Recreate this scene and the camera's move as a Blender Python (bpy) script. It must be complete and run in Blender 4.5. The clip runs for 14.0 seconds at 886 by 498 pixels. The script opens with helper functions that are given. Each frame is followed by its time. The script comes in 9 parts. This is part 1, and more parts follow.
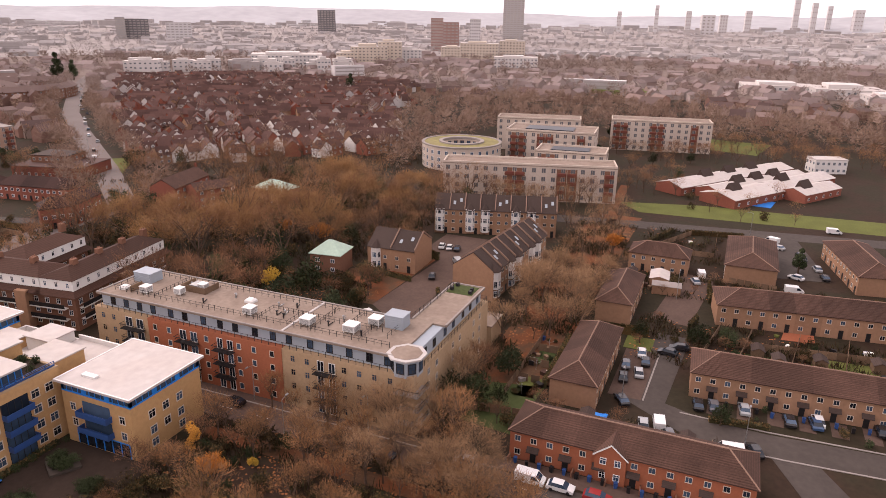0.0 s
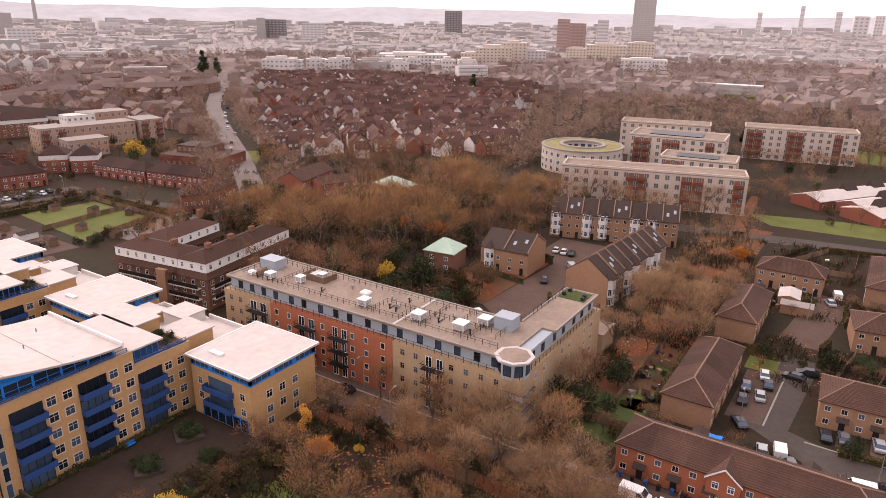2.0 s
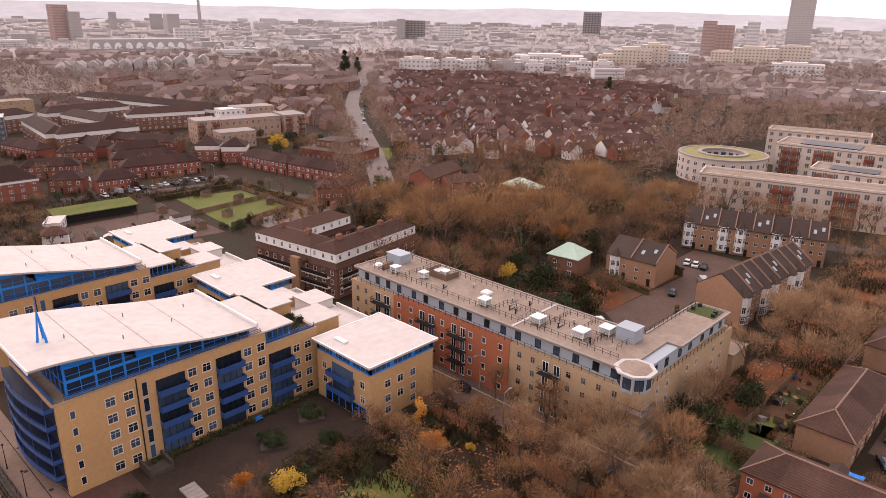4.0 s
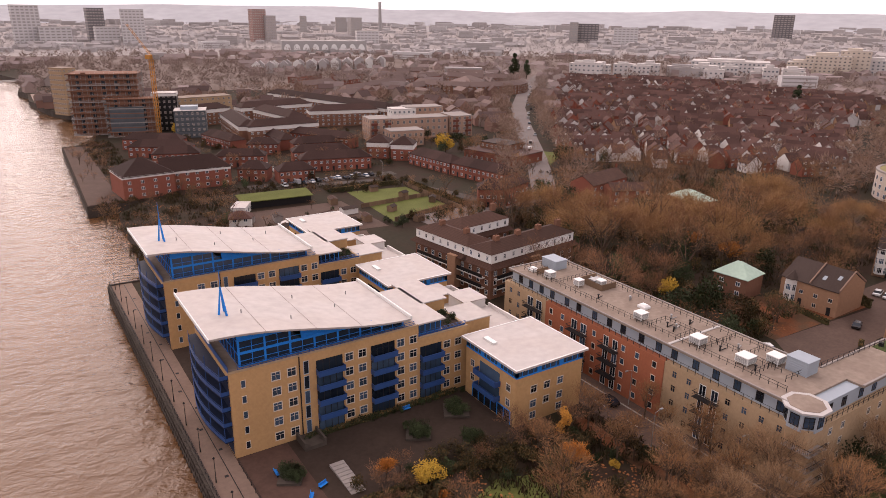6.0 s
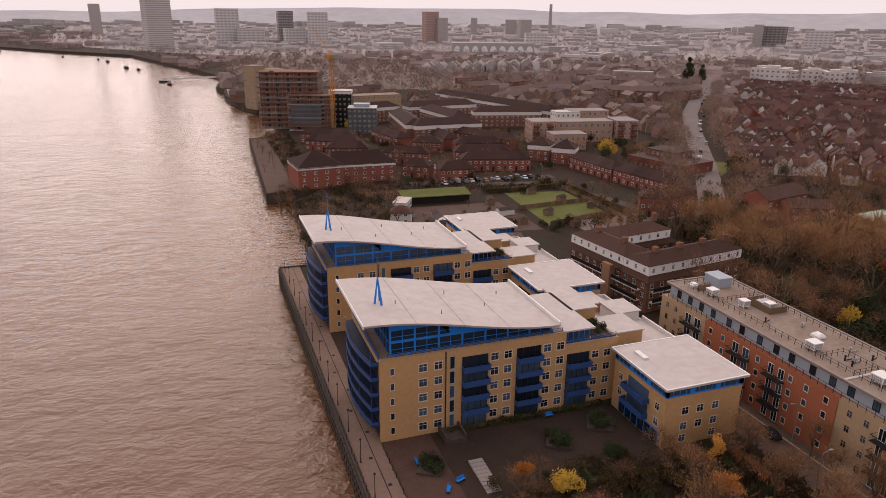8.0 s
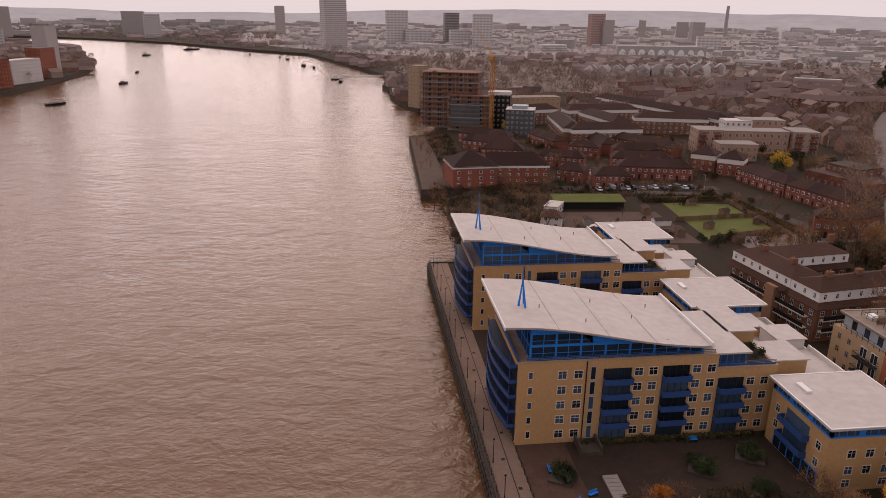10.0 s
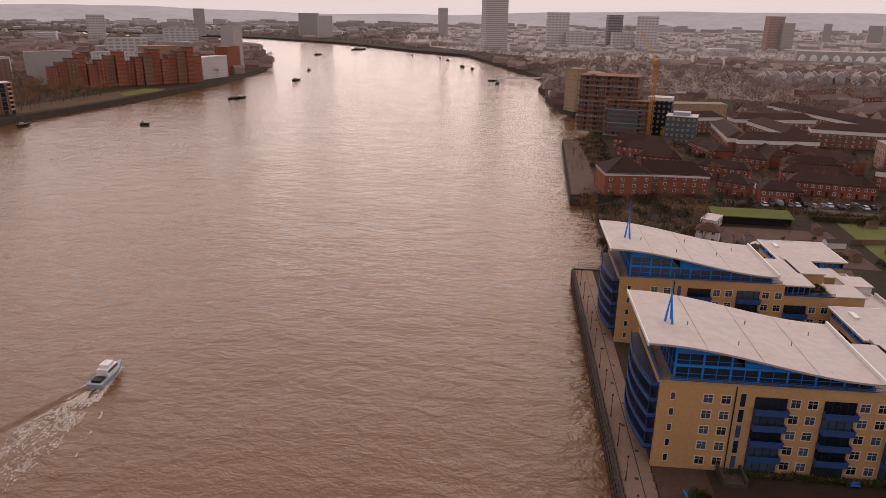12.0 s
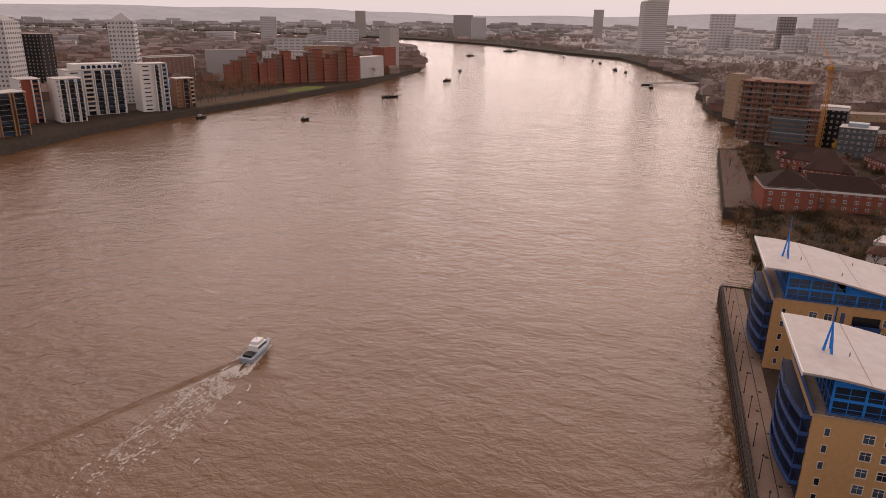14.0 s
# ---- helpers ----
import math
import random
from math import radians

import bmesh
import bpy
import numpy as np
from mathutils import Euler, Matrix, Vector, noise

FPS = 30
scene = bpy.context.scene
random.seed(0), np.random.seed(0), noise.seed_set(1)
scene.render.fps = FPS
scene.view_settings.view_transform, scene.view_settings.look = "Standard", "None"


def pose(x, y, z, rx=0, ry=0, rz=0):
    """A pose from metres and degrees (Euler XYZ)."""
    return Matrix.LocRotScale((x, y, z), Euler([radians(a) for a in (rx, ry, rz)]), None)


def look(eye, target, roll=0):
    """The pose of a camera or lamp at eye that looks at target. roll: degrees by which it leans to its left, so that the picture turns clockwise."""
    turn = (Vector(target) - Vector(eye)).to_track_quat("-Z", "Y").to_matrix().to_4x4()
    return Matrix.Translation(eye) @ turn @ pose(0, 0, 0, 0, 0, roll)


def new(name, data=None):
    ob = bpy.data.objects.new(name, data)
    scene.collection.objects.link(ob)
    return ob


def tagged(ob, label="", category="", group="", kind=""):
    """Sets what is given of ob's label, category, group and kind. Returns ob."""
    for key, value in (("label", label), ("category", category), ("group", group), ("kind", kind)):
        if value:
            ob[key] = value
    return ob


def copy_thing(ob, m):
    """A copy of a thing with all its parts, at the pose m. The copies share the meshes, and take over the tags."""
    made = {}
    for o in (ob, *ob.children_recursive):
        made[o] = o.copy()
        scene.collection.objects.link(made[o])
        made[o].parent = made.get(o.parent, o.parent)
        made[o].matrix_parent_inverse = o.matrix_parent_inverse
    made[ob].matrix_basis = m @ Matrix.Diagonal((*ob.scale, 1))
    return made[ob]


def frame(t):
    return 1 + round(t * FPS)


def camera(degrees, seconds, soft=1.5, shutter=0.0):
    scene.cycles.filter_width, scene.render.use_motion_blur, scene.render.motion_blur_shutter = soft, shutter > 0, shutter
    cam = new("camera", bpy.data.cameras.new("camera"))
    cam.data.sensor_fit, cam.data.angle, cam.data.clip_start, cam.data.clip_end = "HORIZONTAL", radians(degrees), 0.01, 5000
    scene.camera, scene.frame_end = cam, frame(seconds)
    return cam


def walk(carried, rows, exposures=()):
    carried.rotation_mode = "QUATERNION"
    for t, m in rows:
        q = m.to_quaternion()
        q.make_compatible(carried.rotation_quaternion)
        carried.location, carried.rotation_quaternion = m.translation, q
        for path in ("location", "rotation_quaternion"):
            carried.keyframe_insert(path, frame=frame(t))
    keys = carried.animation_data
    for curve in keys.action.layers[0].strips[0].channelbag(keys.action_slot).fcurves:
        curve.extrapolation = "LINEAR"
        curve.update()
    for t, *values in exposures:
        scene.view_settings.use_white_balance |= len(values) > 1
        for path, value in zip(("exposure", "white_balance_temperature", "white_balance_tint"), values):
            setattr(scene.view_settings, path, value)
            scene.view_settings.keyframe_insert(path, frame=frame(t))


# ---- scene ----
cam = camera(65.0, 14.0, soft=0.75)
EYE = Vector((0.0, 0.0, 73.0))
# seconds, heading, tilt, lean in degrees: a drone that hovers and turns to its left
PATH = [
    (0.0, -67.10, -18.63, 0.84),
    (0.5, -64.77, -18.64, 0.84),
    (1.0, -62.36, -18.69, 0.83),
    (1.5, -59.77, -18.67, 0.87),
    (2.0, -57.26, -18.69, 0.86),
    (4.5, -43.29, -18.72, 0.80),
    (5.0, -39.76, -18.68, 0.70),
    (5.5, -36.39, -18.70, 0.69),
    (6.0, -33.05, -18.68, 0.73),
    (6.5, -29.71, -18.66, 0.74),
    (7.0, -26.35, -18.69, 0.64),
    (7.5, -23.03, -18.68, 0.60),
    (8.0, -19.76, -18.66, 0.61),
    (10.5, -3.80, -18.67, 0.80),
    (11.0, -0.64, -18.68, 0.86),
    (11.5, 2.52, -18.67, 0.83),
    (12.0, 5.56, -18.67, 0.84),
    (12.5, 8.61, -18.67, 0.84),
    (13.0, 11.65, -18.67, 0.85),
    (13.5, 14.51, -18.68, 0.82),
    (14.0, 17.54, -18.69, 0.82),
]


def heading(yaw, tilt, lean):
    y, p = radians(yaw), radians(tilt)
    way = Vector((-math.sin(y) * math.cos(p), math.cos(y) * math.cos(p), math.sin(p)))
    return look(EYE, EYE + way * 100, lean)


EXPOSURES = [(0.0, 0.78, 6680, 27), (0.5, 0.86, 6680, 27), (2.0, 0.88, 6680, 27), (5.0, 0.74, 6650, 27), (6.5, 0.42, 6680, 27), (8.0, 0.08, 6720, 26), (11.0, -0.18, 6880, 28), (14.0, -0.16, 7060, 28)]
walk(cam, [(t, heading(a, b, c)) for t, a, b, c in PATH], EXPOSURES)

# ---- sky and sun: thin overcast, a low veiled sun up the river ----
world = bpy.data.worlds.new("sky")
scene.world = world
world.use_nodes = True
wn = world.node_tree
sky = wn.nodes.new("ShaderNodeTexSky")
sky.sky_type = 'NISHITA'
sky.sun_disc = False
sky.sun_elevation = radians(29)
sky.sun_rotation = radians(3)
sky.air_density = 1.0
sky.dust_density = 7.0
sky.ozone_density = 1.0
veil = wn.nodes.new("ShaderNodeMix")
veil.data_type = 'RGBA'
veil.inputs[0].default_value = 0.88
veil.inputs[7].default_value = (11.6, 11.1, 10.8, 1)
wn.links.new(sky.outputs[0], veil.inputs[6])
wn.links.new(veil.outputs[2], wn.nodes["Background"].inputs[0])
wn.nodes["Background"].inputs[1].default_value = 0.078
sun = new("sun", bpy.data.lights.new("sun", 'SUN'))
sun.data.energy, sun.data.angle, sun.data.color = 2.1, radians(100), (1.0, 0.9, 0.8)
sun.matrix_world = look((21, 402, 230), (0, 0, 0))

GROUND = 4.5


# ---- materials ----
def mat(name, color, rough=0.8, var=0.18, size=1.5, metal=0.0, bump=0.0, rand=0.0, island=0.0, big=12.0, bands=0.0, step=0.3, second=None, spec=0.12):
    """A surface with grain at size and stains at big metres; rand: by object, island: by piece; bands: courses every step metres of height."""
    m = bpy.data.materials.new(name)
    m.use_nodes = True
    nt = m.node_tree
    N, L = nt.nodes, nt.links
    b = N["Principled BSDF"]
    b.inputs["Roughness"].default_value = rough
    b.inputs["Metallic"].default_value = metal
    b.inputs["Specular IOR Level"].default_value = spec
    geo = N.new("ShaderNodeNewGeometry")

    def grain(metres, detail):
        n = N.new("ShaderNodeTexNoise")
        n.inputs["Scale"].default_value = 1.0 / metres
        n.inputs["Detail"].default_value = detail
        L.new(geo.outputs["Position"], n.inputs["Vector"])
        return n.outputs[0]

    def math_node(op, a, c):
        n = N.new("ShaderNodeMath")
        n.operation = op
        for i, v in enumerate((a, c)):
            if isinstance(v, (int, float)):
                n.inputs[i].default_value = v
            else:
                L.new(v, n.inputs[i])
        return n.outputs[0]
    fine, broad = grain(size, 4), grain(big, 3)
    total = math_node('ADD', math_node('MULTIPLY', fine, 2.2 * var), math_node('MULTIPLY', broad, 2.2 * var))
    total = math_node('ADD', total, 1.0 - 2.2 * var)
    if rand:
        oi = N.new("ShaderNodeObjectInfo")
        total = math_node('MULTIPLY', total, math_node('ADD', math_node('MULTIPLY', oi.outputs["Random"], 2 * rand), 1 - rand))
    if island:
        total = math_node('MULTIPLY', total, math_node('ADD', math_node('MULTIPLY', geo.outputs["Random Per Island"], 2 * island), 1 - island))
    if bands:
        sep = N.new("ShaderNodeSeparateXYZ")
        L.new(geo.outputs["Position"], sep.inputs[0])
        saw = math_node('FRACT', math_node('MULTIPLY', sep.outputs[2], 1.0 / step), 0.0)
        total = math_node('MULTIPLY', total, math_node('ADD', math_node('MULTIPLY', saw, bands), 1 - bands * 0.5))
    base = N.new("ShaderNodeMix")
    base.data_type = 'RGBA'
    base.inputs[6].default_value = (*color, 1)
    base.inputs[7].default_value = (*(second or color), 1)
    if second:
        ramp = N.new("ShaderNodeMapRange")
        ramp.inputs[1].default_value, ramp.inputs[2].default_value = 0.42, 0.58
        if island:
            L.new(math_node('FRACT', math_node('MULTIPLY', geo.outputs["Random Per Island"], 7.31), 0.0), ramp.inputs[0])
        elif rand:
            L.new(math_node('FRACT', math_node('MULTIPLY', oi.outputs["Random"], 7.31), 0.0), ramp.inputs[0])
        else:
            L.new(broad, ramp.inputs[0])
        L.new(ramp.outputs[0], base.inputs[0])
    else:
        base.inputs[0].default_value = 0.0
    scale = N.new("ShaderNodeVectorMath")
    scale.operation = 'SCALE'
    L.new(base.outputs[2], scale.inputs[0])
    L.new(math_node('MULTIPLY', total, 0.8), scale.inputs["Scale"])
    L.new(scale.outputs[0], b.inputs["Base Color"])
    if bump:
        bp = N.new("ShaderNodeBump")
        bp.inputs["Strength"].default_value = bump
        bp.inputs["Distance"].default_value = 0.05
        L.new(fine, bp.inputs["Height"])
        L.new(bp.outputs[0], b.inputs["Normal"])
    return m


MAT = dict(
    yellow_brick=mat("yellow_brick", (0.51, 0.305, 0.142), 0.85, 0.16, 0.7, bands=0.06, step=0.225, bump=0.2),
    buff_brick=mat("buff_brick", (0.41, 0.285, 0.175), 0.88, 0.14, 0.6, bands=0.06, step=0.225, bump=0.2),
    orange_brick=mat("orange_brick", (0.35, 0.118, 0.062), 0.85, 0.14, 0.5, bands=0.06, step=0.225, bump=0.2),
    red_brick=mat("red_brick", (0.255, 0.088, 0.060), 0.88, 0.16, 0.6, rand=0.12, bands=0.06, step=0.225),
    brown_brick=mat("brown_brick", (0.22, 0.11, 0.072), 0.88, 0.16, 0.6, bands=0.06, step=0.225),
    stock_brick=mat("stock_brick", (0.33, 0.19, 0.118), 0.88, 0.16, 0.7, rand=0.1, bands=0.06, step=0.225),
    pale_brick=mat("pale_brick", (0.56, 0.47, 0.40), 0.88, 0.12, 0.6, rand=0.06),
    white_render=mat("white_render", (0.72, 0.69, 0.66), 0.8, 0.07, 1.0, big=6),
    white_paint=mat("white_paint", (0.78, 0.77, 0.75), 0.5, 0.04, 1.0),
    white_roof=mat("white_roof", (0.54, 0.495, 0.47), 0.6, 0.16, 1.6, big=7, second=(0.49, 0.44, 0.41)),
    felt_roof=mat("felt_roof", (0.30, 0.235, 0.19), 0.9, 0.24, 0.9, big=5, second=(0.235, 0.18, 0.145)),
    grey_clad=mat("grey_clad", (0.34, 0.385, 0.43), 0.5, 0.06, 1.0),
    blue_paint=mat("blue_paint", (0.015, 0.23, 0.72), 0.4, 0.08, 0.8),
    blue_metal=mat("blue_metal", (0.032, 0.08, 0.23), 0.42, 0.12, 0.6),
    tile_brown=mat("tile_brown", (0.070, 0.037, 0.027), 0.9, 0.38, 0.35, big=4, rand=0.2, spec=0.2, bands=0.5, step=0.2),
    tile_red=mat("tile_red", (0.095, 0.052, 0.044), 0.9, 0.25, 0.6, rand=0.3, bands=0.25, step=0.2, spec=0.1),
    slate=mat("slate", (0.058, 0.040, 0.034), 0.8, 0.18, 0.5, rand=0.14, bands=0.22, step=0.17),
    copper=mat("green_copper", (0.42, 0.56, 0.46), 0.7, 0.15, 1.0),
    # the second, bluer pane tone paints in reflected sky
    glass=mat("window_glass", (0.014, 0.02, 0.03), 0.1, 0.3, 1.5, spec=0.45, rand=0.3, second=(0.05, 0.08, 0.125)),
    dark=mat("dark_metal", (0.022, 0.02, 0.021), 0.5, 0.12, 0.5),
    steel=mat("grey_steel", (0.32, 0.32, 0.32), 0.4, 0.1, 0.5, metal=0.6),
    concrete=mat("concrete", (0.30, 0.265, 0.245), 0.9, 0.13, 0.8),
    wood=mat("timber", (0.20, 0.13, 0.085), 0.85, 0.2, 0.4, rand=0.25),
    asphalt=mat("asphalt", (0.074, 0.061, 0.054), 0.85, 0.24, 1.0, big=9),
    pave=mat("paving", (0.33, 0.25, 0.21), 0.88, 0.14, 0.6, big=5),
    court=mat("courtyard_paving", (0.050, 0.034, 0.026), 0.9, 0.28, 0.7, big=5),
    grass=mat("grass", (0.115, 0.128, 0.036), 0.95, 0.25, 0.5, big=6),
    dark_grass=mat("rough_grass", (0.062, 0.08, 0.028), 0.95, 0.3, 0.6, big=5),
    litter=mat("leaf_litter", (0.18, 0.066, 0.029), 0.95, 0.3, 0.5, big=6, second=(0.10, 0.056, 0.032)),
    soil=mat("ground", (0.044, 0.027, 0.018), 0.95, 0.34, 1.0, big=14, second=(0.031, 0.025, 0.015)),
    balcony_red=mat("dark_red_balconies", (0.19, 0.062, 0.045), 0.7, 0.15, 1.0),
    sedum=mat("sedum_roof", (0.25, 0.22, 0.10), 0.95, 0.25, 1.5, big=6),
    solar=mat("solar_panels", (0.03, 0.035, 0.045), 0.35, 0.2, 1.0),
    bark=mat("bark", (0.115, 0.078, 0.056), 0.92, 0.25, 0.3),
    twig=mat("bare_twigs", (0.24, 0.122, 0.066), 0.9, 0.3, 0.8, rand=0.25, island=0.25, big=9),
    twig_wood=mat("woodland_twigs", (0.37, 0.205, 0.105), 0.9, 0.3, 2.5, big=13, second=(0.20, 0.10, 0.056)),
    twig_gold=mat("golden_twigs", (0.40, 0.225, 0.10), 0.9, 0.28, 2.5, big=9, second=(0.27, 0.145, 0.07)),
    cream=mat("cream_frames", (0.62, 0.53, 0.44), 0.6, 0.06, 1.0),
    tile_estate=mat("tile_estate", (0.046, 0.024, 0.020), 0.85, 0.25, 0.5, rand=0.25, bands=0.3, step=0.2),
    ridge=mat("ridge_tiles", (0.26, 0.165, 0.125), 0.85, 0.2, 0.4),
    # twigs of the distant woods, greyed and paled as painted haze
    hazed_far_twig=mat("hazed_far_twigs", (0.33, 0.225, 0.17), 0.9, 0.2, 6.0, big=40, second=(0.25, 0.165, 0.125)),
    pale_twig=mat("pale_twigs", (0.30, 0.158, 0.074), 0.9, 0.26, 0.8, rand=0.15, island=0.25),
    orange_leaf=mat("orange_leaves", (0.50, 0.19, 0.04), 0.8, 0.2, 0.4, island=0.3),
    gold_leaf=mat("golden_leaves", (0.58, 0.27, 0.05), 0.8, 0.2, 0.4, island=0.3),
    yellow_leaf=mat("yellow_leaves", (0.52, 0.32, 0.045), 0.8, 0.2, 0.4, island=0.25),
    green_leaf=mat("evergreen_leaves", (0.04, 0.052, 0.022), 0.75, 0.25, 0.4, rand=0.3, island=0.35),
    dark_leaf=mat("dark_shrub", (0.055, 0.048, 0.022), 0.8, 0.3, 0.4, rand=0.4, island=0.4, second=(0.12, 0.075, 0.03)),
    stone_wall=mat("river_wall", (0.075, 0.06, 0.05), 0.85, 0.3, 0.8, big=4),
    tarp=mat("blue_tarpaulin", (0.02, 0.22, 0.68), 0.45, 0.1, 0.6),
    net=mat("debris_netting", (0.10, 0.11, 0.12), 0.8, 0.2, 2.0, bands=0.4, step=2.6),
    brush=mat("undergrowth", (0.066, 0.040, 0.022), 0.9, 0.3, 1.5, island=0.5, second=(0.045, 0.042, 0.018)),
    fallen=mat("fallen_leaves", (0.30, 0.12, 0.045), 0.9, 0.2, 1.0, island=0.4),
    yard=mat("yard_paving", (0.105, 0.069, 0.055), 0.9, 0.2, 0.6, big=5),
    crane=mat("crane_yellow", (0.55, 0.25, 0.06), 0.5, 0.1, 0.5),
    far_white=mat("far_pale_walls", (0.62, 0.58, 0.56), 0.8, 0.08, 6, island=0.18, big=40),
    # far brick and roofs: first pale step of haze painted into base colours
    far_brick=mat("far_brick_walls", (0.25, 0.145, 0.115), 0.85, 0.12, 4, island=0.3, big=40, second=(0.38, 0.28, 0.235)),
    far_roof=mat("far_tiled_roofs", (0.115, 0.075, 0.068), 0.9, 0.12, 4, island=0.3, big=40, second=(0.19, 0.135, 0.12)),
    red_wall=mat("deep_red_cladding", (0.30, 0.085, 0.05), 0.75, 0.14, 2.0, rand=0.12),
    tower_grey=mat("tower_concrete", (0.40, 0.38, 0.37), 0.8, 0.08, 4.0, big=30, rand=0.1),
    # horizon and town copies: paled further, distance haze painted into base colours
    horizon_haze_white=mat("horizon_hazed_walls", (0.60, 0.575, 0.57), 0.85, 0.06, 6, island=0.14, big=60),
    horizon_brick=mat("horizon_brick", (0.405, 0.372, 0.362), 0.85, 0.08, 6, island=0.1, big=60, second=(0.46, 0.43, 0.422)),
    horizon_haze_roof=mat("horizon_hazed_roofs", (0.335, 0.306, 0.302), 0.9, 0.08, 6, island=0.1, big=60, second=(0.385, 0.355, 0.35)),
    horizon_haze_twig=mat("horizon_woods", (0.395, 0.358, 0.345), 0.9, 0.1, 10.0, big=120, second=(0.35, 0.315, 0.302)),
    horizon_haze_band=mat("horizon_hazed_window_bands", (0.36, 0.325, 0.315), 0.6, 0.1, 6.0, big=60),
    mid_haze_brick=mat("town_hazed_brick", (0.32, 0.235, 0.21), 0.85, 0.1, 5, island=0.15, big=50, second=(0.40, 0.33, 0.305)),
    mid_haze_roof=mat("town_hazed_roofs", (0.20, 0.15, 0.14), 0.9, 0.1, 5, island=0.2, big=50, second=(0.25, 0.195, 0.185)),
    # soil for the town sheets, lightened in two steps to paint in haze
    hazed_town_soil=mat("town_ground", (0.165, 0.122, 0.103), 0.95, 0.2, 12.0, big=90, second=(0.20, 0.155, 0.135)),
    hazed_far_soil=mat("hazed_distant_ground", (0.30, 0.265, 0.252), 0.95, 0.15, 20.0, big=160, second=(0.34, 0.305, 0.292)),
    mid_haze_twig=mat("town_trees", (0.31, 0.235, 0.20), 0.9, 0.16, 8.0, big=60, second=(0.245, 0.18, 0.153)),
    road_grey=mat("worn_asphalt", (0.19, 0.16, 0.15), 0.9, 0.12, 2.0, big=20),
    grey_twig=mat("grey_twigs", (0.32, 0.195, 0.11), 0.9, 0.26, 1.5, rand=0.1, island=0.3, big=10),
    tile_dark=mat("tile_dark", (0.065, 0.033, 0.024), 0.85, 0.25, 0.5, rand=0.2, bands=0.4, step=0.2),
    felt_pale=mat("pale_seam", (0.5, 0.47, 0.45), 0.8, 0.08, 1.0),
    far_glass=mat("far_window_glass", (0.13, 0.13, 0.14), 0.25, 0.2, 3.0),
    river_panel=mat("dark_blue_glazing_and_decks", (0.012, 0.02, 0.05), 0.6, 0.3, 1.0, spec=0.15),
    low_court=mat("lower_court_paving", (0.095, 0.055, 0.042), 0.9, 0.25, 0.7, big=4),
    walk=mat("riverside_paving", (0.215, 0.148, 0.115), 0.88, 0.18, 0.7, big=6),
    rose_brick=mat("rose_buff_brick", (0.42, 0.275, 0.205), 0.88, 0.14, 0.6, bands=0.06, step=0.225),
    # pale blue-grey of haze, not of the trees themselves
    hill=mat("hazed_wooded_hills", (0.44, 0.44, 0.46), 0.95, 0.15, 60, big=250),
)


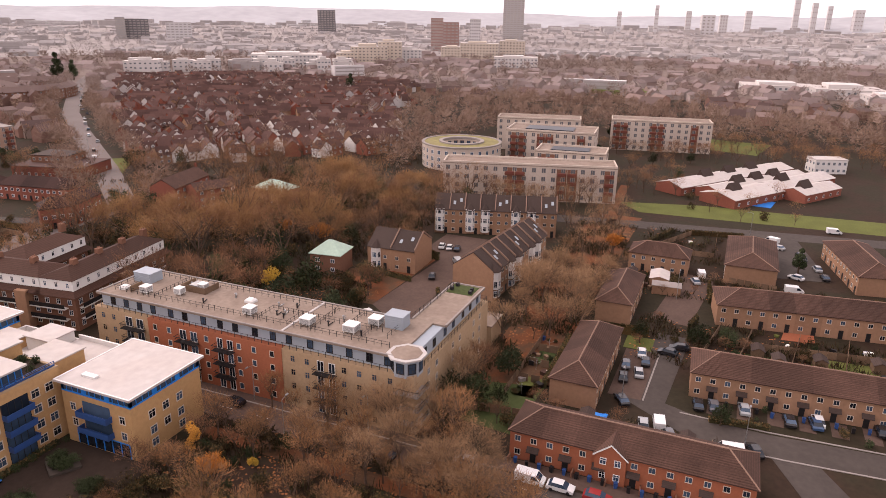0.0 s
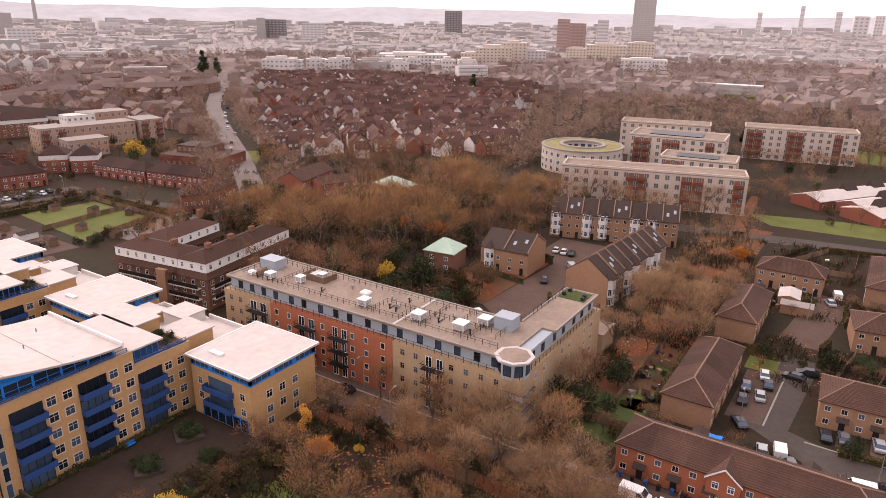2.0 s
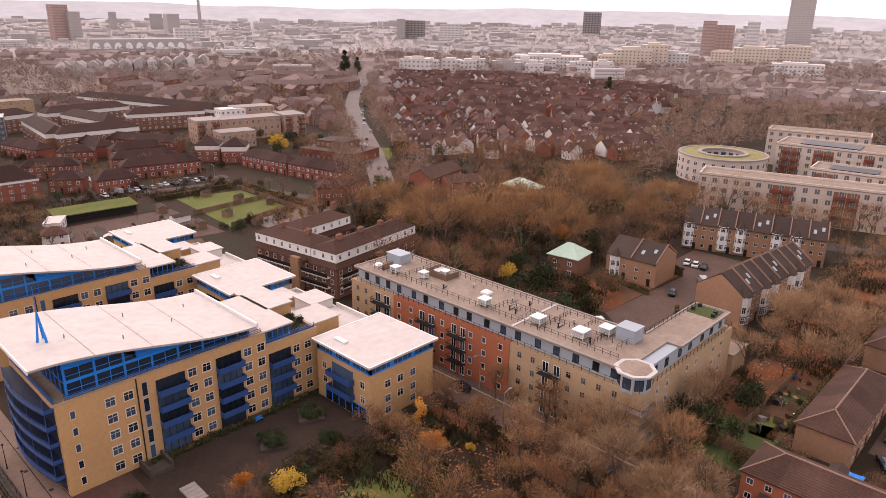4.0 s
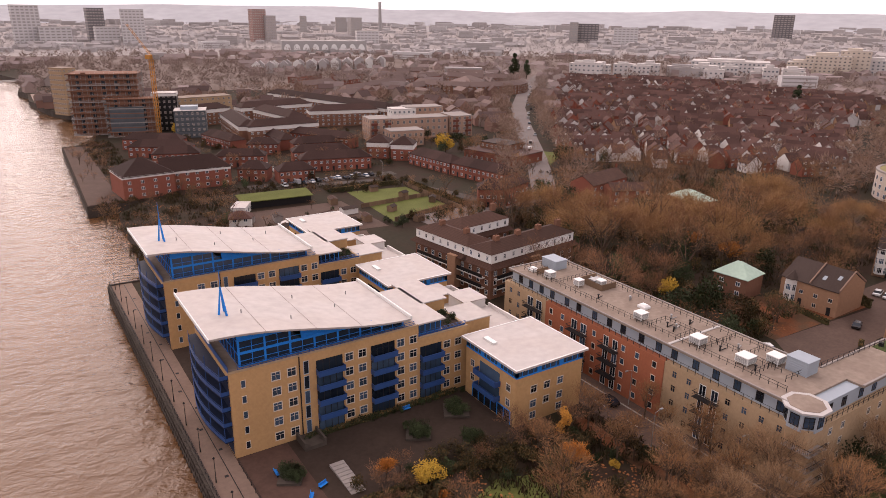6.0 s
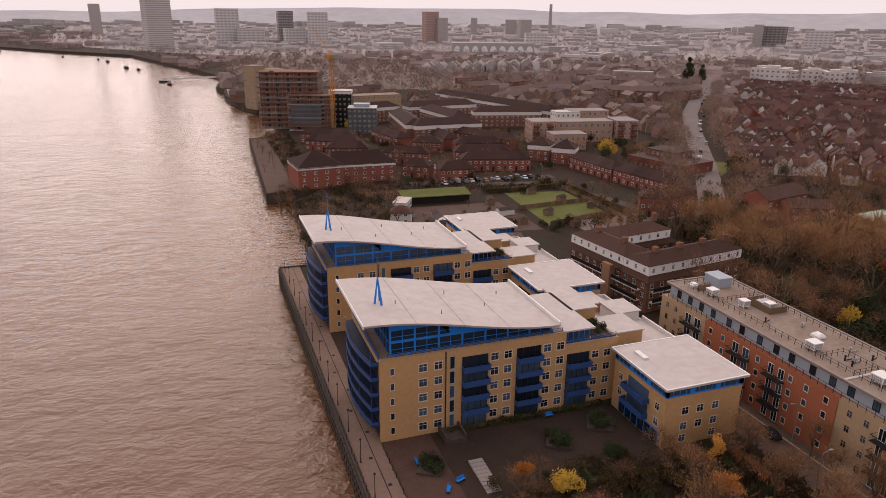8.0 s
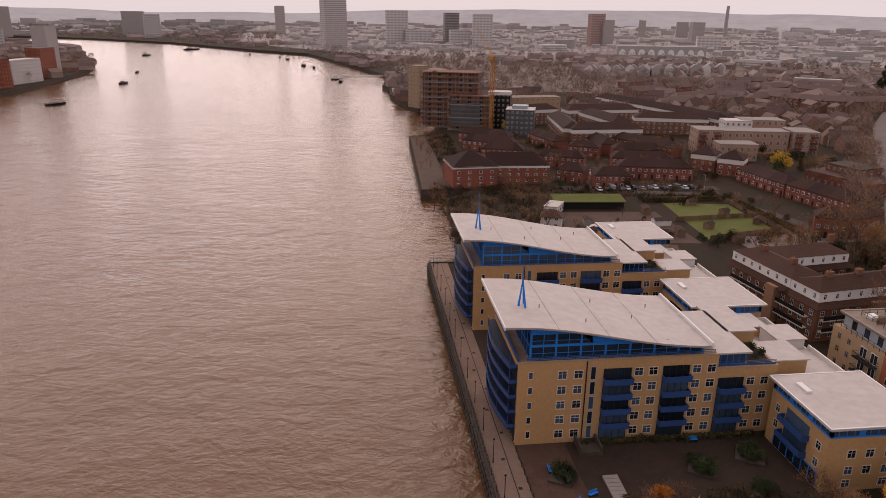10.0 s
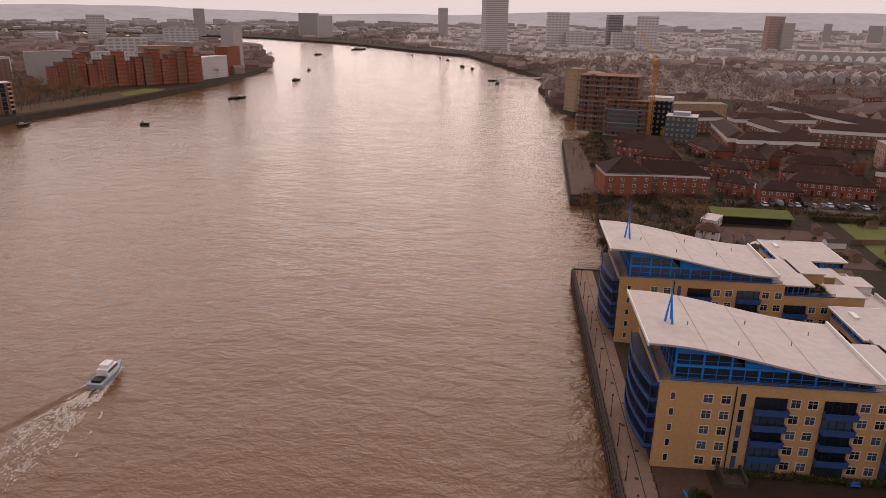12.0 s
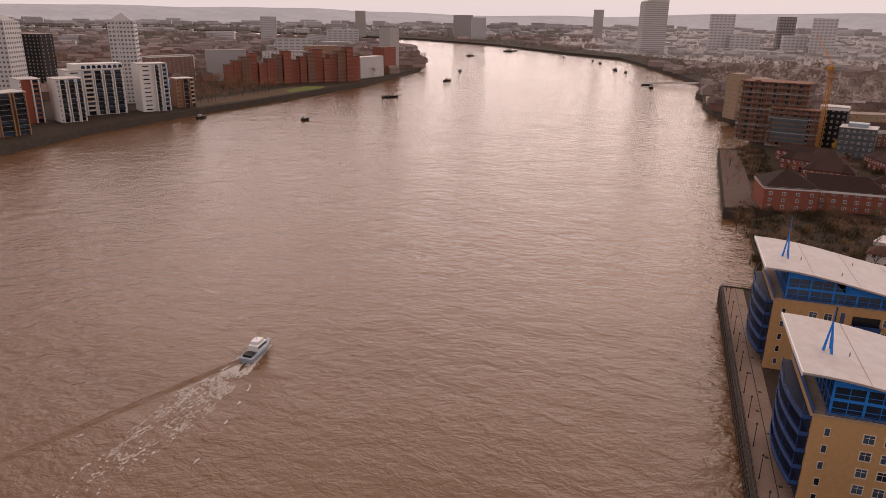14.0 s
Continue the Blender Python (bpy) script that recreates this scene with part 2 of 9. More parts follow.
# ---- geometry ----
class Shape:
    """Collects faces, each with a material slot, for one mesh."""

    def __init__(self):
        self.v, self.f, self.k = [], [], []

    def face(self, pts, k=0):
        n = len(self.v)
        self.v += [tuple(p) for p in pts]
        self.f.append(tuple(range(n, n + len(pts))))
        self.k.append(k)

    def solid(self, pts, faces, k=0):
        n = len(self.v)
        self.v += [tuple(p) for p in pts]
        for f in faces:
            self.f.append(tuple(n + i for i in f))
            self.k.append(k)

    def box(self, x0, x1, y0, y1, z0, z1, k=0, m=None):
        p = [(x0, y0, z0), (x1, y0, z0), (x1, y1, z0), (x0, y1, z0), (x0, y0, z1), (x1, y0, z1), (x1, y1, z1), (x0, y1, z1)]
        if m is not None:
            p = [m @ Vector(q) for q in p]
        self.solid(p, [(0, 3, 2, 1), (4, 5, 6, 7), (0, 1, 5, 4), (1, 2, 6, 5), (2, 3, 7, 6), (3, 0, 4, 7)], k)

    def prism(self, poly, z0, z1, k=0, top=None):
        """A counter-clockwise outline raised from z0 to z1; top: slot of its upper face."""
        n = len(poly)
        p = [(x, y, z0) for x, y in poly] + [(x, y, z1) for x, y in poly]
        self.solid(p, [(i, (i + 1) % n, n + (i + 1) % n, n + i) for i in range(n)] + [tuple(range(n - 1, -1, -1))], k)
        self.face(p[n:], k if top is None else top)

    def tube(self, a, b, r0, r1, n=5, k=0):
        a, b = Vector(a), Vector(b)
        d = (b - a).normalized()
        s = d.orthogonal().normalized()
        t = d.cross(s)
        p = []
        for c, r in ((a, r0), (b, r1)):
            p += [c + (s * math.cos(2 * math.pi * i / n) + t * math.sin(2 * math.pi * i / n)) * r for i in range(n)]
        self.solid(p, [(i, (i + 1) % n, n + (i + 1) % n, n + i) for i in range(n)] + [tuple(range(n - 1, -1, -1)), tuple(range(n, 2 * n))], k)

    def limb(self, a, b, r0, r1, n=3):
        """An open tapered tube."""
        d = (b - a).normalized()
        u = d.orthogonal().normalized()
        w = d.cross(u)
        ring = [u * math.cos(2 * math.pi * i / n) + w * math.sin(2 * math.pi * i / n) for i in range(n)]
        self.solid([a + v * r0 for v in ring] + [b + v * r1 for v in ring], [(i, (i + 1) % n, n + (i + 1) % n, n + i) for i in range(n)])

    def lattice(self, xs, zs, y0, y1, k=0):
        """One connected grille: upright bars xs and cross bars zs (from, to), between y0 (outside) and y1."""
        cx = sorted({v for p in xs for v in p})
        cz = sorted({v for p in zs for v in p})
        nx, nz, n = len(cx), len(cz), len(self.v)
        for y in (y0, y1):
            self.v += [(x, y, z) for z in cz for x in cx]
        at = lambda i, j, b: n + b * nx * nz + j * nx + i
        full = lambda i, j: 0 <= i < nx - 1 and 0 <= j < nz - 1 and (any(p[0] <= cx[i] and cx[i + 1] <= p[1] for p in xs) or any(p[0] <= cz[j] and cz[j + 1] <= p[1] for p in zs))
        for i in range(nx - 1):
            for j in range(nz - 1):
                if not full(i, j):
                    continue
                q = [(at(i, j, 0), at(i + 1, j, 0), at(i + 1, j + 1, 0), at(i, j + 1, 0))]
                if not full(i - 1, j):
                    q.append((at(i, j, 1), at(i, j, 0), at(i, j + 1, 0), at(i, j + 1, 1)))
                if not full(i + 1, j):
                    q.append((at(i + 1, j, 0), at(i + 1, j, 1), at(i + 1, j + 1, 1), at(i + 1, j + 1, 0)))
                if not full(i, j - 1):
                    q.append((at(i, j, 1), at(i + 1, j, 1), at(i + 1, j, 0), at(i, j, 0)))
                if not full(i, j + 1):
                    q.append((at(i, j + 1, 0), at(i + 1, j + 1, 0), at(i + 1, j + 1, 1), at(i, j + 1, 1)))
                self.f += q
                self.k += [k] * len(q)

    def ribbon(self, xs, low, high, y, y2, k=0):
        """One connected upright band along x between two curves, from y (outside) to y2."""
        n = len(self.v)
        for x in xs:
            self.v += [(x, y, low(x)), (x, y, high(x)), (x, y2, high(x)), (x, y2, low(x))]
        for i in range(len(xs) - 1):
            for j in range(4):
                p = n + 4 * i
                q = (p + j, p + 4 + j, p + 4 + (j + 1) % 4, p + (j + 1) % 4)
                self.f.append(q[::-1] if y2 > y else q)
                self.k.append(k)

    def ring(self, cx, cy, r0, r1, z0, z1, n=40, k=0, squash=1.0):
        base = len(self.v)
        for i in range(n):
            w = 2 * math.pi * i / n
            self.v += [(cx + r * math.cos(w), cy + squash * r * math.sin(w), z) for r, z in ((r0, z0), (r1, z0), (r1, z1), (r0, z1))]
        for i in range(n):
            for j in range(4):
                p, q = base + 4 * i, base + 4 * ((i + 1) % n)
                self.f.append((p + j, q + j, q + (j + 1) % 4, p + (j + 1) % 4))
                self.k.append(k)

    def mesh(self, name, *mats):
        me = bpy.data.meshes.new(name)
        me.from_pydata(self.v, [], self.f)
        for m in mats:
            me.materials.append(MAT[m] if isinstance(m, str) else m)
        me.polygons.foreach_set("material_index", self.k)
        me.update()
        return me


def thing(name, label, category, m=None, group="", kind=""):
    ob = new(name)
    ob.empty_display_size = 0.3
    if m is not None:
        ob.matrix_basis = m
    return tagged(ob, label, category, group, kind)


def part(name, shape, mats, parent, label="", m=None):
    """One mesh object under a thing or a part; shape may be a finished mesh."""
    me = shape if not isinstance(shape, Shape) else shape.mesh(name, *([mats] if isinstance(mats, str) else mats))
    ob = new(name, me)
    ob.parent = parent
    if m is not None:
        ob.matrix_basis = m
    return tagged(ob, label) if label else ob


def single(name, shape, mats, label, category, m=None, group="", kind=""):
    me = shape if not isinstance(shape, Shape) else shape.mesh(name, *([mats] if isinstance(mats, str) else mats))
    ob = new(name, me)
    if m is not None:
        ob.matrix_basis = m
    return tagged(ob, label, category, group, kind)


CACHE = {}


def window_meshes(w, h, bars, frame, pane):
    """A frame that stands 6 cm proud of the wall, and its panes; outward is -y, the origin at the middle of the sill."""
    key = ("window", w, h, bars, frame, pane)
    if key not in CACHE:
        s, t = Shape(), 0.09 if w < 1.25 else 0.14
        xs = [(-w / 2, -w / 2 + t)] + [(-w / 2 + w * (i + 1) / (bars + 1) - 0.025, -w / 2 + w * (i + 1) / (bars + 1) + 0.025) for i in range(bars)] + [(w / 2 - t, w / 2)]
        zs = [(-0.06, t * 0.8)] + ([(h * 0.62, h * 0.62 + 0.045)] if bars and h > 1.1 and w < 2.5 else []) + [(h - t, h)]
        s.lattice(xs, zs, -0.06, 0.02)
        g = Shape()
        g.box(-w / 2 + 0.04, w / 2 - 0.04, -0.02, 0.01, 0.04, h - 0.04)
        CACHE[key] = s.mesh("window", frame), g.mesh("pane", pane)
    return CACHE[key]


def windows(parent, p0, p1, us, zs, w=1.0, h=1.3, bars=1, frame="white_paint", pane="glass", name="window"):
    """Windows along the wall from p0 to p1 (outside on its right hand), at the distances us and sill heights zs."""
    d = Vector((p1[0] - p0[0], p1[1] - p0[1]))
    turn = math.degrees(math.atan2(d.y, d.x))
    d.normalize()
    f, g = window_meshes(w, h, bars, frame, pane)
    for u in us:
        for z in zs:
            m = pose(p0[0] + d.x * u, p0[1] + d.y * u, z, 0, 0, turn)
            part("pane", g, None, part(name, f, None, parent, m=m))


def spread(length, n, edge=None):
    edge = length / n / 2 if edge is None else edge
    return [edge + (length - 2 * edge) * i / max(1, n - 1) for i in range(n)]


def joined_windows(parent, places, w, h, frame="white_paint", pane="glass"):
    """Small far windows of one building, joined: place and turn of each sill's middle."""
    s = Shape()
    for x, y, z, turn in places:
        c, q = math.cos(radians(turn)), math.sin(radians(turn))
        f = lambda u, v, t: (x + u * c - v * q, y + u * q + v * c, z + t)
        s.solid([f(-w / 2, 0, 0), f(w / 2, 0, 0), f(w / 2, 0, h), f(-w / 2, 0, h), f(-w / 2, -0.06, 0), f(w / 2, -0.06, 0), f(w / 2, -0.06, h), f(-w / 2, -0.06, h)], [(4, 5, 6, 7), (0, 1, 5, 4), (1, 2, 6, 5), (2, 3, 7, 6), (3, 0, 4, 7)], 0)
        e = min(0.12, w * 0.1)
        for x0, x1 in ((-w / 2 + e, -e / 2), (e / 2, w / 2 - e)):
            s.face([f(x0, -0.075, e), f(x1, -0.075, e), f(x1, -0.075, h - e), f(x0, -0.075, h - e)], 1)
    ob = part("window_grid", s, (frame, pane), parent)
    ob["kind"] = "stuff"
    return ob


# ---- ground, river and banks ----
BANK = [(19.0, -4000), (19.0, 189.0), (31.0, 190.5), (33.0, 262), (50.5, 282), (24.5, 277), (29, 411), (43, 416), (50, 455), (60, 478), (58, 520), (38, 570),
        (28, 640), (30, 694), (24, 720), (30, 776), (32, 845), (8, 954), (-86, 1291), (-204, 1425), (-421, 1725), (-705, 1964), (-1500, 2300), (-4000, 2500)]
FAR_BANK = [(-4000, 2330), (-1500, 2110), (-800, 1760), (-500, 1380), (-360, 1040), (-322, 905), (-318, 850), (-306, 679), (-316, 536), (-330, 432), (-334, 334), (-326, 268), (-335, 150), (-420, -200), (-700, -4000)]


def bank_sheet(name, line, far, label):
    """A sheet of land with a wall down into the river along its bank."""
    s = Shape()
    bm = bmesh.new()
    vs = [bm.verts.new((x, y, GROUND)) for x, y in line + far]
    f = bm.faces.new(vs)
    f.normal_update()
    if f.normal.z < 0:
        f.normal_flip()
    bmesh.ops.triangulate(bm, faces=[f])
    low = [bm.verts.new((x, y, -2.0)) for x, y in line]
    for i in range(len(line) - 1):
        w = bm.faces.new((vs[i], vs[i + 1], low[i + 1], low[i]))
        w.material_index = 1
    me = bpy.data.meshes.new(name)
    bm.to_mesh(me)
    bm.free()
    me.materials.append(MAT["soil"])
    me.materials.append(MAT["stone_wall"])
    ob = tagged(new(name, me), label, "ground", kind="structure")
    return ob


bank_sheet("ground", BANK, [(-4000, 4900), (4900, 4900), (4900, -4000)], "brown winter ground of the near bank with a dark river wall")
bank_sheet("ground_far_bank", FAR_BANK, [(-4000, -4000)], "brown winter ground of the far river bank")


def water_material():
    m = bpy.data.materials.new("river_water")
    m.use_nodes = True
    nt = m.node_tree
    N, L = nt.nodes, nt.links
    b = N["Principled BSDF"]
    b.inputs["Roughness"].default_value = 0.12
    b.inputs["IOR"].default_value = 1.33
    b.inputs["Specular IOR Level"].default_value = 0.5
    geo = N.new("ShaderNodeNewGeometry")
    mp = N.new("ShaderNodeMapping")
    mp.inputs["Rotation"].default_value = (0, 0, radians(28))
    mp.inputs["Scale"].default_value = (0.72, 1.0, 1.0)
    L.new(geo.outputs["Position"], mp.inputs[0])
    hs = []
    for metres, detail, weight in ((5.0, 4, 1.05), (1.5, 5, 0.36), (45.0, 2, 2.2)):
        n = N.new("ShaderNodeTexNoise")
        n.inputs["Scale"].default_value = 1 / metres
        n.inputs["Detail"].default_value = detail
        n.inputs["Roughness"].default_value = 0.62
        n.inputs["Distortion"].default_value = 0.3
        L.new(mp.outputs[0], n.inputs["Vector"])
        k = N.new("ShaderNodeMath")
        k.operation = 'MULTIPLY'
        k.inputs[1].default_value = weight
        L.new(n.outputs[0], k.inputs[0])
        hs.append(k.outputs[0])
    add = N.new("ShaderNodeMath")
    add.operation = 'ADD'
    L.new(hs[0], add.inputs[0])
    L.new(hs[1], add.inputs[1])
    add2 = N.new("ShaderNodeMath")
    add2.operation = 'ADD'
    L.new(add.outputs[0], add2.inputs[0])
    L.new(hs[2], add2.inputs[1])
    bp = N.new("ShaderNodeBump")
    bp.inputs["Strength"].default_value = 1.0
    bp.inputs["Distance"].default_value = 0.72
    L.new(add2.outputs[0], bp.inputs["Height"])
    L.new(bp.outputs[0], b.inputs["Normal"])
    mix = N.new("ShaderNodeMix")
    mix.data_type = 'RGBA'
    mix.inputs[6].default_value = (0.085, 0.038, 0.014, 1)
    mix.inputs[7].default_value = (0.115, 0.056, 0.024, 1)
    L.new(hs[2], mix.inputs[0])
    L.new(mix.outputs[2], b.inputs["Base Color"])
    return m


MAT["water"] = water_material()
s = Shape()
s.face([(-4900, -4900, 0), (4900, -4900, 0), (4900, 4900, 0), (-4900, 4900, 0)])
single("water", s, "water", "wide brown tidal river with small wind ripples", "river", kind="structure")

# wooded hills on the horizon, their pale grey painted as haze
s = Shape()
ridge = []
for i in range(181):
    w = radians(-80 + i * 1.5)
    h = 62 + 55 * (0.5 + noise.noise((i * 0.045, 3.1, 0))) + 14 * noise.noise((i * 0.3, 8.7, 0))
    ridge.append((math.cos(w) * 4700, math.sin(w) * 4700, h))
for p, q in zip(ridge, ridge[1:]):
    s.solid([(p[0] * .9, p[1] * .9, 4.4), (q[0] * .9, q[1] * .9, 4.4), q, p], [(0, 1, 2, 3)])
single("backdrop_hills", s, "hill", "low wooded hills on the horizon, haze painted into their colour", "hills", kind="structure")


def patch(name, poly, material, label, category="ground", lift=0.03, kind="structure"):
    s = Shape()
    s.prism(poly, GROUND - 0.5, GROUND + lift)
    return single(name, s, material, label, category, kind=kind)


def rect(a0, a1, b0, b1):
    return [(a0, b0), (a1, b0), (a1, b1), (a0, b1)]


def strip(line, width):
    """The outline of a band along a line of points."""
    left, right = [], []
    for i, p in enumerate(line):
        q, r = line[max(0, i - 1)], line[min(len(line) - 1, i + 1)]
        d = Vector((r[0] - q[0], r[1] - q[1])).normalized()
        left.append((p[0] - d.y * width / 2, p[1] + d.x * width / 2))
        right.append((p[0] + d.y * width / 2, p[1] - d.x * width / 2))
    return right + left[::-1]


# ---- riverside flats: two alike blocks with wave roofs ----
def riverside_block(b0, label):
    """Five storeys of yellow brick, a glazed top floor and a curved white roof; its south face lies at b0."""
    E = thing("apartment_block", label, "apartment building", pose(24.5, b0, GROUND), group="riverside flats")
    X, Y, H = 45.0, 20.5, 15.2           # length from the river, depth, height of the brickwork
    XE, HE = 34.2, 12.6                 # the east end is one storey lower
    s = Shape()
    s.box(0, XE, 0, Y, 0, H)
    part("wall", s, "yellow_brick", E)
    s = Shape()
    s.box(XE, X, 0, Y, 0, HE)
    part("wall", s, "yellow_brick", E, "lower brick wall at the street end")
    for x0, x1, y0, y1, z in ((-0.05, XE + 0.03, -0.05, 0.35, H), (-0.05, XE + 0.03, Y - 0.35, Y + 0.05, H), (XE + 0.03, X + 0.05, -0.05, 0.35, HE), (X - 0.35, X + 0.05, 0.35, Y, HE)):
        s = Shape()
        s.box(x0, x1, y0, y1, z, z + 0.25)
        part("coping", s, "buff_brick", E, "pale coping along the wall head")
    zs = [0.95 + 2.78 * i for i in range(5)]
    p0, p1 = (0, 0), (X, 0)
    windows(E, p0, p1, [2.1], [z + 0.25 for z in zs], 0.8, 1.35, 0, "cream")
    windows(E, p0, p1, [7.4, 10.1, 20.4, 22.9, 30.5, 33.1], zs, 1.62, 1.6, 1, "cream")
    windows(E, p0, p1, [40.4, 42.9], zs[:4], 1.55, 1.55, 1, "cream")
    windows(E, p0, p1, [12.6], [z - 0.3 for z in zs], 0.95, 2.4, 0, "grey_clad")
    s = Shape()
    s.box(11.35, 11.5, -0.16, -0.003, 0, H)
    part("drainpipe", s, "dark", E)
    # balconies; dark glass on the wall face stands in for shaded recesses
    for u0, u1, top in ((14.4, 19.1, 5), (24.6, 29.2, 5), (34.6, 39.1, 4)):
        for i in range(top):
            z = 2.78 * i
            g = Shape()
            g.box(u0, u1, -0.03, -0.004, z + 0.15, z + 2.55, 0)
            for q in range(5):
                x = u0 + (u1 - u0) * q / 4
                g.box(x - 0.05, x + 0.05, -0.07, -0.03, z + 0.15, z + 2.55, 1)
            part("balcony_window", g, ("glass", "dark"), E)
            if i:
                bal = Shape()
                bal.box(u0 - 0.1, u1 + 0.1, -1.25, -0.072, z - 0.02, z + 0.16)
                bal.box(u0 - 0.1, u1 + 0.1, -1.3, -1.22, z + 0.16, z + 1.02)
                bal.box(u0 - 0.1, u0 - 0.03, -1.22, -0.072, z + 0.16, z + 1.02)
                bal.box(u1 + 0.03, u1 + 0.1, -1.22, -0.072, z + 0.16, z + 1.02)
                bal.box(u0 - 0.15, u1 + 0.15, -1.36, -1.18, z + 1.02, z + 1.08)
                part("balcony", bal, "blue_metal", E, "dark blue metal balcony")
    # bowed river front with tiers of balconies
    for i in range(6):
        z = 2.78 * i
        n = 9
        line = [(-0.9 - 1.7 * math.sin(math.pi * (0.08 + 0.84 * k / (n - 1))), 0.6 + (Y - 1.2) * k / (n - 1)) for k in range(n)]
        deck, rail, gl = Shape(), Shape(), Shape()
        deck.prism([(-0.02, Y - 0.6), (-0.02, 0.6)] + line, z + 0.05, z + 0.28)
        for k, (p, q) in enumerate(zip(line, line[1:])):
            d = (Vector(q) - Vector(p)).normalized()
            o = Vector((d.y, -d.x)) * 0.05
            rail.prism([(p[0], p[1]), (q[0], q[1]), (q[0] - o.x, q[1] - o.y), (p[0] - o.x, p[1] - o.y)][::-1], z + 0.3, z + 0.95)
            rail.tube((p[0], p[1], z + 1.15), (q[0], q[1], z + 1.15), 0.05, 0.05, 4)
            rail.tube((p[0], p[1], z + 0.9), (q[0], q[1], z + 0.9), 0.025, 0.025, 4)
            if k % 2 == 0:
                rail.tube((p[0], p[1], z + 0.28), (p[0], p[1], z + 2.78), 0.06, 0.06, 5)
        rail.prism([(-0.02, 0.55), (line[0][0], 0.55), (line[0][0], 0.6), (-0.02, 0.6)][::-1], z + 0.3, z + 0.95)
        if i:
            # decks in near-black blue: shade between the tiers put into their colour
            part("balcony_deck", deck, "river_panel", E)
            part("balustrade", rail, "blue_metal", E, "bowed dark blue balustrade")
        if i < 5:
            gl.box(-0.05, -0.004, 0.8, Y - 0.8, z + 0.3, z + 2.5)
            part("river_window", gl, "river_panel", E)
    # glazed top floor
    def wave(x):
        t = (x + 2.5) / 36.0
        return H + 4.4 + 2.35 * math.cos(math.pi * min(1, max(0, t)))
    # glass wall and blue panels under the wave, in bays that follow the roof
    n = 14
    xs = [2.2 + 29.5 * q / n for q in range(n + 1)]
    for y, sg in ((1.4, -1), (Y - 1.4, 1)):
        g, bp = Shape(), Shape()
        head = lambda x: wave(x) - 0.42
        glass_top = lambda x: min(head(x), H + (4.4 if x < 12.5 else 2.35))
        g.ribbon(xs, lambda x: H, glass_top, y, y - 0.1 * sg)
        bp.ribbon([2.2, 5, 8, 10, 12.4, 12.6] + [12.6 + 10.4 * q / 12 for q in range(1, 13)], glass_top, lambda x: max(head(x), glass_top(x) + 0.01), y - 0.005 * -sg, y - 0.1 * sg)
        part("penthouse_glazing", g, "glass", E, "dark glazing of the top floor")
        part("fascia_panel", bp, "blue_paint", E, "blue panel under the roof edge")
        for i, x in enumerate(xs):
            fr = Shape()
            k = 0.17 if i % 2 == 0 else 0.05
            fr.box(x - k, x + k, y - 0.1 if sg < 0 else y + 0.02, y - 0.02 if sg < 0 else y + 0.1, H, wave(x) - 0.45)
            part("mullion", fr, "blue_paint", E)
        for z, x1 in ((0.1, 31.7), (1.05, 31.0), (2.2, 25.5), (3.3, 17.5), (4.45, 10.0)):
            fr = Shape()
            fr.box(2.2, x1, y - 0.12 if sg < 0 else y + 0.03, y - 0.03 if sg < 0 else y + 0.12, H + z, H + z + {0.1: 0.14, 1.05: 0.07, 2.2: 0.45, 3.3: 0.07, 4.45: 0.22}[z])
            part("transom", fr, "blue_paint", E)
    g = Shape()
    g.box(2.2, 2.3, 1.5, Y - 1.5, H, wave(2.2) - 0.5)
    part("penthouse_glazing", g, "glass", E, "dark glazing of the top floor")
    g = Shape()
    g.lattice([(1.4 + (Y - 2.8) * q / 9 - 0.08, 1.4 + (Y - 2.8) * q / 9 + 0.08) for q in range(10)], [(H, H + 0.12), (H + 2.2, H + 2.35), (H + 4.4, H + 4.55), (H + 5.9, H + 6.05)], 0, 0.08)
    part("river_frame", g, "blue_paint", E, m=pose(2.1, 0, 0, 0, 0, 90) @ pose(0, 0, 0))
    # roof
    r = Shape()
    n = 36
    pts, fs = [], []
    for q in range(n + 1):
        x = -2.5 + 34.8 * q / n
        z, y0, y1 = wave(x), -0.5, Y + 0.7
        pts += [(x, y0, z), (x, y1, z), (x, y1 - .1, z - .38), (x, y0 + .1, z - .38)]
        if q:
            o = 4 * q
            fs += [(o - 4, o, o + 1, o - 3), (o - 3, o + 1, o + 2, o - 2), (o - 2, o + 2, o + 3, o - 1), (o - 1, o + 3, o, o - 4)]
    r.solid(pts, fs + [(0, 1, 2, 3), (4 * n + 3, 4 * n + 2, 4 * n + 1, 4 * n)])
    roof = part("roof", r, "white_roof", E, "white wave-shaped roof sheet")
    for x in (6.2, 14.6, 22.8):
        sm = Shape()
        sm.solid([(x - .06, -0.45, wave(x - .06) + .03), (x + .06, -0.45, wave(x + .06) + .03), (x + .06, Y + 0.65, wave(x + .06) + .03), (x - .06, Y + 0.65, wave(x - .06) + .03)], [(0, 1, 2, 3)])
        part("roof_seam", sm, "concrete", roof, "weathered cross seam")
    rim = Shape()
    rim.box(-2.68, -2.5, -0.55, Y + 0.75, wave(-2.5) - 0.5, wave(-2.5) + 0.12)
    part("roof_fascia", rim, "white_paint", roof, "bright white river fascia")
    rim = Shape()
    rim.box(32.32, 32.62, -0.5, Y + 0.7, wave(32.3) - 0.35, wave(32.3) + 0.55)
    part("roof_upstand", rim, "white_paint", roof, "white upstand at the street end")
    deck = Shape()
    deck.box(0.1, XE - 0.05, 0.4, Y - 0.4, H, H + 0.06)
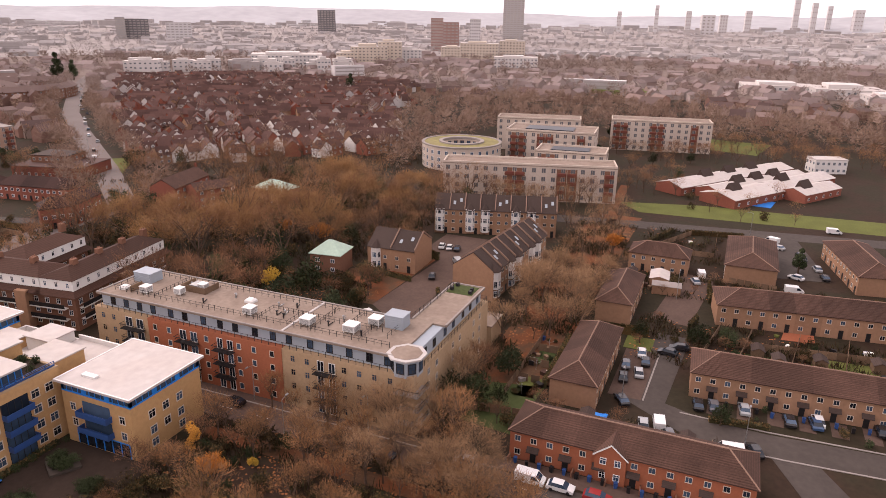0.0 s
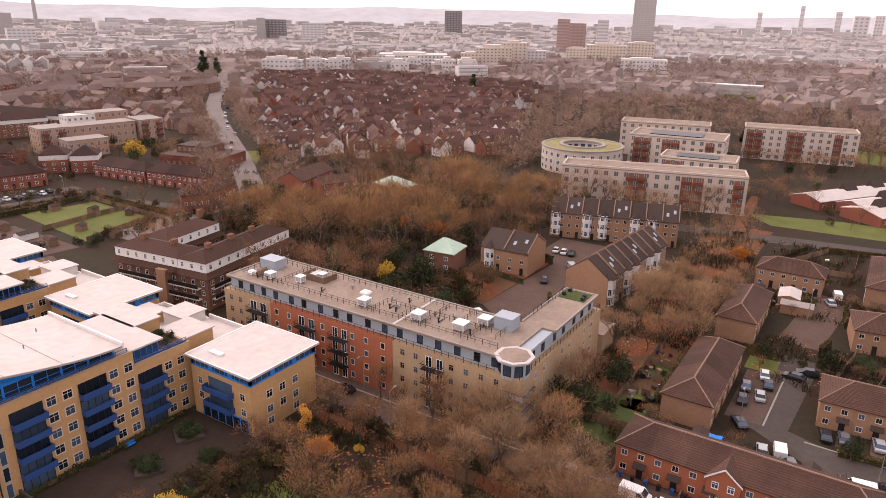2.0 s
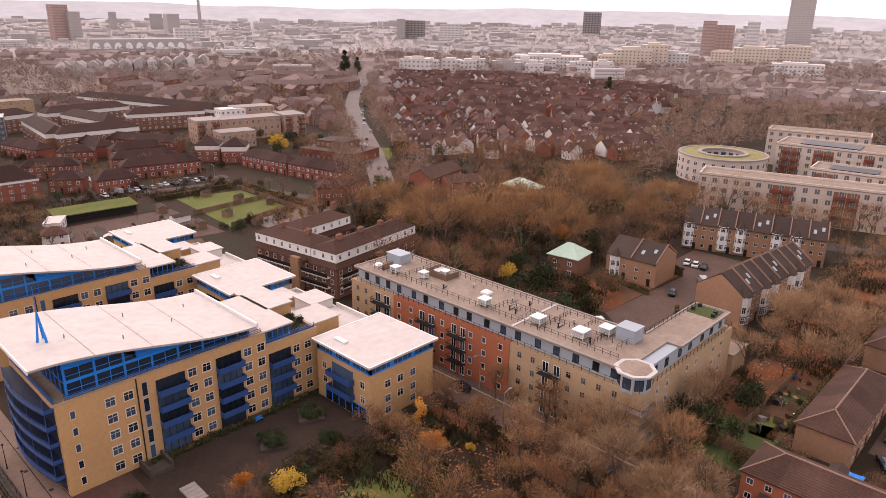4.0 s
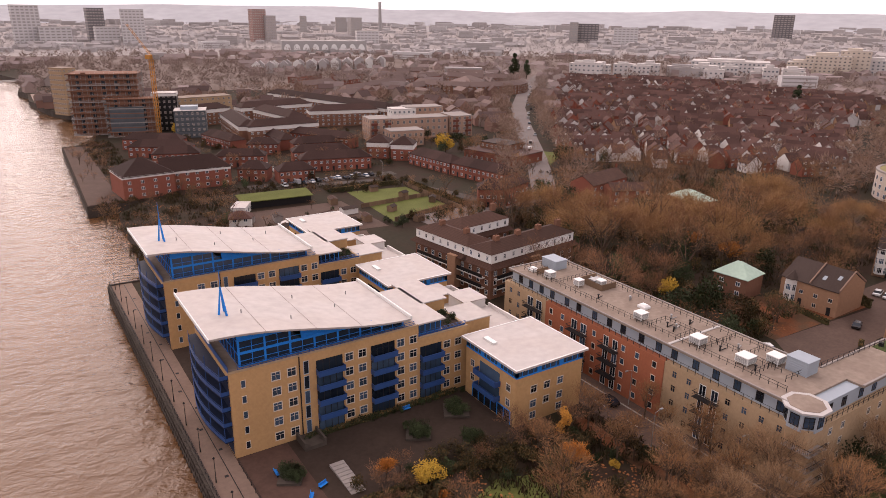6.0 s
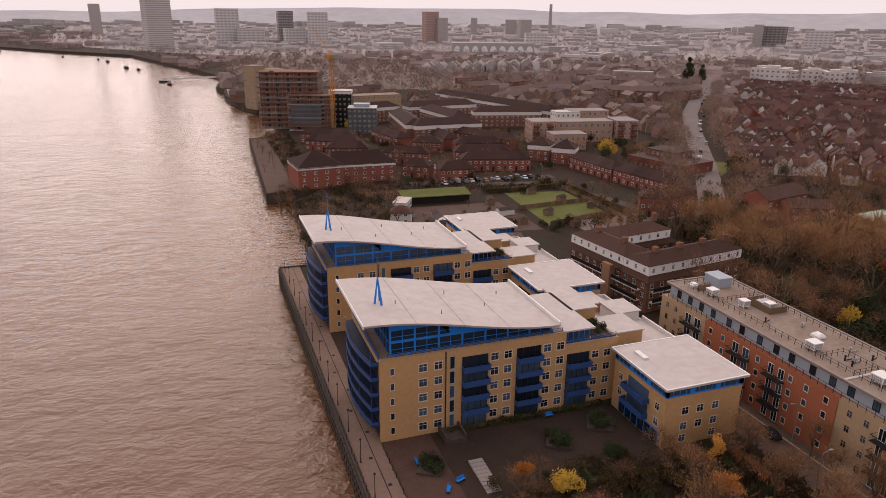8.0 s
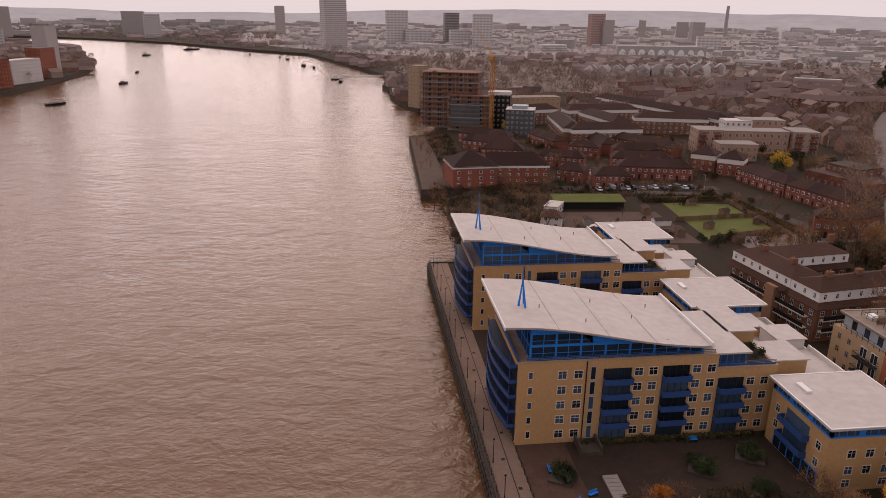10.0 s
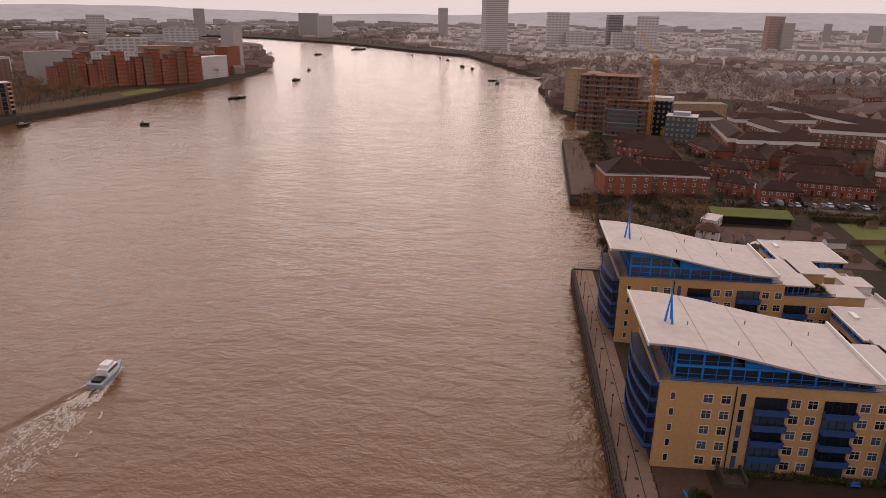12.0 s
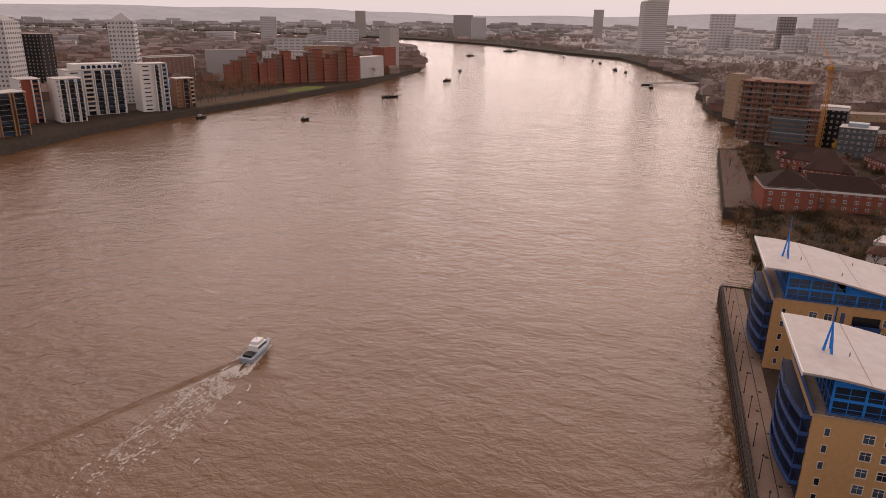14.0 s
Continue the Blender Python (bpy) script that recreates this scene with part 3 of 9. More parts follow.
    part("roof_terrace", deck, "felt_roof", E, "brown terrace round the top floor")
    deck = Shape()
    deck.box(40.5, X - 0.4, 0.4, Y - 0.05, HE, HE + 0.06)
    part("roof_terrace", deck, "court", E, "dark planted roof terrace")
    deck = Shape()
    deck.box(40.2, X + 0.6, 9.0, Y - 0.3, HE + 0.06, HE + 2.3)
    part("terrace_block", deck, "yellow_brick", E, "brick block at the back of the terrace")
    deck = Shape()
    deck.box(39.9, X + 0.9, 8.7, Y, HE + 2.3, HE + 2.55)
    part("flat_roof", deck, "white_roof", E, "flat white roof")
    for x, y in ((5, 8), (12, 4), (16, 14), (22, 9), (27, 15)):
        v = Shape()
        v.tube((x, y, wave(x)), (x, y, wave(x) + 0.7), 0.09, 0.09, 6)
        part("vent_pipe", v, "steel", roof)
    # blue balustrade along the wall head
    s = Shape()
    s.lattice([(1.5 + 32 * q / 16 - 0.04, 1.5 + 32 * q / 16 + 0.04) for q in range(17)], [(H + 0.25, H + 0.33), (H + 0.55, H + 0.59), (H + 0.9, H + 0.98)], 0.35, 0.42)
    part("parapet_rail", s, "blue_metal", E, "blue parapet rail")
    s = Shape()
    s.lattice([(34.4 + 10.3 * q / 6 - 0.04, 34.4 + 10.3 * q / 6 + 0.04) for q in range(7)], [(HE + 0.3, HE + 0.62), (HE + 0.85, HE + 0.9), (HE + 1.08, HE + 1.15)], 0.3, 0.38)
    part("parapet_rail", s, "blue_metal", E, "blue parapet rail")
    s = Shape()
    s.box(-0.02, 0.05, 0.4, Y - 0.4, H, H + 1.0)
    part("parapet_rail", s, "blue_metal", E, "blue parapet rail")
    # mast of three raking legs with a whip aerial
    ma = Shape()
    for x, y in ((1.5, 8.4), (2.5, 7.5), (2.7, 9.6)):
        ma.tube((x, y, wave(x) - 0.1), (2.1, 8.5, wave(2) + 4.8), 0.2, 0.1, 6)
    ma.tube((2.1, 8.5, wave(2) + 4.6), (2.1, 8.5, wave(2) + 8.6), 0.07, 0.03, 5)
    part("roof_mast", ma, "blue_paint", E, "blue tripod mast on the roof")
    # stepped east end with flat white roofs
    e = Shape()
    e.box(34.21, 40.0, 1.6, 17.5, HE, HE + 2.25)
    part("upper_storey", e, "glass", E)
    e = Shape()
    e.lattice([(34.3 + 5.6 * q / 5 - 0.07, 34.3 + 5.6 * q / 5 + 0.07) for q in range(6)], [(HE, HE + 0.1), (HE + 2.1, HE + 2.25)], 1.52, 1.595)
    part("upper_frame", e, "blue_paint", E)
    e = Shape()
    e.box(33.9, 40.5, 0.7, 18.1, HE + 2.25, HE + 2.55)
    part("flat_roof", e, "white_roof", E, "flat white roof")
    return E, wave


riverside_block(98.0, "yellow brick riverside flats with blue balconies and a white wave roof")
riverside_block(143.0, "yellow brick riverside flats with blue frames behind their twin")


def corner_pavilion(b0, label):
    """A square four-storey block with a glazed top and a thin projecting roof."""
    E = thing("pavilion_block", label, "apartment building", pose(68.2, b0, GROUND), group="pavilion blocks")
    W, D, H = 15.3, 15.0, 9.6
    s = Shape()
    s.box(0, W, 0, D, 0, H)
    part("wall", s, "yellow_brick", E)
    windows(E, (0, 0), (W, 0), [4.0, 7.0, 10.1], [2.9, 5.8], 1.5, 1.55, 1, "cream")
    windows(E, (0, 0), (W, 0), [4.0, 10.1], [0.6], 1.5, 1.5, 1, "cream")
    windows(E, (0, D), (0, 0), [2.2, 12.9], [3.3, 6.2], 1.3, 1.5, 1, "cream")
    windows(E, (W, 0), (W, D), [3, 7.5, 12], [1, 3.6, 6.3], 1.1, 1.4, 1)
    for i in range(1, 3):
        z = 2.9 * i + 0.3
        g, bal = Shape(), Shape()
        g.box(-0.03, -0.004, 4.6, 10.6, z + 0.15, z + 2.4)
        part("balcony_window", g, "glass", E)
        bal.box(-1.3, -0.034, 4.3, 10.9, z - 0.02, z + 0.15)
        bal.box(-1.35, -1.27, 4.3, 10.9, z + 0.15, z + 1.05)
        bal.box(-1.27, -0.034, 4.3, 4.38, z + 0.15, z + 1.05)
        bal.box(-1.27, -0.034, 10.82, 10.9, z + 0.15, z + 1.05)
        part("balcony", bal, "blue_metal", E, "dark blue metal balcony")
    s = Shape()
    s.box(-0.06, -0.004, 1.2, 12.6, 0.15, 2.6, 0)
    for q in range(7):
        y = 1.2 + 11.4 * q / 6
        s.box(-0.12, -0.06, y - 0.09, y + 0.09, 0.1, 2.65, 1)
    s.box(-0.12, -0.06, 1.2, 12.6, 2.55, 2.75, 1)
    part("shopfront", s, ("glass", "blue_paint"), E, "blue framed ground floor glazing")
    s = Shape()
    s.box(0.12, W - 0.12, 0.12, D - 0.12, H, H + 1.55)
    part("clerestory", s, "glass", E)
    s = Shape()
    for (x0, y0, x1, y1) in ((0, 0, W, 0), (W, 0, W, D), (W, D, 0, D), (0, D, 0, 0)):
        for q in range(13):
            x, y = x0 + (x1 - x0) * q / 12, y0 + (y1 - y0) * q / 12
            wd = 0.5 if q in (0, 12, 4, 8) else 0.07
            s.box(max(0.02, x - wd), min(W - 0.02, x + wd), max(0.02, y - wd), min(D - 0.02, y + wd), H, H + 1.5)
    s.box(-0.03, W + 0.03, -0.03, D + 0.03, H - 0.12, H + 0.1)
    part("clerestory_frame", s, "blue_paint", E, "bright blue band of frames under the roof")
    s = Shape()
    s.box(-0.7, W + 0.7, -0.7, D + 0.7, H + 1.55, H + 1.9)
    roof = part("roof", s, "white_roof", E, "flat projecting white roof")
    s = Shape()
    for x0, x1, y0, y1 in ((-0.7, W + 0.7, -0.7, -0.45), (-0.7, W + 0.7, D + 0.45, D + 0.7), (-0.7, -0.45, -0.45, D + 0.45), (W + 0.45, W + 0.7, -0.45, D + 0.45)):
        s.box(x0, x1, y0, y1, H + 1.9, H + 1.98)
    part("roof_edge", s, "white_paint", roof)
    s = Shape()
    s.box(2.0, 3.0, 9.5, 12.5, H + 1.9, H + 2.25)
    part("rooflight", s, "white_paint", roof)
    return E


corner_pavilion(81.3, "square yellow block with blue clerestory beside the street")
corner_pavilion(126.4, "square yellow block with blue clerestory between the flats")
corner_pavilion(172.2, "square yellow block with blue clerestory behind the flats")


def link_block(b0):
    """Lower linked flats with roof terraces between a wave-roofed block and its pavilions."""
    E = thing("link_block", "lower linked flats with white roof terraces", "apartment building", pose(69.6, b0, GROUND), group="link blocks")
    s = Shape()
    s.box(0, 14, 0.5, 13, 0, 9.0)
    s.box(5.5, 14, 13, 28, 0, 8.0)
    part("wall", s, "yellow_brick", E)
    s = Shape()
    s.box(-0.02, 14.1, 0.4, 13.1, 9.0, 9.15)
    s.box(5.4, 14.1, 13.1, 28.1, 8.0, 8.15)
    part("roof", s, "white_roof", E, "pale flat roof")
    for x0, x1, y0, y1, z in ((-0.02, 14.1, 0.4, 0.75, 9.15), (13.75, 14.1, 0.75, 13.1, 9.15), (-0.02, 0.25, 0.75, 13.1, 9.15), (13.75, 14.1, 13.1, 28, 8.15), (5.4, 5.75, 13.1, 28, 8.15), (5.75, 13.75, 27.7, 28, 8.15)):
        s = Shape()
        s.box(x0, x1, y0, y1, z, z + 0.8)
        part("parapet", s, "white_render", E)
    for x0, x1, y0, y1, z0, z1 in ((1.2, 7.4, 4.0, 11.0, 9.15, 11.9), (7.8, 13.2, 13.4, 19.5, 8.15, 11.0), (6.2, 9.8, 21.0, 27.0, 8.15, 10.2)):
        s = Shape()
        s.box(x0, x1, y0, y1, z0, z1)
        part("stair_core", s, "yellow_brick" if x0 < 7 else "white_render", E)
        s = Shape()
        s.box(x0 - 0.3, x1 + 0.3, y0 - 0.3, y1 + 0.3, z1, z1 + 0.22)
        part("core_roof", s, "white_roof", E)
    windows(E, (14, 0.5), (14, 28), [3, 7, 11, 16, 20, 24], [1.0, 3.8], 1.1, 1.3, 1)
    windows(E, (5.5, 28), (5.5, 13), [3, 7.5, 12], [1.0, 3.8], 1.1, 1.3, 1)


link_block(97.0)
link_block(142.5)


# ---- long flats along the street ----
def long_flats():
    E = thing("street_flats", "long buff and orange brick flats with a grey top floor", "apartment building", pose(92.5, 44.0, GROUND))
    D, L, H = 15.5, 72.0, 11.3
    bands = ((0, 26.3, "buff_brick"), (26.3, 57.8, "orange_brick"), (57.8, L, "buff_brick"))
    for y0, y1, k in bands:
        s = Shape()
        s.box(0 if k == "buff_brick" else -0.12, D, y0, y1, 0, H)
        part("wall", s, k, E, "orange brick bay" if k == "orange_brick" else "buff brick wall")
    s = Shape()
    s.box(D, 36.5, 0, 8.2, 0, H)
    part("wing_wall", s, "buff_brick", E, "buff brick side wing")
    s = Shape()
    s.box(1.3, D - 1.0, 1.3, L - 1.0, H, H + 2.6)
    s.box(D - 1.0, 35.4, 1.3, 7.2, H, H + 2.6)
    part("top_floor", s, "grey_clad", E, "grey clad setback top floor")
    s = Shape()
    s.box(0.5, D - 0.2, 3.4, L - 0.4, H + 2.6, H + 2.95)
    s.box(D - 0.2, 36.0, 0.6, 7.8, H + 2.6, H + 2.95)
    roof = part("roof", s, "felt_roof", E, "flat brown felt roof")
    s = Shape()
    for x0, x1, y0, y1 in ((0.45, 0.75, 3.4, L - 0.4), (D - 0.5, D - 0.15, 8, L - 0.4), (0.75, D - 0.5, L - 0.75, L - 0.4), (D - 0.2, 36.05, 0.55, 0.9), (35.7, 36.05, 0.9, 7.8), (D - 0.2, 35.7, 7.5, 7.85)):
        s.box(x0, x1, y0, y1, H + 2.95, H + 3.12)
    part("roof_edge", s, "concrete", roof)
    f, t = (0, L), (0, 0)
    small = [3, 6, 10, 17.5, 21, 24.5, 28, 36, 39, 48.5, 52, 55.5, 59.5, 63, 66.5]
    windows(E, (-0.13, L), (-0.13, 0), [16.0, 19.5, 28.6, 36.2, 39.6, 43.6], [0.9, 3.65, 6.4, 9.1], 1.0, 1.25, 0, "cream")
    windows(E, f, t, [2.2, 5.0, 48.0, 51.0, 58.6, 61.6, 64.6, 67.6], [0.9, 3.65, 6.4, 9.1], 1.0, 1.25, 1, "buff_brick")
    # balcony bays
    for u0, u1 in ((8.0, 13.0), (22.0, 26.6), (31.0, 35.0), (53.0, 57.0)):
        y1, y0 = L - u0, L - u1
        x = -0.12 if 14.2 < u0 < 45 else 0
        for i in range(4):
            z = 2.75 * i
            bal = Shape()
            mid = (y0 + y1) / 2
            for ya, yb in ((y0 + 0.2, mid - 0.55), (mid + 0.55, y1 - 0.2)):
                g = Shape()
                g.box(x - 0.03, x - 0.004, ya, yb, z + 0.2, z + 2.3, 0)
                door_ = Shape()
                door_.lattice([(ya - .05, ya + .05), ((ya + yb) / 2 - .04, (ya + yb) / 2 + .04), (yb - .05, yb + .05)], [(z + 0.2, z + 0.3), (z + 2.2, z + 2.3)], 0.0, 0.05)
                part("door_frame", door_, "white_paint", E, m=pose(x - 0.035, 0, 0, 0, 0, 90))
                part("balcony_door", g, "glass", E)
            if i:
                bal.box(x - 1.35, x - 0.075, y0 - 0.2, y1 + 0.2, z, z + 0.14)
                for q in range(int((y1 - y0 + 0.4) / 0.3)):
                    yy = y0 - 0.2 + 0.3 * q
                    bal.box(x - 1.33, x - 1.29, yy, yy + 0.03, z + 0.14, z + 1.1)
                bal.box(x - 1.37, x - 1.25, y0 - 0.22, y1 + 0.22, z + 1.1, z + 1.17)
                for yy in (y0 - 0.2, y1 + 0.16):
                    bal.box(x - 1.3, x - 0.075, yy, yy + 0.04, z + 0.5, z + 0.56)
                    bal.box(x - 1.3, x - 0.075, yy, yy + 0.04, z + 1.1, z + 1.17)
                part("balcony", bal, "dark", E, "black railed balcony")
    # top floor windows and rails
    windows(E, (1.3, L - 1), (1.3, 1.3), [3, 6.5, 10, 13.5, 18, 21.5, 26, 30, 33.5, 38, 42, 45.5, 50, 54, 58, 62, 65.5], [H + 0.5], 1.3, 1.75, 1, "dark")
    windows(E, (1.3, 1.3), (35.4, 1.3), [6, 10, 15, 19, 24, 28, 32], [H + 0.5], 1.3, 1.6, 1, "dark")
    windows(E, (0, 0), (36.5, 0), [6, 9.5, 17, 20.5, 28, 31.5], [0.9, 3.65, 6.4, 9.1], 1.0, 1.25, 1, "cream")
    windows(E, (36.5, 0), (36.5, 8.2), [2, 6], [0.9, 3.65, 6.4, 9.1], 1.0, 1.25, 1)
    joined_windows(E, [(36.5 - u, 8.2, z, 180) for u in (3, 7, 12, 17) for z in (0.9, 3.65, 6.4, 9.1)] + [(D, 8.2 + u, z, 90) for u in spread(L - 8.2, 16) for z in (0.9, 3.65, 6.4, 9.1)], 1.0, 1.25)
    windows(E, (D, L), (0, L), [3, 7.5, 12], [0.9, 3.65, 6.4, 9.1], 1.0, 1.25, 1)

    def railing(parent, x0, y0, x1, y1, z, every=1.5):
        r = Shape()
        n = max(2, int(math.hypot(x1 - x0, y1 - y0) / every))
        for q in range(n + 1):
            x, y = x0 + (x1 - x0) * q / n, y0 + (y1 - y0) * q / n
            r.box(x - 0.035, x + 0.035, y - 0.035, y + 0.035, z, z + 1.1)
        for h in (0.55, 1.06):
            r.tube((x0, y0, z + h), (x1, y1, z + h), 0.03, 0.03, 4)
        part("railing", r, "dark", parent)
    for l in ((0.2, 5, 0.2, L - 0.3), (0.2, 0.2, 36.2, 0.2), (36.2, 0.2, 36.2, 7.9)):
        railing(E, *l, H)
    for l in ((3.0, 6, 3.0, L - 3), (12.9, 10, 12.9, L - 2), (3.0, L - 3, 12.9, L - 3), (3.0, 22, 12.9, 22), (6, 8, 34, 6.9)):
        railing(roof, *l, H + 2.95)
    # octagonal corner turret
    poly = [(2.4 + 2.75 * math.cos(radians(22.5 + 45 * i)), 2.4 + 2.75 * math.sin(radians(22.5 + 45 * i))) for i in range(8)]
    big = [(2.4 + 3.5 * math.cos(radians(22.5 + 45 * i)), 2.4 + 3.5 * math.sin(radians(22.5 + 45 * i))) for i in range(8)]
    s = Shape()
    s.prism(poly, H - 0.4, H + 2.8)
    tur = part("turret", s, "grey_clad", E, "octagonal grey corner turret")
    for p, q in zip(poly, poly[1:] + poly[:1]):
        windows(tur, p, q, [1.05], [H + 0.3], 1.5, 1.9, 1, "dark")
    s = Shape()
    s.prism(big, H + 2.8, H + 3.1)
    part("turret_roof", s, "felt_pale", tur, "white octagonal roof")
    s = Shape()
    s.prism([(2.4 + (x - 2.4) * .78, 2.4 + (y - 2.4) * .78) for x, y in big], H + 3.1, H + 3.16)
    part("turret_felt", s, "felt_roof", tur)
    for i in range(1, 4):
        s = Shape()
        z = 2.75 * i
        fl = Shape()
        fl.prism([(-1.3, -1.3), (3.2, -1.3), (3.2, -0.01), (-0.01, -0.01), (-0.01, 3.2), (-1.3, 3.2)], z, z + 0.14)
        part("balcony_floor", fl, "concrete", E)
        for q in range(16):
            w = -1.28 + 4.4 * q / 15
            s.box(w, w + 0.04, -1.28, -1.24, z + 0.14, z + 1.1)
            s.box(-1.28, -1.24, w, w + 0.04, z + 0.14, z + 1.1)
        s.box(-1.3, 3.2, -1.3, -1.22, z + 1.1, z + 1.17)
        s.box(-1.3, -1.22, -1.22, 3.2, z + 1.1, z + 1.17)
        part("corner_balcony", s, "dark", E, "black railed corner balcony")
    # roof plant
    Z = H + 2.95
    for i, (x, y, w, d, h) in enumerate(((10.0, 67, 3.4, 4.5, 2.0), (10.6, 54.4, 2.4, 1.8, 1.0), (9.6, 53.0, 1.4, 1.4, 0.8), (11.6, 8.8, 3.2, 3.6, 2.4))):
        s = Shape()
        s.box(x - w / 2, x + w / 2, y - d / 2, y + d / 2, Z, Z + h)
        s.box(x - w / 2 - 0.1, x + w / 2 + 0.1, y - d / 2 - 0.1, y + d / 2 + 0.1, Z + h, Z + h + 0.12)
        for q in range(5):
            s.box(x - w / 2 - 0.04, x - w / 2, y - d / 2 + 0.2, y + d / 2 - 0.2, Z + 0.2 + q * h / 6, Z + 0.2 + q * h / 6 + 0.12)
        part("roof_plant", s, "steel" if i in (1, 2) else "grey_clad", roof, "grey roof plant housing")
    # cooling units on stub legs, each in its own railed bay
    for x, y, k in ((4.6, 36.5, 1.0), (5.2, 24.0, 1.1), (6.0, 15.2, 1.2), (10.4, 12.6, 1.1), (4.4, 62, 0.9), (10.2, 52.5, 0.8), (6.4, 55.2, 0.8)):
        s = Shape()
        s.box(x - k, x + k, y - k, y + k, Z + 0.35, Z + 1.5)
        s.box(x - k - 0.06, x + k + 0.06, y - k - 0.06, y + k + 0.06, Z + 1.5, Z + 1.58)
        for u in (-k + .1, k - .2):
            for v in (-k + .1, k - .2):
                s.box(x + u, x + u + .1, y + v, y + v + .1, Z, Z + 0.35)
        unit = part("cooling_unit", s, "white_paint", roof, "white roof cooling unit")
        s = Shape()
        for q in range(6):
            s.box(x - k - 0.03, x - k + 0.01, y - k + 0.15, y + k - 0.15, Z + 0.5 + 0.16 * q, Z + 0.58 + 0.16 * q)
            s.box(x - k + 0.15, x + k - 0.15, y - k - 0.03, y - k + 0.01, Z + 0.5 + 0.16 * q, Z + 0.58 + 0.16 * q)
        part("grille", s, "steel", unit)
    for l in ((3.0, 33.5, 8.0, 33.5), (8.0, 33.5, 8.0, 10), (3.0, 27, 8.0, 27), (8.0, 22, 12.9, 22), (8.0, 16.5, 12.9, 16.5), (3.0, 12, 12.9, 12), (3.0, 58.5, 12.9, 58.5), (3.0, 66, 7.0, 66)):
        railing(roof, *l, Z, 1.1)
    for i, (x, y) in enumerate(((6.2, 31.5), (7.0, 30.2), (5.6, 29.6), (9.6, 33.5), (10.6, 30), (9.8, 44), (6.2, 20.2), (9.5, 19), (5.2, 12.8), (10.8, 56), (5.0, 48))):
        s = Shape()
        s.tube((x, y, Z), (x, y, Z + 0.9), 0.14, 0.14, 7)
        s.tube((x, y, Z + 0.9), (x, y, Z + 1.05), 0.28, 0.2, 7)
        s.tube((x, y, Z + 0.12), (x + 1.6, y + 0.5 * (i % 3), Z + 0.12), 0.09, 0.09, 5)
        part("roof_vent", s, "steel" if i % 2 else "dark", roof)
    for x0, x1, y0, y1 in ((8.4, 12.6, 50.5, 50.62), (8.4, 12.6, 56.5, 56.62), (8.4, 8.52, 50.62, 56.5), (3.2, 6.4, 65, 65.12)):
        s = Shape()
        s.box(x0, x1, y0, y1, Z, Z + 1.3)
        part("louvre_screen", s, "wood", roof, "brown slatted plant screen")
    # flagged strips and a planted terrace on the wing
    s = Shape()
    s.box(30.5, 35.4, 1.6, 7.2, Z, Z + 0.05)
    part("terrace_turf", s, "dark_grass", roof, "green turf roof terrace")
    for x, y in ((31.5, 2.2), (33.0, 2.4), (34.6, 6.2), (32.2, 6.5)):
        s = Shape()
        s.box(x - 0.4, x + 0.4, y - 0.3, y + 0.3, Z + 0.05, Z + 0.7)
        part("terrace_planter", s, "dark", roof)
    for x, y in ((4.3, 67.5), (9.4, 40)):
        s = Shape()
        s.box(x - 0.8, x + 0.8, y - 1.0, y + 1.0, Z, Z + 0.45)
        s.solid([(x - .8, y - 1, Z + .45), (x + .8, y - 1, Z + .45), (x + .8, y + 1, Z + .45), (x - .8, y + 1, Z + .45), (x - .45, y - .6, Z + .8), (x + .45, y - .6, Z + .8), (x + .45, y + .6, Z + .8), (x - .45, y + .6, Z + .8)],
                [(0, 1, 5, 4), (1, 2, 6, 5), (2, 3, 7, 6), (3, 0, 4, 7), (4, 5, 6, 7)])
        part("rooflight", s, "white_paint", roof, "white domed rooflight")
    s = Shape()
    s.box(0.8, D - 0.5, 26.4, 26.9, Z, Z + 0.12)
    part("expansion_strip", s, "felt_pale", roof)


long_flats()


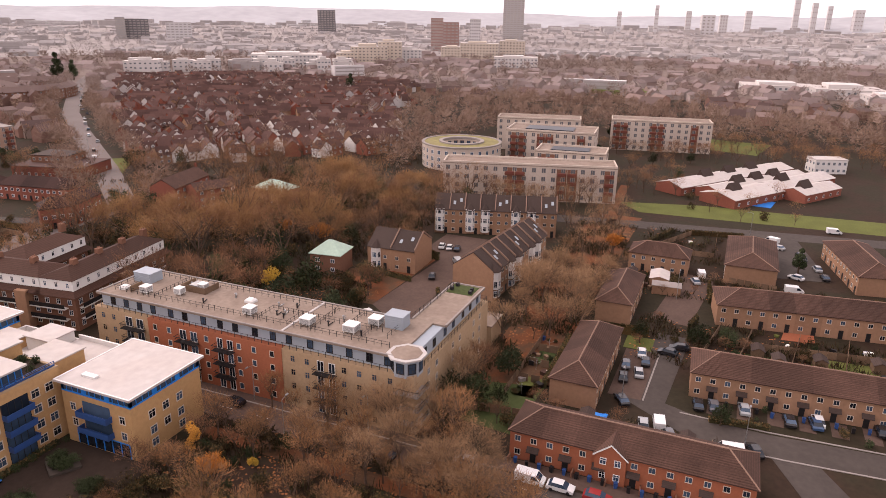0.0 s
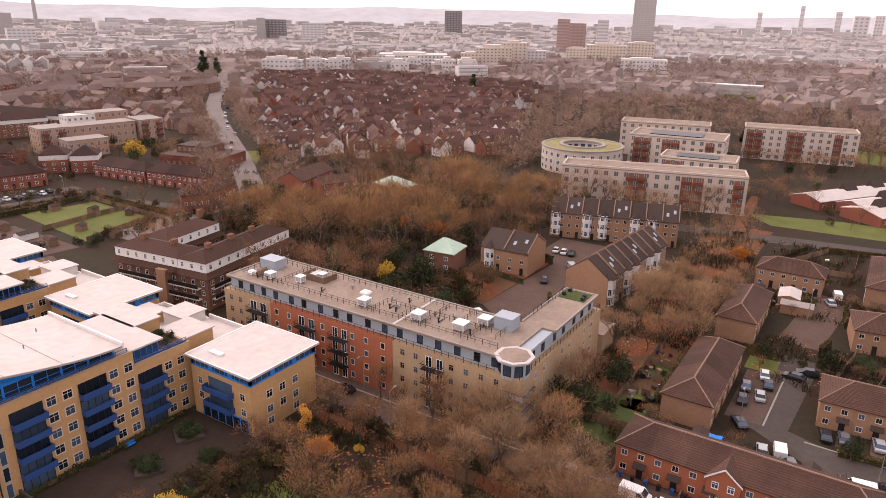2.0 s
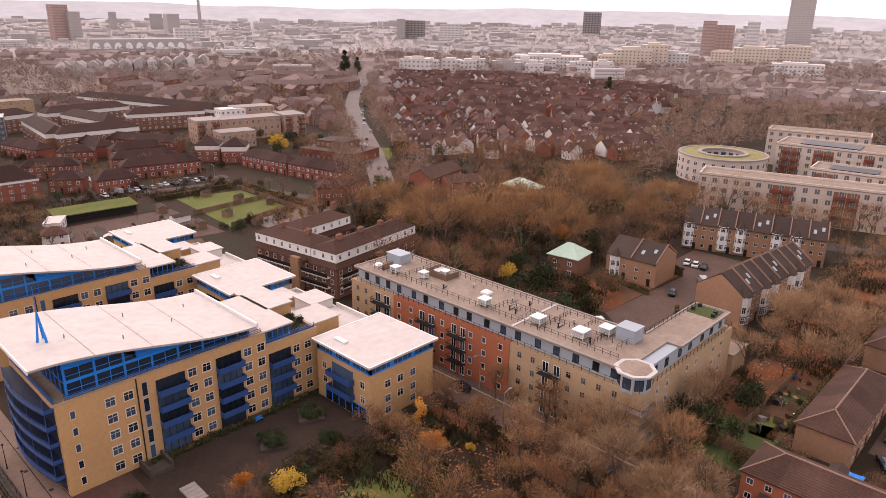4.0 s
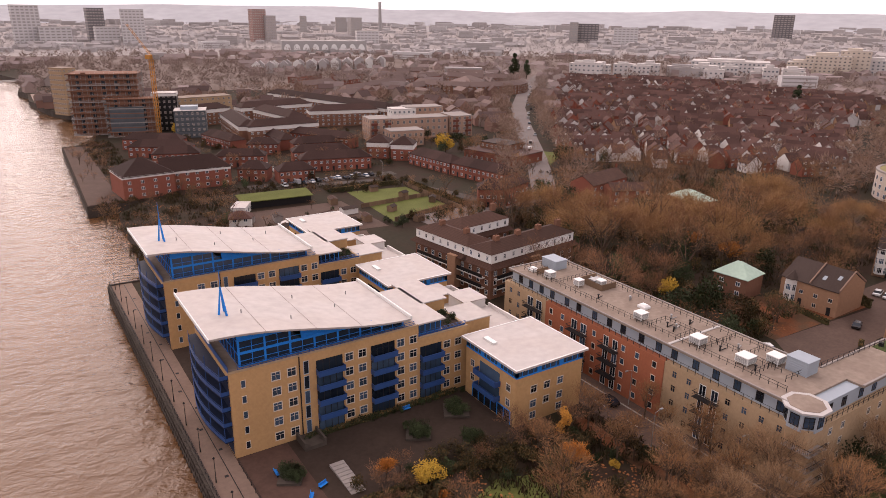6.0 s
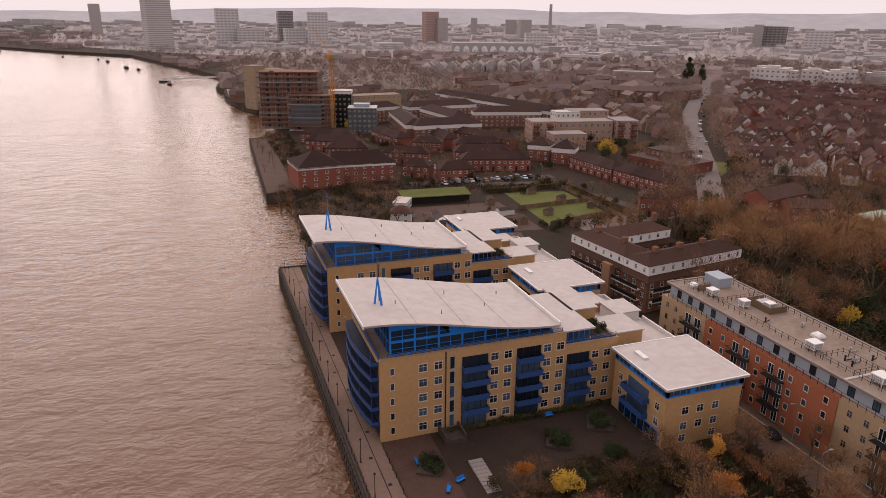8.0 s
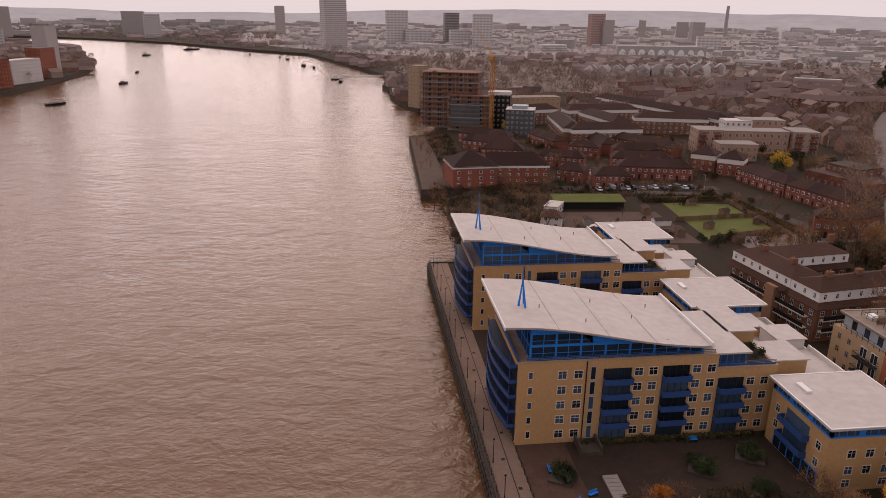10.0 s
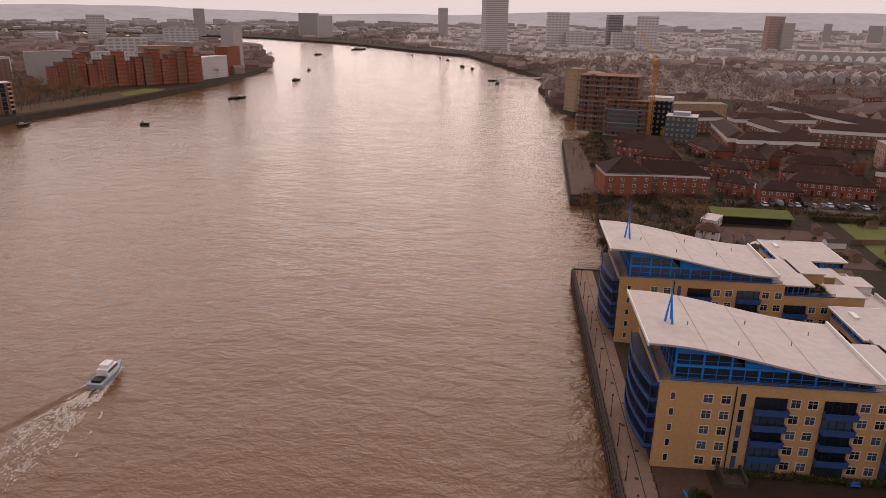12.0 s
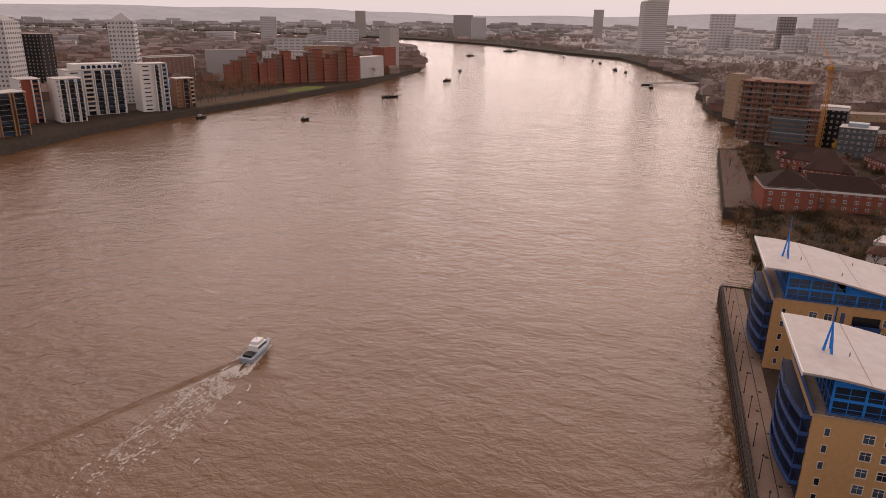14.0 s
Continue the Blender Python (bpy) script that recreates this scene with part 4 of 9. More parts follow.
# ---- houses ----
def gable_house(name, label, m, w, d, eave, ridge, wall, roof, group="", near=True, front=None, back=None, door=True, canopy=False,
                hip0=False, hip1=False, chimney=0, storeys=2, white_gable=False, bay=False, upstand=False, cols=2, step=2.5, skylight=False):
    """A house with its ridge along x, its front towards -y, origin at the middle of its foot."""
    key = ("house", w, d, eave, ridge, wall, roof, hip0, hip1, upstand, near)
    X, Y = w / 2, d / 2
    if key not in CACHE:
        s = Shape()
        pts = []
        for x in (-X, X):
            pts += [(x, -Y, 0), (x, Y, 0), (x, Y, eave), (x, 0, ridge - 0.18), (x, -Y, eave)]
        ends = [(5, 6, 7, 8, 9), (4, 3, 2, 1, 0)]
        if hip0 or hip1:
            pts[3] = (-X, 0, eave) if hip0 else pts[3]
            pts[8] = (X, 0, eave) if hip1 else pts[8]
        s.solid(pts, ends + [(0, 5, 9, 4), (6, 1, 2, 7), (0, 1, 6, 5)])
        r = Shape()
        o, t = 0.35, 0.16
        slope = (ridge - eave) / Y
        xa, xb = -X - (0.0 if not hip0 else o), X + (0.0 if not hip1 else o)
        ra, rb = (-X + Y * 0.9 if hip0 else xa), (X - Y * 0.9 if hip1 else xb)
        ez = eave - o * slope
        for sg in (-1, 1):
            y = sg * (Y + o)
            q = [(xa, y, ez), (xb, y, ez), (rb, 0, ridge), (ra, 0, ridge)]
            q += [(a, b, c + t) for a, b, c in q]
            f = [(4, 5, 6, 7), (0, 1, 5, 4), (1, 2, 6, 5), (3, 0, 4, 7), (0, 3, 2, 1)]
            r.solid(q, f if sg < 0 else [g[::-1] for g in f])
            if near and not upstand:
                c = [Vector(p) for p in q[4:]]
                rows = max(6, int((c[3] - c[0]).length / 0.36))
                up = Vector((0, 0, 0.05))
                line = [c[0], c[1]]
                for i in range(rows):
                    for k, lift in ((i, 1.0), (i + 1, 0.1)):
                        line += [c[0].lerp(c[3], k / rows) + up * lift, c[1].lerp(c[2], k / rows) + up * lift]
                fs = [(j, j + 1, j + 3, j + 2) for j in range(0, len(line) - 2, 2)]
                r.solid(line, fs if sg < 0 else [g[::-1] for g in fs])
        cap = Shape()
        if near and not upstand:
            cap.tube((ra, 0, ridge + t), (rb, 0, ridge + t), 0.16, 0.16, 6)
            for flag, xe, xr in ((hip0, xa, ra), (hip1, xb, rb)):
                if flag:
                    for sg in (-1, 1):
                        cap.tube((xe, sg * (Y + o), ez + t), (xr, 0, ridge + t), 0.13, 0.13, 5)
        for flag, xe, xr in ((hip0, xa, ra), (hip1, xb, rb)):
            if flag:
                r.solid([(xe, -Y - o, ez + t), (xe, Y + o, ez + t), (xr, 0, ridge + t), (xe, -Y - o, ez), (xe, Y + o, ez)], [(0, 1, 2), (3, 4, 1, 0)])
        if upstand:
            for sg in (-1, 1):
                k = [(X - .15, sg * (Y + .1), eave + .1), (X + .15, sg * (Y + .1), eave + .1), (X + .15, 0, ridge + .1), (X - .15, 0, ridge + .1)]
                k += [(a, b, c + .45) for a, b, c in k]
                r.solid(k, [(4, 5, 6, 7), (0, 3, 7, 4), (1, 5, 6, 2), (0, 4, 5, 1)], 1)
        CACHE[key] = s.mesh("wall", wall), r.mesh("roof", *((roof, "ridge") if upstand else (roof,))), cap.mesh("ridge_tiles", "ridge") if cap.v else None
    wm, rm, cm = CACHE[key]
    E = thing(name, label, "house", m, group)
    part("wall", wm, None, E)
    rf = part("roof", rm, None, E)
    if cm:
        part("ridge_tiles", cm, None, rf, "pale clay ridge tiles")
    zs = [0.9 + step * i for i in range(storeys)]
    us, far = spread(w, cols), []
    for face, p0, p1 in (("f", (-X, -Y), (X, -Y)), ("b", (X, Y), (-X, Y))):
        for i, z in enumerate(zs):
            for j, u in enumerate(us):
                if i == 0 and j == cols - 1 and face == "f" and door:
                    continue
                if not near or face == "b":
                    far.append((((-X + u) if face == "f" else (X - u)), -Y if face == "f" else Y, z, 0 if face == "f" else 180))
                else:
                    windows(E, p0, p1, [u], [z], 1.05 if cols < 3 else 0.9, 1.05, 1, "cream")
    if far:
        joined_windows(E, far, 1.25, 1.2)
    if door:
        s = Shape()
        x = X - w / cols / 2
        s.box(x - 0.48, x + 0.48, -Y - 0.06, -Y + 0.02, 0.02, 2.1)
        part("door", s, "dark", E)
        if canopy:
            s = Shape()
            s.solid([(x - 1.0, -Y - 0.9, 2.15), (x + 1.0, -Y - 0.9, 2.15), (x + 1.0, -Y - 0.01, 2.75), (x - 1.0, -Y - 0.01, 2.75), (x - 1.0, -Y - 0.9, 2.25), (x + 1.0, -Y - 0.9, 2.25), (x + 1.0, -Y - 0.01, 2.87), (x - 1.0, -Y - 0.01, 2.87)],
                    [(0, 1, 2, 3), (4, 7, 6, 5), (0, 4, 5, 1), (1, 5, 6, 2), (3, 7, 4, 0)])
            part("door_canopy", s, "slate", E, "dark lean-to door canopy")
    if chimney:
        s = Shape()
        x = X - 0.5 if chimney == 1 else 0
        s.box(x - 0.45, x + 0.45, -0.3, 0.3, ridge - 0.6, ridge + 1.2)
        s.box(x - 0.52, x + 0.52, -0.37, 0.37, ridge + 1.2, ridge + 1.35)
        for q in (-0.22, 0.22):
            s.tube((x + q, 0, ridge + 1.35), (x + q, 0, ridge + 1.75), 0.11, 0.09, 6)
        part("chimney", s, wall, E)
    if skylight:
        slope = (ridge - eave) / Y
        for x, y in ((-w * 0.2, -Y * 0.62), (w * 0.22, -Y * 0.45)):
            s = Shape()
            z = ridge + 0.2 + y * slope
            q = [(x - .4, y - .55, z - .55 * slope), (x + .4, y - .55, z - .55 * slope), (x + .4, y + .55, z + .55 * slope), (x - .4, y + .55, z + .55 * slope)]
            s.solid(q + [(u, v, t + 0.1) for u, v, t in q], [(4, 5, 6, 7), (0, 1, 5, 4), (1, 2, 6, 5), (2, 3, 7, 6), (3, 0, 4, 7)])
            part("rooflight", s, "grey_clad", rf, "pale framed rooflight")
    if bay:
        s = Shape()
        x = -X + w * 0.36
        poly = [(x - 1.5, -Y - 0.004), (x - 0.85, -Y - 1.0), (x + 0.85, -Y - 1.0), (x + 1.5, -Y - 0.004)]
        s.prism(poly, 0.9 if bay == 1 else 3.0, eave - 0.1)
        b = part("bay", s, "white_render", E, "white canted bay")
        for p, q in zip(poly, poly[1:]):
            L = math.hypot(q[0] - p[0], q[1] - p[1])
            windows(b, p, q, [L / 2], [1.3, 4.0, 6.7][(0 if bay == 1 else 1):] if eave > 8 else [1.0, 3.6], L * 0.78, 1.7, 2 if L > 1.4 else 1)
        s = Shape()
        n = len(s.v)
        big = [(x - 1.75, -Y), (x - 1.0, -Y - 1.25), (x + 1.0, -Y - 1.25), (x + 1.75, -Y)]
        tip = (x, -Y + 0.9, eave + 2.1)
        for p, q in zip(big, big[1:]):
            s.face([(p[0], p[1], eave - 0.1), (q[0], q[1], eave - 0.1), tip])
        s.face([(p[0], p[1], eave - 0.1) for p in big][::-1])
        part("bay_roof", s, roof, b)
    return E


def terrace(p0, p1, depth, n, label, eave=5.2, ridge=7.6, wall="red_brick", roof="tile_brown", group="", hips=(False, False), name="terraced_house", **kw):
    """Houses side by side; the front runs from p0 to p1 with the street on its right hand."""
    d = Vector((p1[0] - p0[0], p1[1] - p0[1]))
    L = d.length
    d.normalize()
    inward = Vector((-d.y, d.x))
    turn = math.degrees(math.atan2(d.y, d.x))
    w = L / n
    for i in range(n):
        c = Vector(p0) + d * (w * (i + 0.5)) + inward * (depth / 2)
        gable_house(name, label, pose(c.x, c.y, GROUND, 0, 0, turn), w, depth, eave, ridge, wall, roof, group, hip0=hips[0] and i == 0, hip1=hips[1] and i == n - 1, **({**kw, "bay": kw["bay"] if i % 3 != 1 else False, "skylight": i % 3 == 1} if "bay" in kw else kw))


# the housing estate beside the park
terrace((94.0, 27.4), (94.0, -9.4), 9.4, 7, "brick terraced house with dark door canopy and brown tiles", wall="orange_brick", group="street terrace", hips=(True, True), canopy=True)
terrace((126.5, 2.0), (129.8, -60.0), 10.5, 12, "brown brick terraced house with dark canopy and tiled roof", wall="stock_brick", group="estate terrace", hips=(True, True), canopy=True)
terrace((163.5, -1.0), (172.0, -62.0), 11.5, 11, "stock brick terraced house with garden at its front", wall="stock_brick", group="garden terrace", hips=(True, True))
terrace((113.4, 17.4), (140.5, 17.4), 8.6, 5, "pale brick house in a short row with brown tiles", wall="stock_brick", group="short row", hips=(True, True))
terrace((154.5, 17.5), (176.0, 17.5), 8.2, 4, "stock brick house of a stepped row", wall="stock_brick", group="stepped row", hips=(True, True))
terrace((194.0, 24.2), (194.0, 8.0), 9.0, 3, "dark tiled brick house with white windows", wall="stock_brick", group="detached houses", hips=(True, True))
terrace((194.2, -14.5), (222.0, -14.5), 13.0, 5, "brick house in a gabled row with grey brown tiles", wall="stock_brick", roof="tile_brown", group="gabled row", hips=(True, True))
terrace((229.0, -28.0), (199.0, -34.0), 12.0, 6, "pale brick house of a parking court", wall="stock_brick", group="parking court row", hips=(True, True))
terrace((100.5, -36.0), (93.0, -47.0), 9.0, 2, "brick end house by the junction", wall="stock_brick", group="junction houses", hips=(True, True))
# projecting gable on the street terrace
g = thing("front_gable", "projecting white edged gable on the terrace", "gable", pose(93.4, 11.2, GROUND + 0.0))
s = Shape()
s.solid([(0, -2.4, 0), (0, 2.4, 0), (0, 2.4, 5.1), (0, 0, 7.0), (0, -2.4, 5.1), (0.55, -2.4, 0), (0.55, 2.4, 0), (0.55, 2.4, 5.1), (0.55, 0, 7.0), (0.55, -2.4, 5.1)], [(0, 4, 3, 2, 1), (0, 5, 9, 4), (1, 2, 7, 6)])
part("wall", s, "orange_brick", g)
s = Shape()
for sg in (-1, 1):
    q = [(-0.25, sg * 2.7, 4.9), (5.2, sg * 2.7, 4.9), (5.2, 0, 7.1), (-0.25, 0, 7.1)]
    q += [(x, y, z + 0.14) for x, y, z in q]
    f = [(4, 5, 6, 7), (0, 1, 5, 4), (3, 0, 4, 7)]
    s.solid(q, f if sg < 0 else [k[::-1] for k in f])
part("roof", s, "tile_brown", g)
s = Shape()
for sg in (-1, 1):
    q = [(-0.3, sg * 2.7, 4.75), (-0.3, 0, 6.95), (-0.3, 0, 7.25), (-0.3, sg * 2.7, 5.05)]
    s.face(q)
    s.face([(x + 0.05, y, z) for x, y, z in q][::-1])
part("bargeboard", s, "white_paint", g)
windows(g, (0, 2.4), (0, -2.4), [1.3, 3.5], [0.9, 3.4], 1.0, 1.15, 1)

# ---- victorian style houses behind the flats ----
terrace((202.0, 88.5), (213.5, 50.5), 10.5, 8, "tall victorian style brick house with white bay and slate roof", eave=8.2, ridge=12.2, wall="stock_brick", roof="slate", group="bay terrace", name="bay_house", bay=1, upstand=True, storeys=3, step=2.7)
terrace((154.5, 51.5), (191.0, 47.8), 11.5, 8, "tall brick house with ribbed slate roof and rooflights", eave=7.8, ridge=12.0, wall="stock_brick", roof="slate", group="ribbed roof terrace", name="tall_house", bay=2, upstand=True, storeys=3, step=2.6)
terrace((163.0, 92.0), (163.5, 77.5), 12.5, 2, "stock brick villa pair with white bay and slate roof", eave=6.6, ridge=10.4, wall="stock_brick", roof="slate", group="villa pair", name="villa", bay=1, upstand=True)
gable_house("green_roofed_house", "dark brick house with pale green metal roof among trees", pose(157.5, 100.5, GROUND, 0, 0, 97), 9.0, 8.4, 5.8, 8.6, "brown_brick", "copper", hip0=True, hip1=True, near=False)
gable_house("green_roofed_house", "hidden house with pale green roof in the wood", pose(203, 152, GROUND, 0, 0, 80), 13, 10, 8.5, 11.0, "brown_brick", "copper", hip0=True, hip1=True, near=False)
s = Shape()
s.box(0, 7, -3.5, 3.5, 0, 4.6)
s.box(-0.2, 7.2, -3.7, 3.7, 4.6, 4.8, 1)
single("annex_building", s, ("buff_brick", "felt_roof"), "low buff brick annex with flat roof behind the flats", "building", pose(130.5, 47, GROUND))


# ---- courtyard block with white mansard ----
def mansard_block():
    E = thing("mansard_block", "brown brick courtyard flats with white dormer storey", "apartment building", pose(98.9, 129.9, GROUND, 0, 0, 8))
    X, Y, T = 32.0, 21.0, 9.0
    arms = ((0, X, 0, T), (0, T, T, Y + 9), (T, X - 4, Y, Y + 9))
    for x0, x1, y0, y1 in arms:
        s = Shape()
        s.box(x0, x1, y0, y1, 0, 9.5)
        part("wall", s, "brown_brick", E)
        s = Shape()
        s.box(x0 + 0.1, x1 - 0.1, y0 + 0.1, y1 - 0.1, 9.5, 11.9)
        part("white_storey", s, "white_paint", E, "white rendered top storey")
        s = Shape()
        q = [(x0 - 1.5, y0 - 1.5, 8.5), (x1 + 0.9, y0 - 1.5, 8.5), (x1 + 0.9, y1 + 0.9, 8.5), (x0 - 1.5, y1 + 0.9, 8.5), (x0 + 0.05, y0 + 0.05, 9.55), (x1 - 0.05, y0 + 0.05, 9.55), (x1 - 0.05, y1 - 0.05, 9.55), (x0 + 0.05, y1 - 0.05, 9.55)]
        s.solid(q, [(0, 1, 5, 4), (1, 2, 6, 5), (2, 3, 7, 6), (3, 0, 4, 7), (0, 3, 2, 1)])
        part("walkway_roof", s, "tile_dark", E, "dark tiled skirt roof")
        cx0, cx1, cy0, cy1 = x0 - 0.15, x1 + 0.15, y0 - 0.15, y1 + 0.15
        m = min(cx1 - cx0, cy1 - cy0) * 0.5
        s = Shape()
        if cx1 - cx0 > cy1 - cy0:
            ra, rb = (cx0 + m * .9, (cy0 + cy1) / 2, 13.7), (cx1 - m * .9, (cy0 + cy1) / 2, 13.7)
            q = [(cx0, cy0, 11.9), (cx1, cy0, 11.9), (cx1, cy1, 11.9), (cx0, cy1, 11.9), ra, rb]
            s.solid(q, [(0, 1, 5, 4), (1, 2, 5), (2, 3, 4, 5), (3, 0, 4), (0, 3, 2, 1)])
        else:
            ra, rb = ((cx0 + cx1) / 2, cy0 + m * .9, 13.7), ((cx0 + cx1) / 2, cy1 - m * .9, 13.7)
            q = [(cx0, cy0, 11.9), (cx1, cy0, 11.9), (cx1, cy1, 11.9), (cx0, cy1, 11.9), ra, rb]
            s.solid(q, [(0, 1, 4), (1, 2, 5, 4), (2, 3, 5), (3, 0, 4, 5), (0, 3, 2, 1)])
        part("roof", s, "tile_dark", E, "dark brown tiled hip roof")
        for p, q in (((x0, y0), (x1, y0)), ((x1, y0), (x1, y1)), ((x1, y1), (x0, y1)), ((x0, y1), (x0, y0))):
            L = math.hypot(q[0] - p[0], q[1] - p[1])
            n = max(2, int(L / 3.0))
            if p[1] < q[1] or p[0] > q[0]:
                joined_windows(E, [(p[0] + (q[0] - p[0]) * u / L, p[1] + (q[1] - p[1]) * u / L, z, math.degrees(math.atan2(q[1] - p[1], q[0] - p[0]))) for u in spread(L, n) for z in (1.0, 3.7, 6.1)], 1.1, 1.3)
            else:
                windows(E, p, q, spread(L, n), [1.0, 3.7, 6.1], 1.1, 1.3, 1)
            d = Vector((q[0] - p[0], q[1] - p[1])) / L
            o = Vector((d.y, -d.x)) * -0.1
            windows(E, (p[0] + o.x, p[1] + o.y), (q[0] + o.x, q[1] + o.y), spread(L, n), [10.1], 0.85, 1.25, 1, "white_paint")
    # access galleries with black rails
    for p0, p1 in (((1, -0.0), (30, -0.0)), ((-0.0, 28), (-0.0, 2))):
        for z in (2.6, 5.3):
            s = Shape()
            if p0[1] == p1[1]:
                s.box(p0[0], p1[0], -1.25, -0.005, z, z + 0.18, 1)
                s.box(p0[0], p1[0], -1.23, -1.2, z + 0.3, z + 1.15)
                s.box(p0[0], p1[0], -1.26, -1.18, z + 1.15, z + 1.22)
            else:
                s.box(-1.25, -0.005, p1[1], p0[1], z, z + 0.18, 1)
                s.box(-1.23, -1.2, p1[1], p0[1], z + 0.3, z + 1.15)
                s.box(-1.26, -1.18, p1[1], p0[1], z + 1.15, z + 1.22)
            part("gallery", s, ("dark", "white_render"), E, "access gallery with black rail")
    for x0, x1, y0, y1 in ((13.5, 16.5, -1.9, -0.01), (-1.9, -0.01, 11.5, 14.5)):
        s = Shape()
        s.box(x0, x1, y0, y1, 0, 9.0)
        part("stair_tower", s, "stock_brick", E, "paler brick stair tower")
    for x, y in ((6, 4.5), (14, 4.5), (22, 4.5), (30, 4.5), (4.5, 14), (4.5, 24), (28, 28)):
        s = Shape()
        s.box(x - 0.8, x + 0.8, y - 0.55, y + 0.55, 12.6, 14.6)
        s.box(x - 0.7, x + 0.7, y - 0.6, y + 0.6, 14.6, 14.8)
        for q in (-0.3, 0.3):
            s.tube((x + q, y, 14.8), (x + q, y, 15.2), 0.14, 0.12, 6)
        part("chimney", s, "brown_brick", E)


mansard_block()


# ---- larger blocks by one function ----
def slab(name, label, m, w, d, h, wall, roof="felt_roof", storeys=4, cols=10, ends=3, group="", category="apartment building", wz=1.3, ww=1.2, band=None, penthouse=False, parapet=True, balconies=None):
    """A flat-roofed block, origin at the middle of its foot."""
    E = thing(name, label, category, m, group)
    X, Y = w / 2, d / 2
    s = Shape()
    s.box(-X, X, -Y, Y, 0, h)
    part("wall", s, wall, E)
    s = Shape()
    s.box(-X - 0.15, X + 0.15, -Y - 0.15, Y + 0.15, h, h + 0.3)
    part("roof", s, roof, E)
    if wall == "pale_brick":
        for x0, x1, y0, y1 in ((-X, X, -Y, -Y + 0.5), (-X, X, Y - 0.5, Y), (-X, -X + 0.5, -Y + 0.5, Y - 0.5), (X - 0.5, X, -Y + 0.5, Y - 0.5)):
            s = Shape()
            s.box(x0, x1, y0, y1, h + 0.3, h + 1.0)
            part("parapet", s, wall, E)
    if band:
        s = Shape()
        s.box(-X - 0.12, X + 0.12, -Y - 0.12, Y + 0.12, h - 1.6, h - 0.1)
        part("top_band", s, band, E)
    if penthouse:
        s = Shape()
        s.box(-X * 0.6, X * 0.5, -Y * 0.5, Y * 0.55, h + 0.3, h + (2.2 if wall != "pale_brick" else 0.7))
        part("plant_room", s, "grey_clad" if wall != "pale_brick" else "solar", E)
    st = h / storeys
    spots = []
    for z in range(storeys):
        for sgn, turn in ((-1, 0), (1, 180)):
            spots += [((-X + u) * -sgn, sgn * Y, st * z + 0.9, turn) for u in spread(w, cols)]
        for sgn, turn in ((1, 90), (-1, 270)):
            spots += [(sgn * X, (-Y + u) * sgn, st * z + 0.9, turn) for u in spread(d, ends)]
    joined_windows(E, spots, ww, wz, "grey_clad" if "white" in wall or "render" in wall else "pale_brick", "horizon_haze_band" if wall.startswith(("horizon", "tower")) else "far_glass")
    if balconies:
        for z in range(1, storeys):
            for u in balconies:
                s = Shape()
                s.box(-X + u - 1.6, -X + u + 1.6, -Y - 1.3, -Y - 0.06, st * z, st * z + 1.1)
                part("balcony", s, "balcony_red" if wall != "white_render" else "grey_clad", E)
        for u in balconies:
            s = Shape()
            s.box(-X + u - 1.9, -X + u + 1.9, -Y - 0.05, -Y - 0.004, 0.2, h - 0.8)
            part("balcony_bay", s, "brown_brick" if wall != "white_render" else "far_glass", E, "darker balcony bay")
    return E


# care village of pale brick with its ring
slab("modern_block", "long pale brick block with flat roof and punched windows", pose(263, 74.5, GROUND, 0, 0, -74.5), 67, 13, 13.5, "pale_brick", storeys=4, cols=18, group="modern complex", balconies=(26, 30, 46, 50, 64), ww=1.7, wz=1.9)
slab("modern_block", "pale brick block with dark solar roof", pose(335, 84, GROUND, 0, 0, -84), 42, 22, 16, "pale_brick", storeys=5, cols=11, group="modern complex", penthouse=True, balconies=(4, 8, 17, 21, 36), ww=1.7, wz=1.9)
slab("modern_block", "pale block with a square rooflight", pose(300, 66, GROUND, 0, 0, -84), 30, 16, 13, "pale_brick", storeys=4, cols=8, group="modern complex", penthouse=True, balconies=(3, 7), ww=1.7, wz=1.9)
slab("modern_block", "pale brick block with red balconies behind trees", pose(396, 40, GROUND, 0, 0, -80), 52, 15, 15.5, "pale_brick", storeys=5, cols=14, group="modern complex", balconies=(3, 7, 22, 26, 43), ww=1.7, wz=1.9)
slab("modern_block", "pale brick wing behind the ring", pose(368, 100, GROUND, 0, 0, -78), 44, 14, 16.5, "pale_brick", storeys=5, cols=11, group="modern complex", ww=1.7, wz=1.9)
ring_house = thing("ring_building", "round pale brick building with open court and green roof ring", "building", pose(310, 122, GROUND) @ Matrix.Diagonal((0.82, 0.82, 1, 1)))
s = Shape()
s.ring(0, 0, 11.5, 23, 0, 10.6, 48)
part("wall", s, "pale_brick", ring_house)
s = Shape()
s.ring(0, 0, 11.0, 13.2, 10.6, 11.6, 48)
s.ring(0, 0, 21.8, 23.4, 10.6, 11.2, 48)
part("roof_rim", s, "concrete", ring_house)
s = Shape()
s.ring(0, 0, 13.25, 21.75, 10.6, 10.95, 48)
part("roof_ring", s, "sedum", ring_house, "green sedum roof ring")
joined_windows(ring_house, [(23.02 * math.cos(w), 23.02 * math.sin(w), z, math.degrees(w) + 90) for w in [2 * math.pi * i / 30 for i in range(30)] for z in (0.9, 4.1, 7.3)], 1.9, 1.9)
joined_windows(ring_house, [(11.46 * math.cos(w), 11.46 * math.sin(w), z, math.degrees(w) - 90) for w in [2 * math.pi * i / 18 for i in range(18)] for z in (4.4, 7.4)], 2.4, 2.4, "brown_brick")

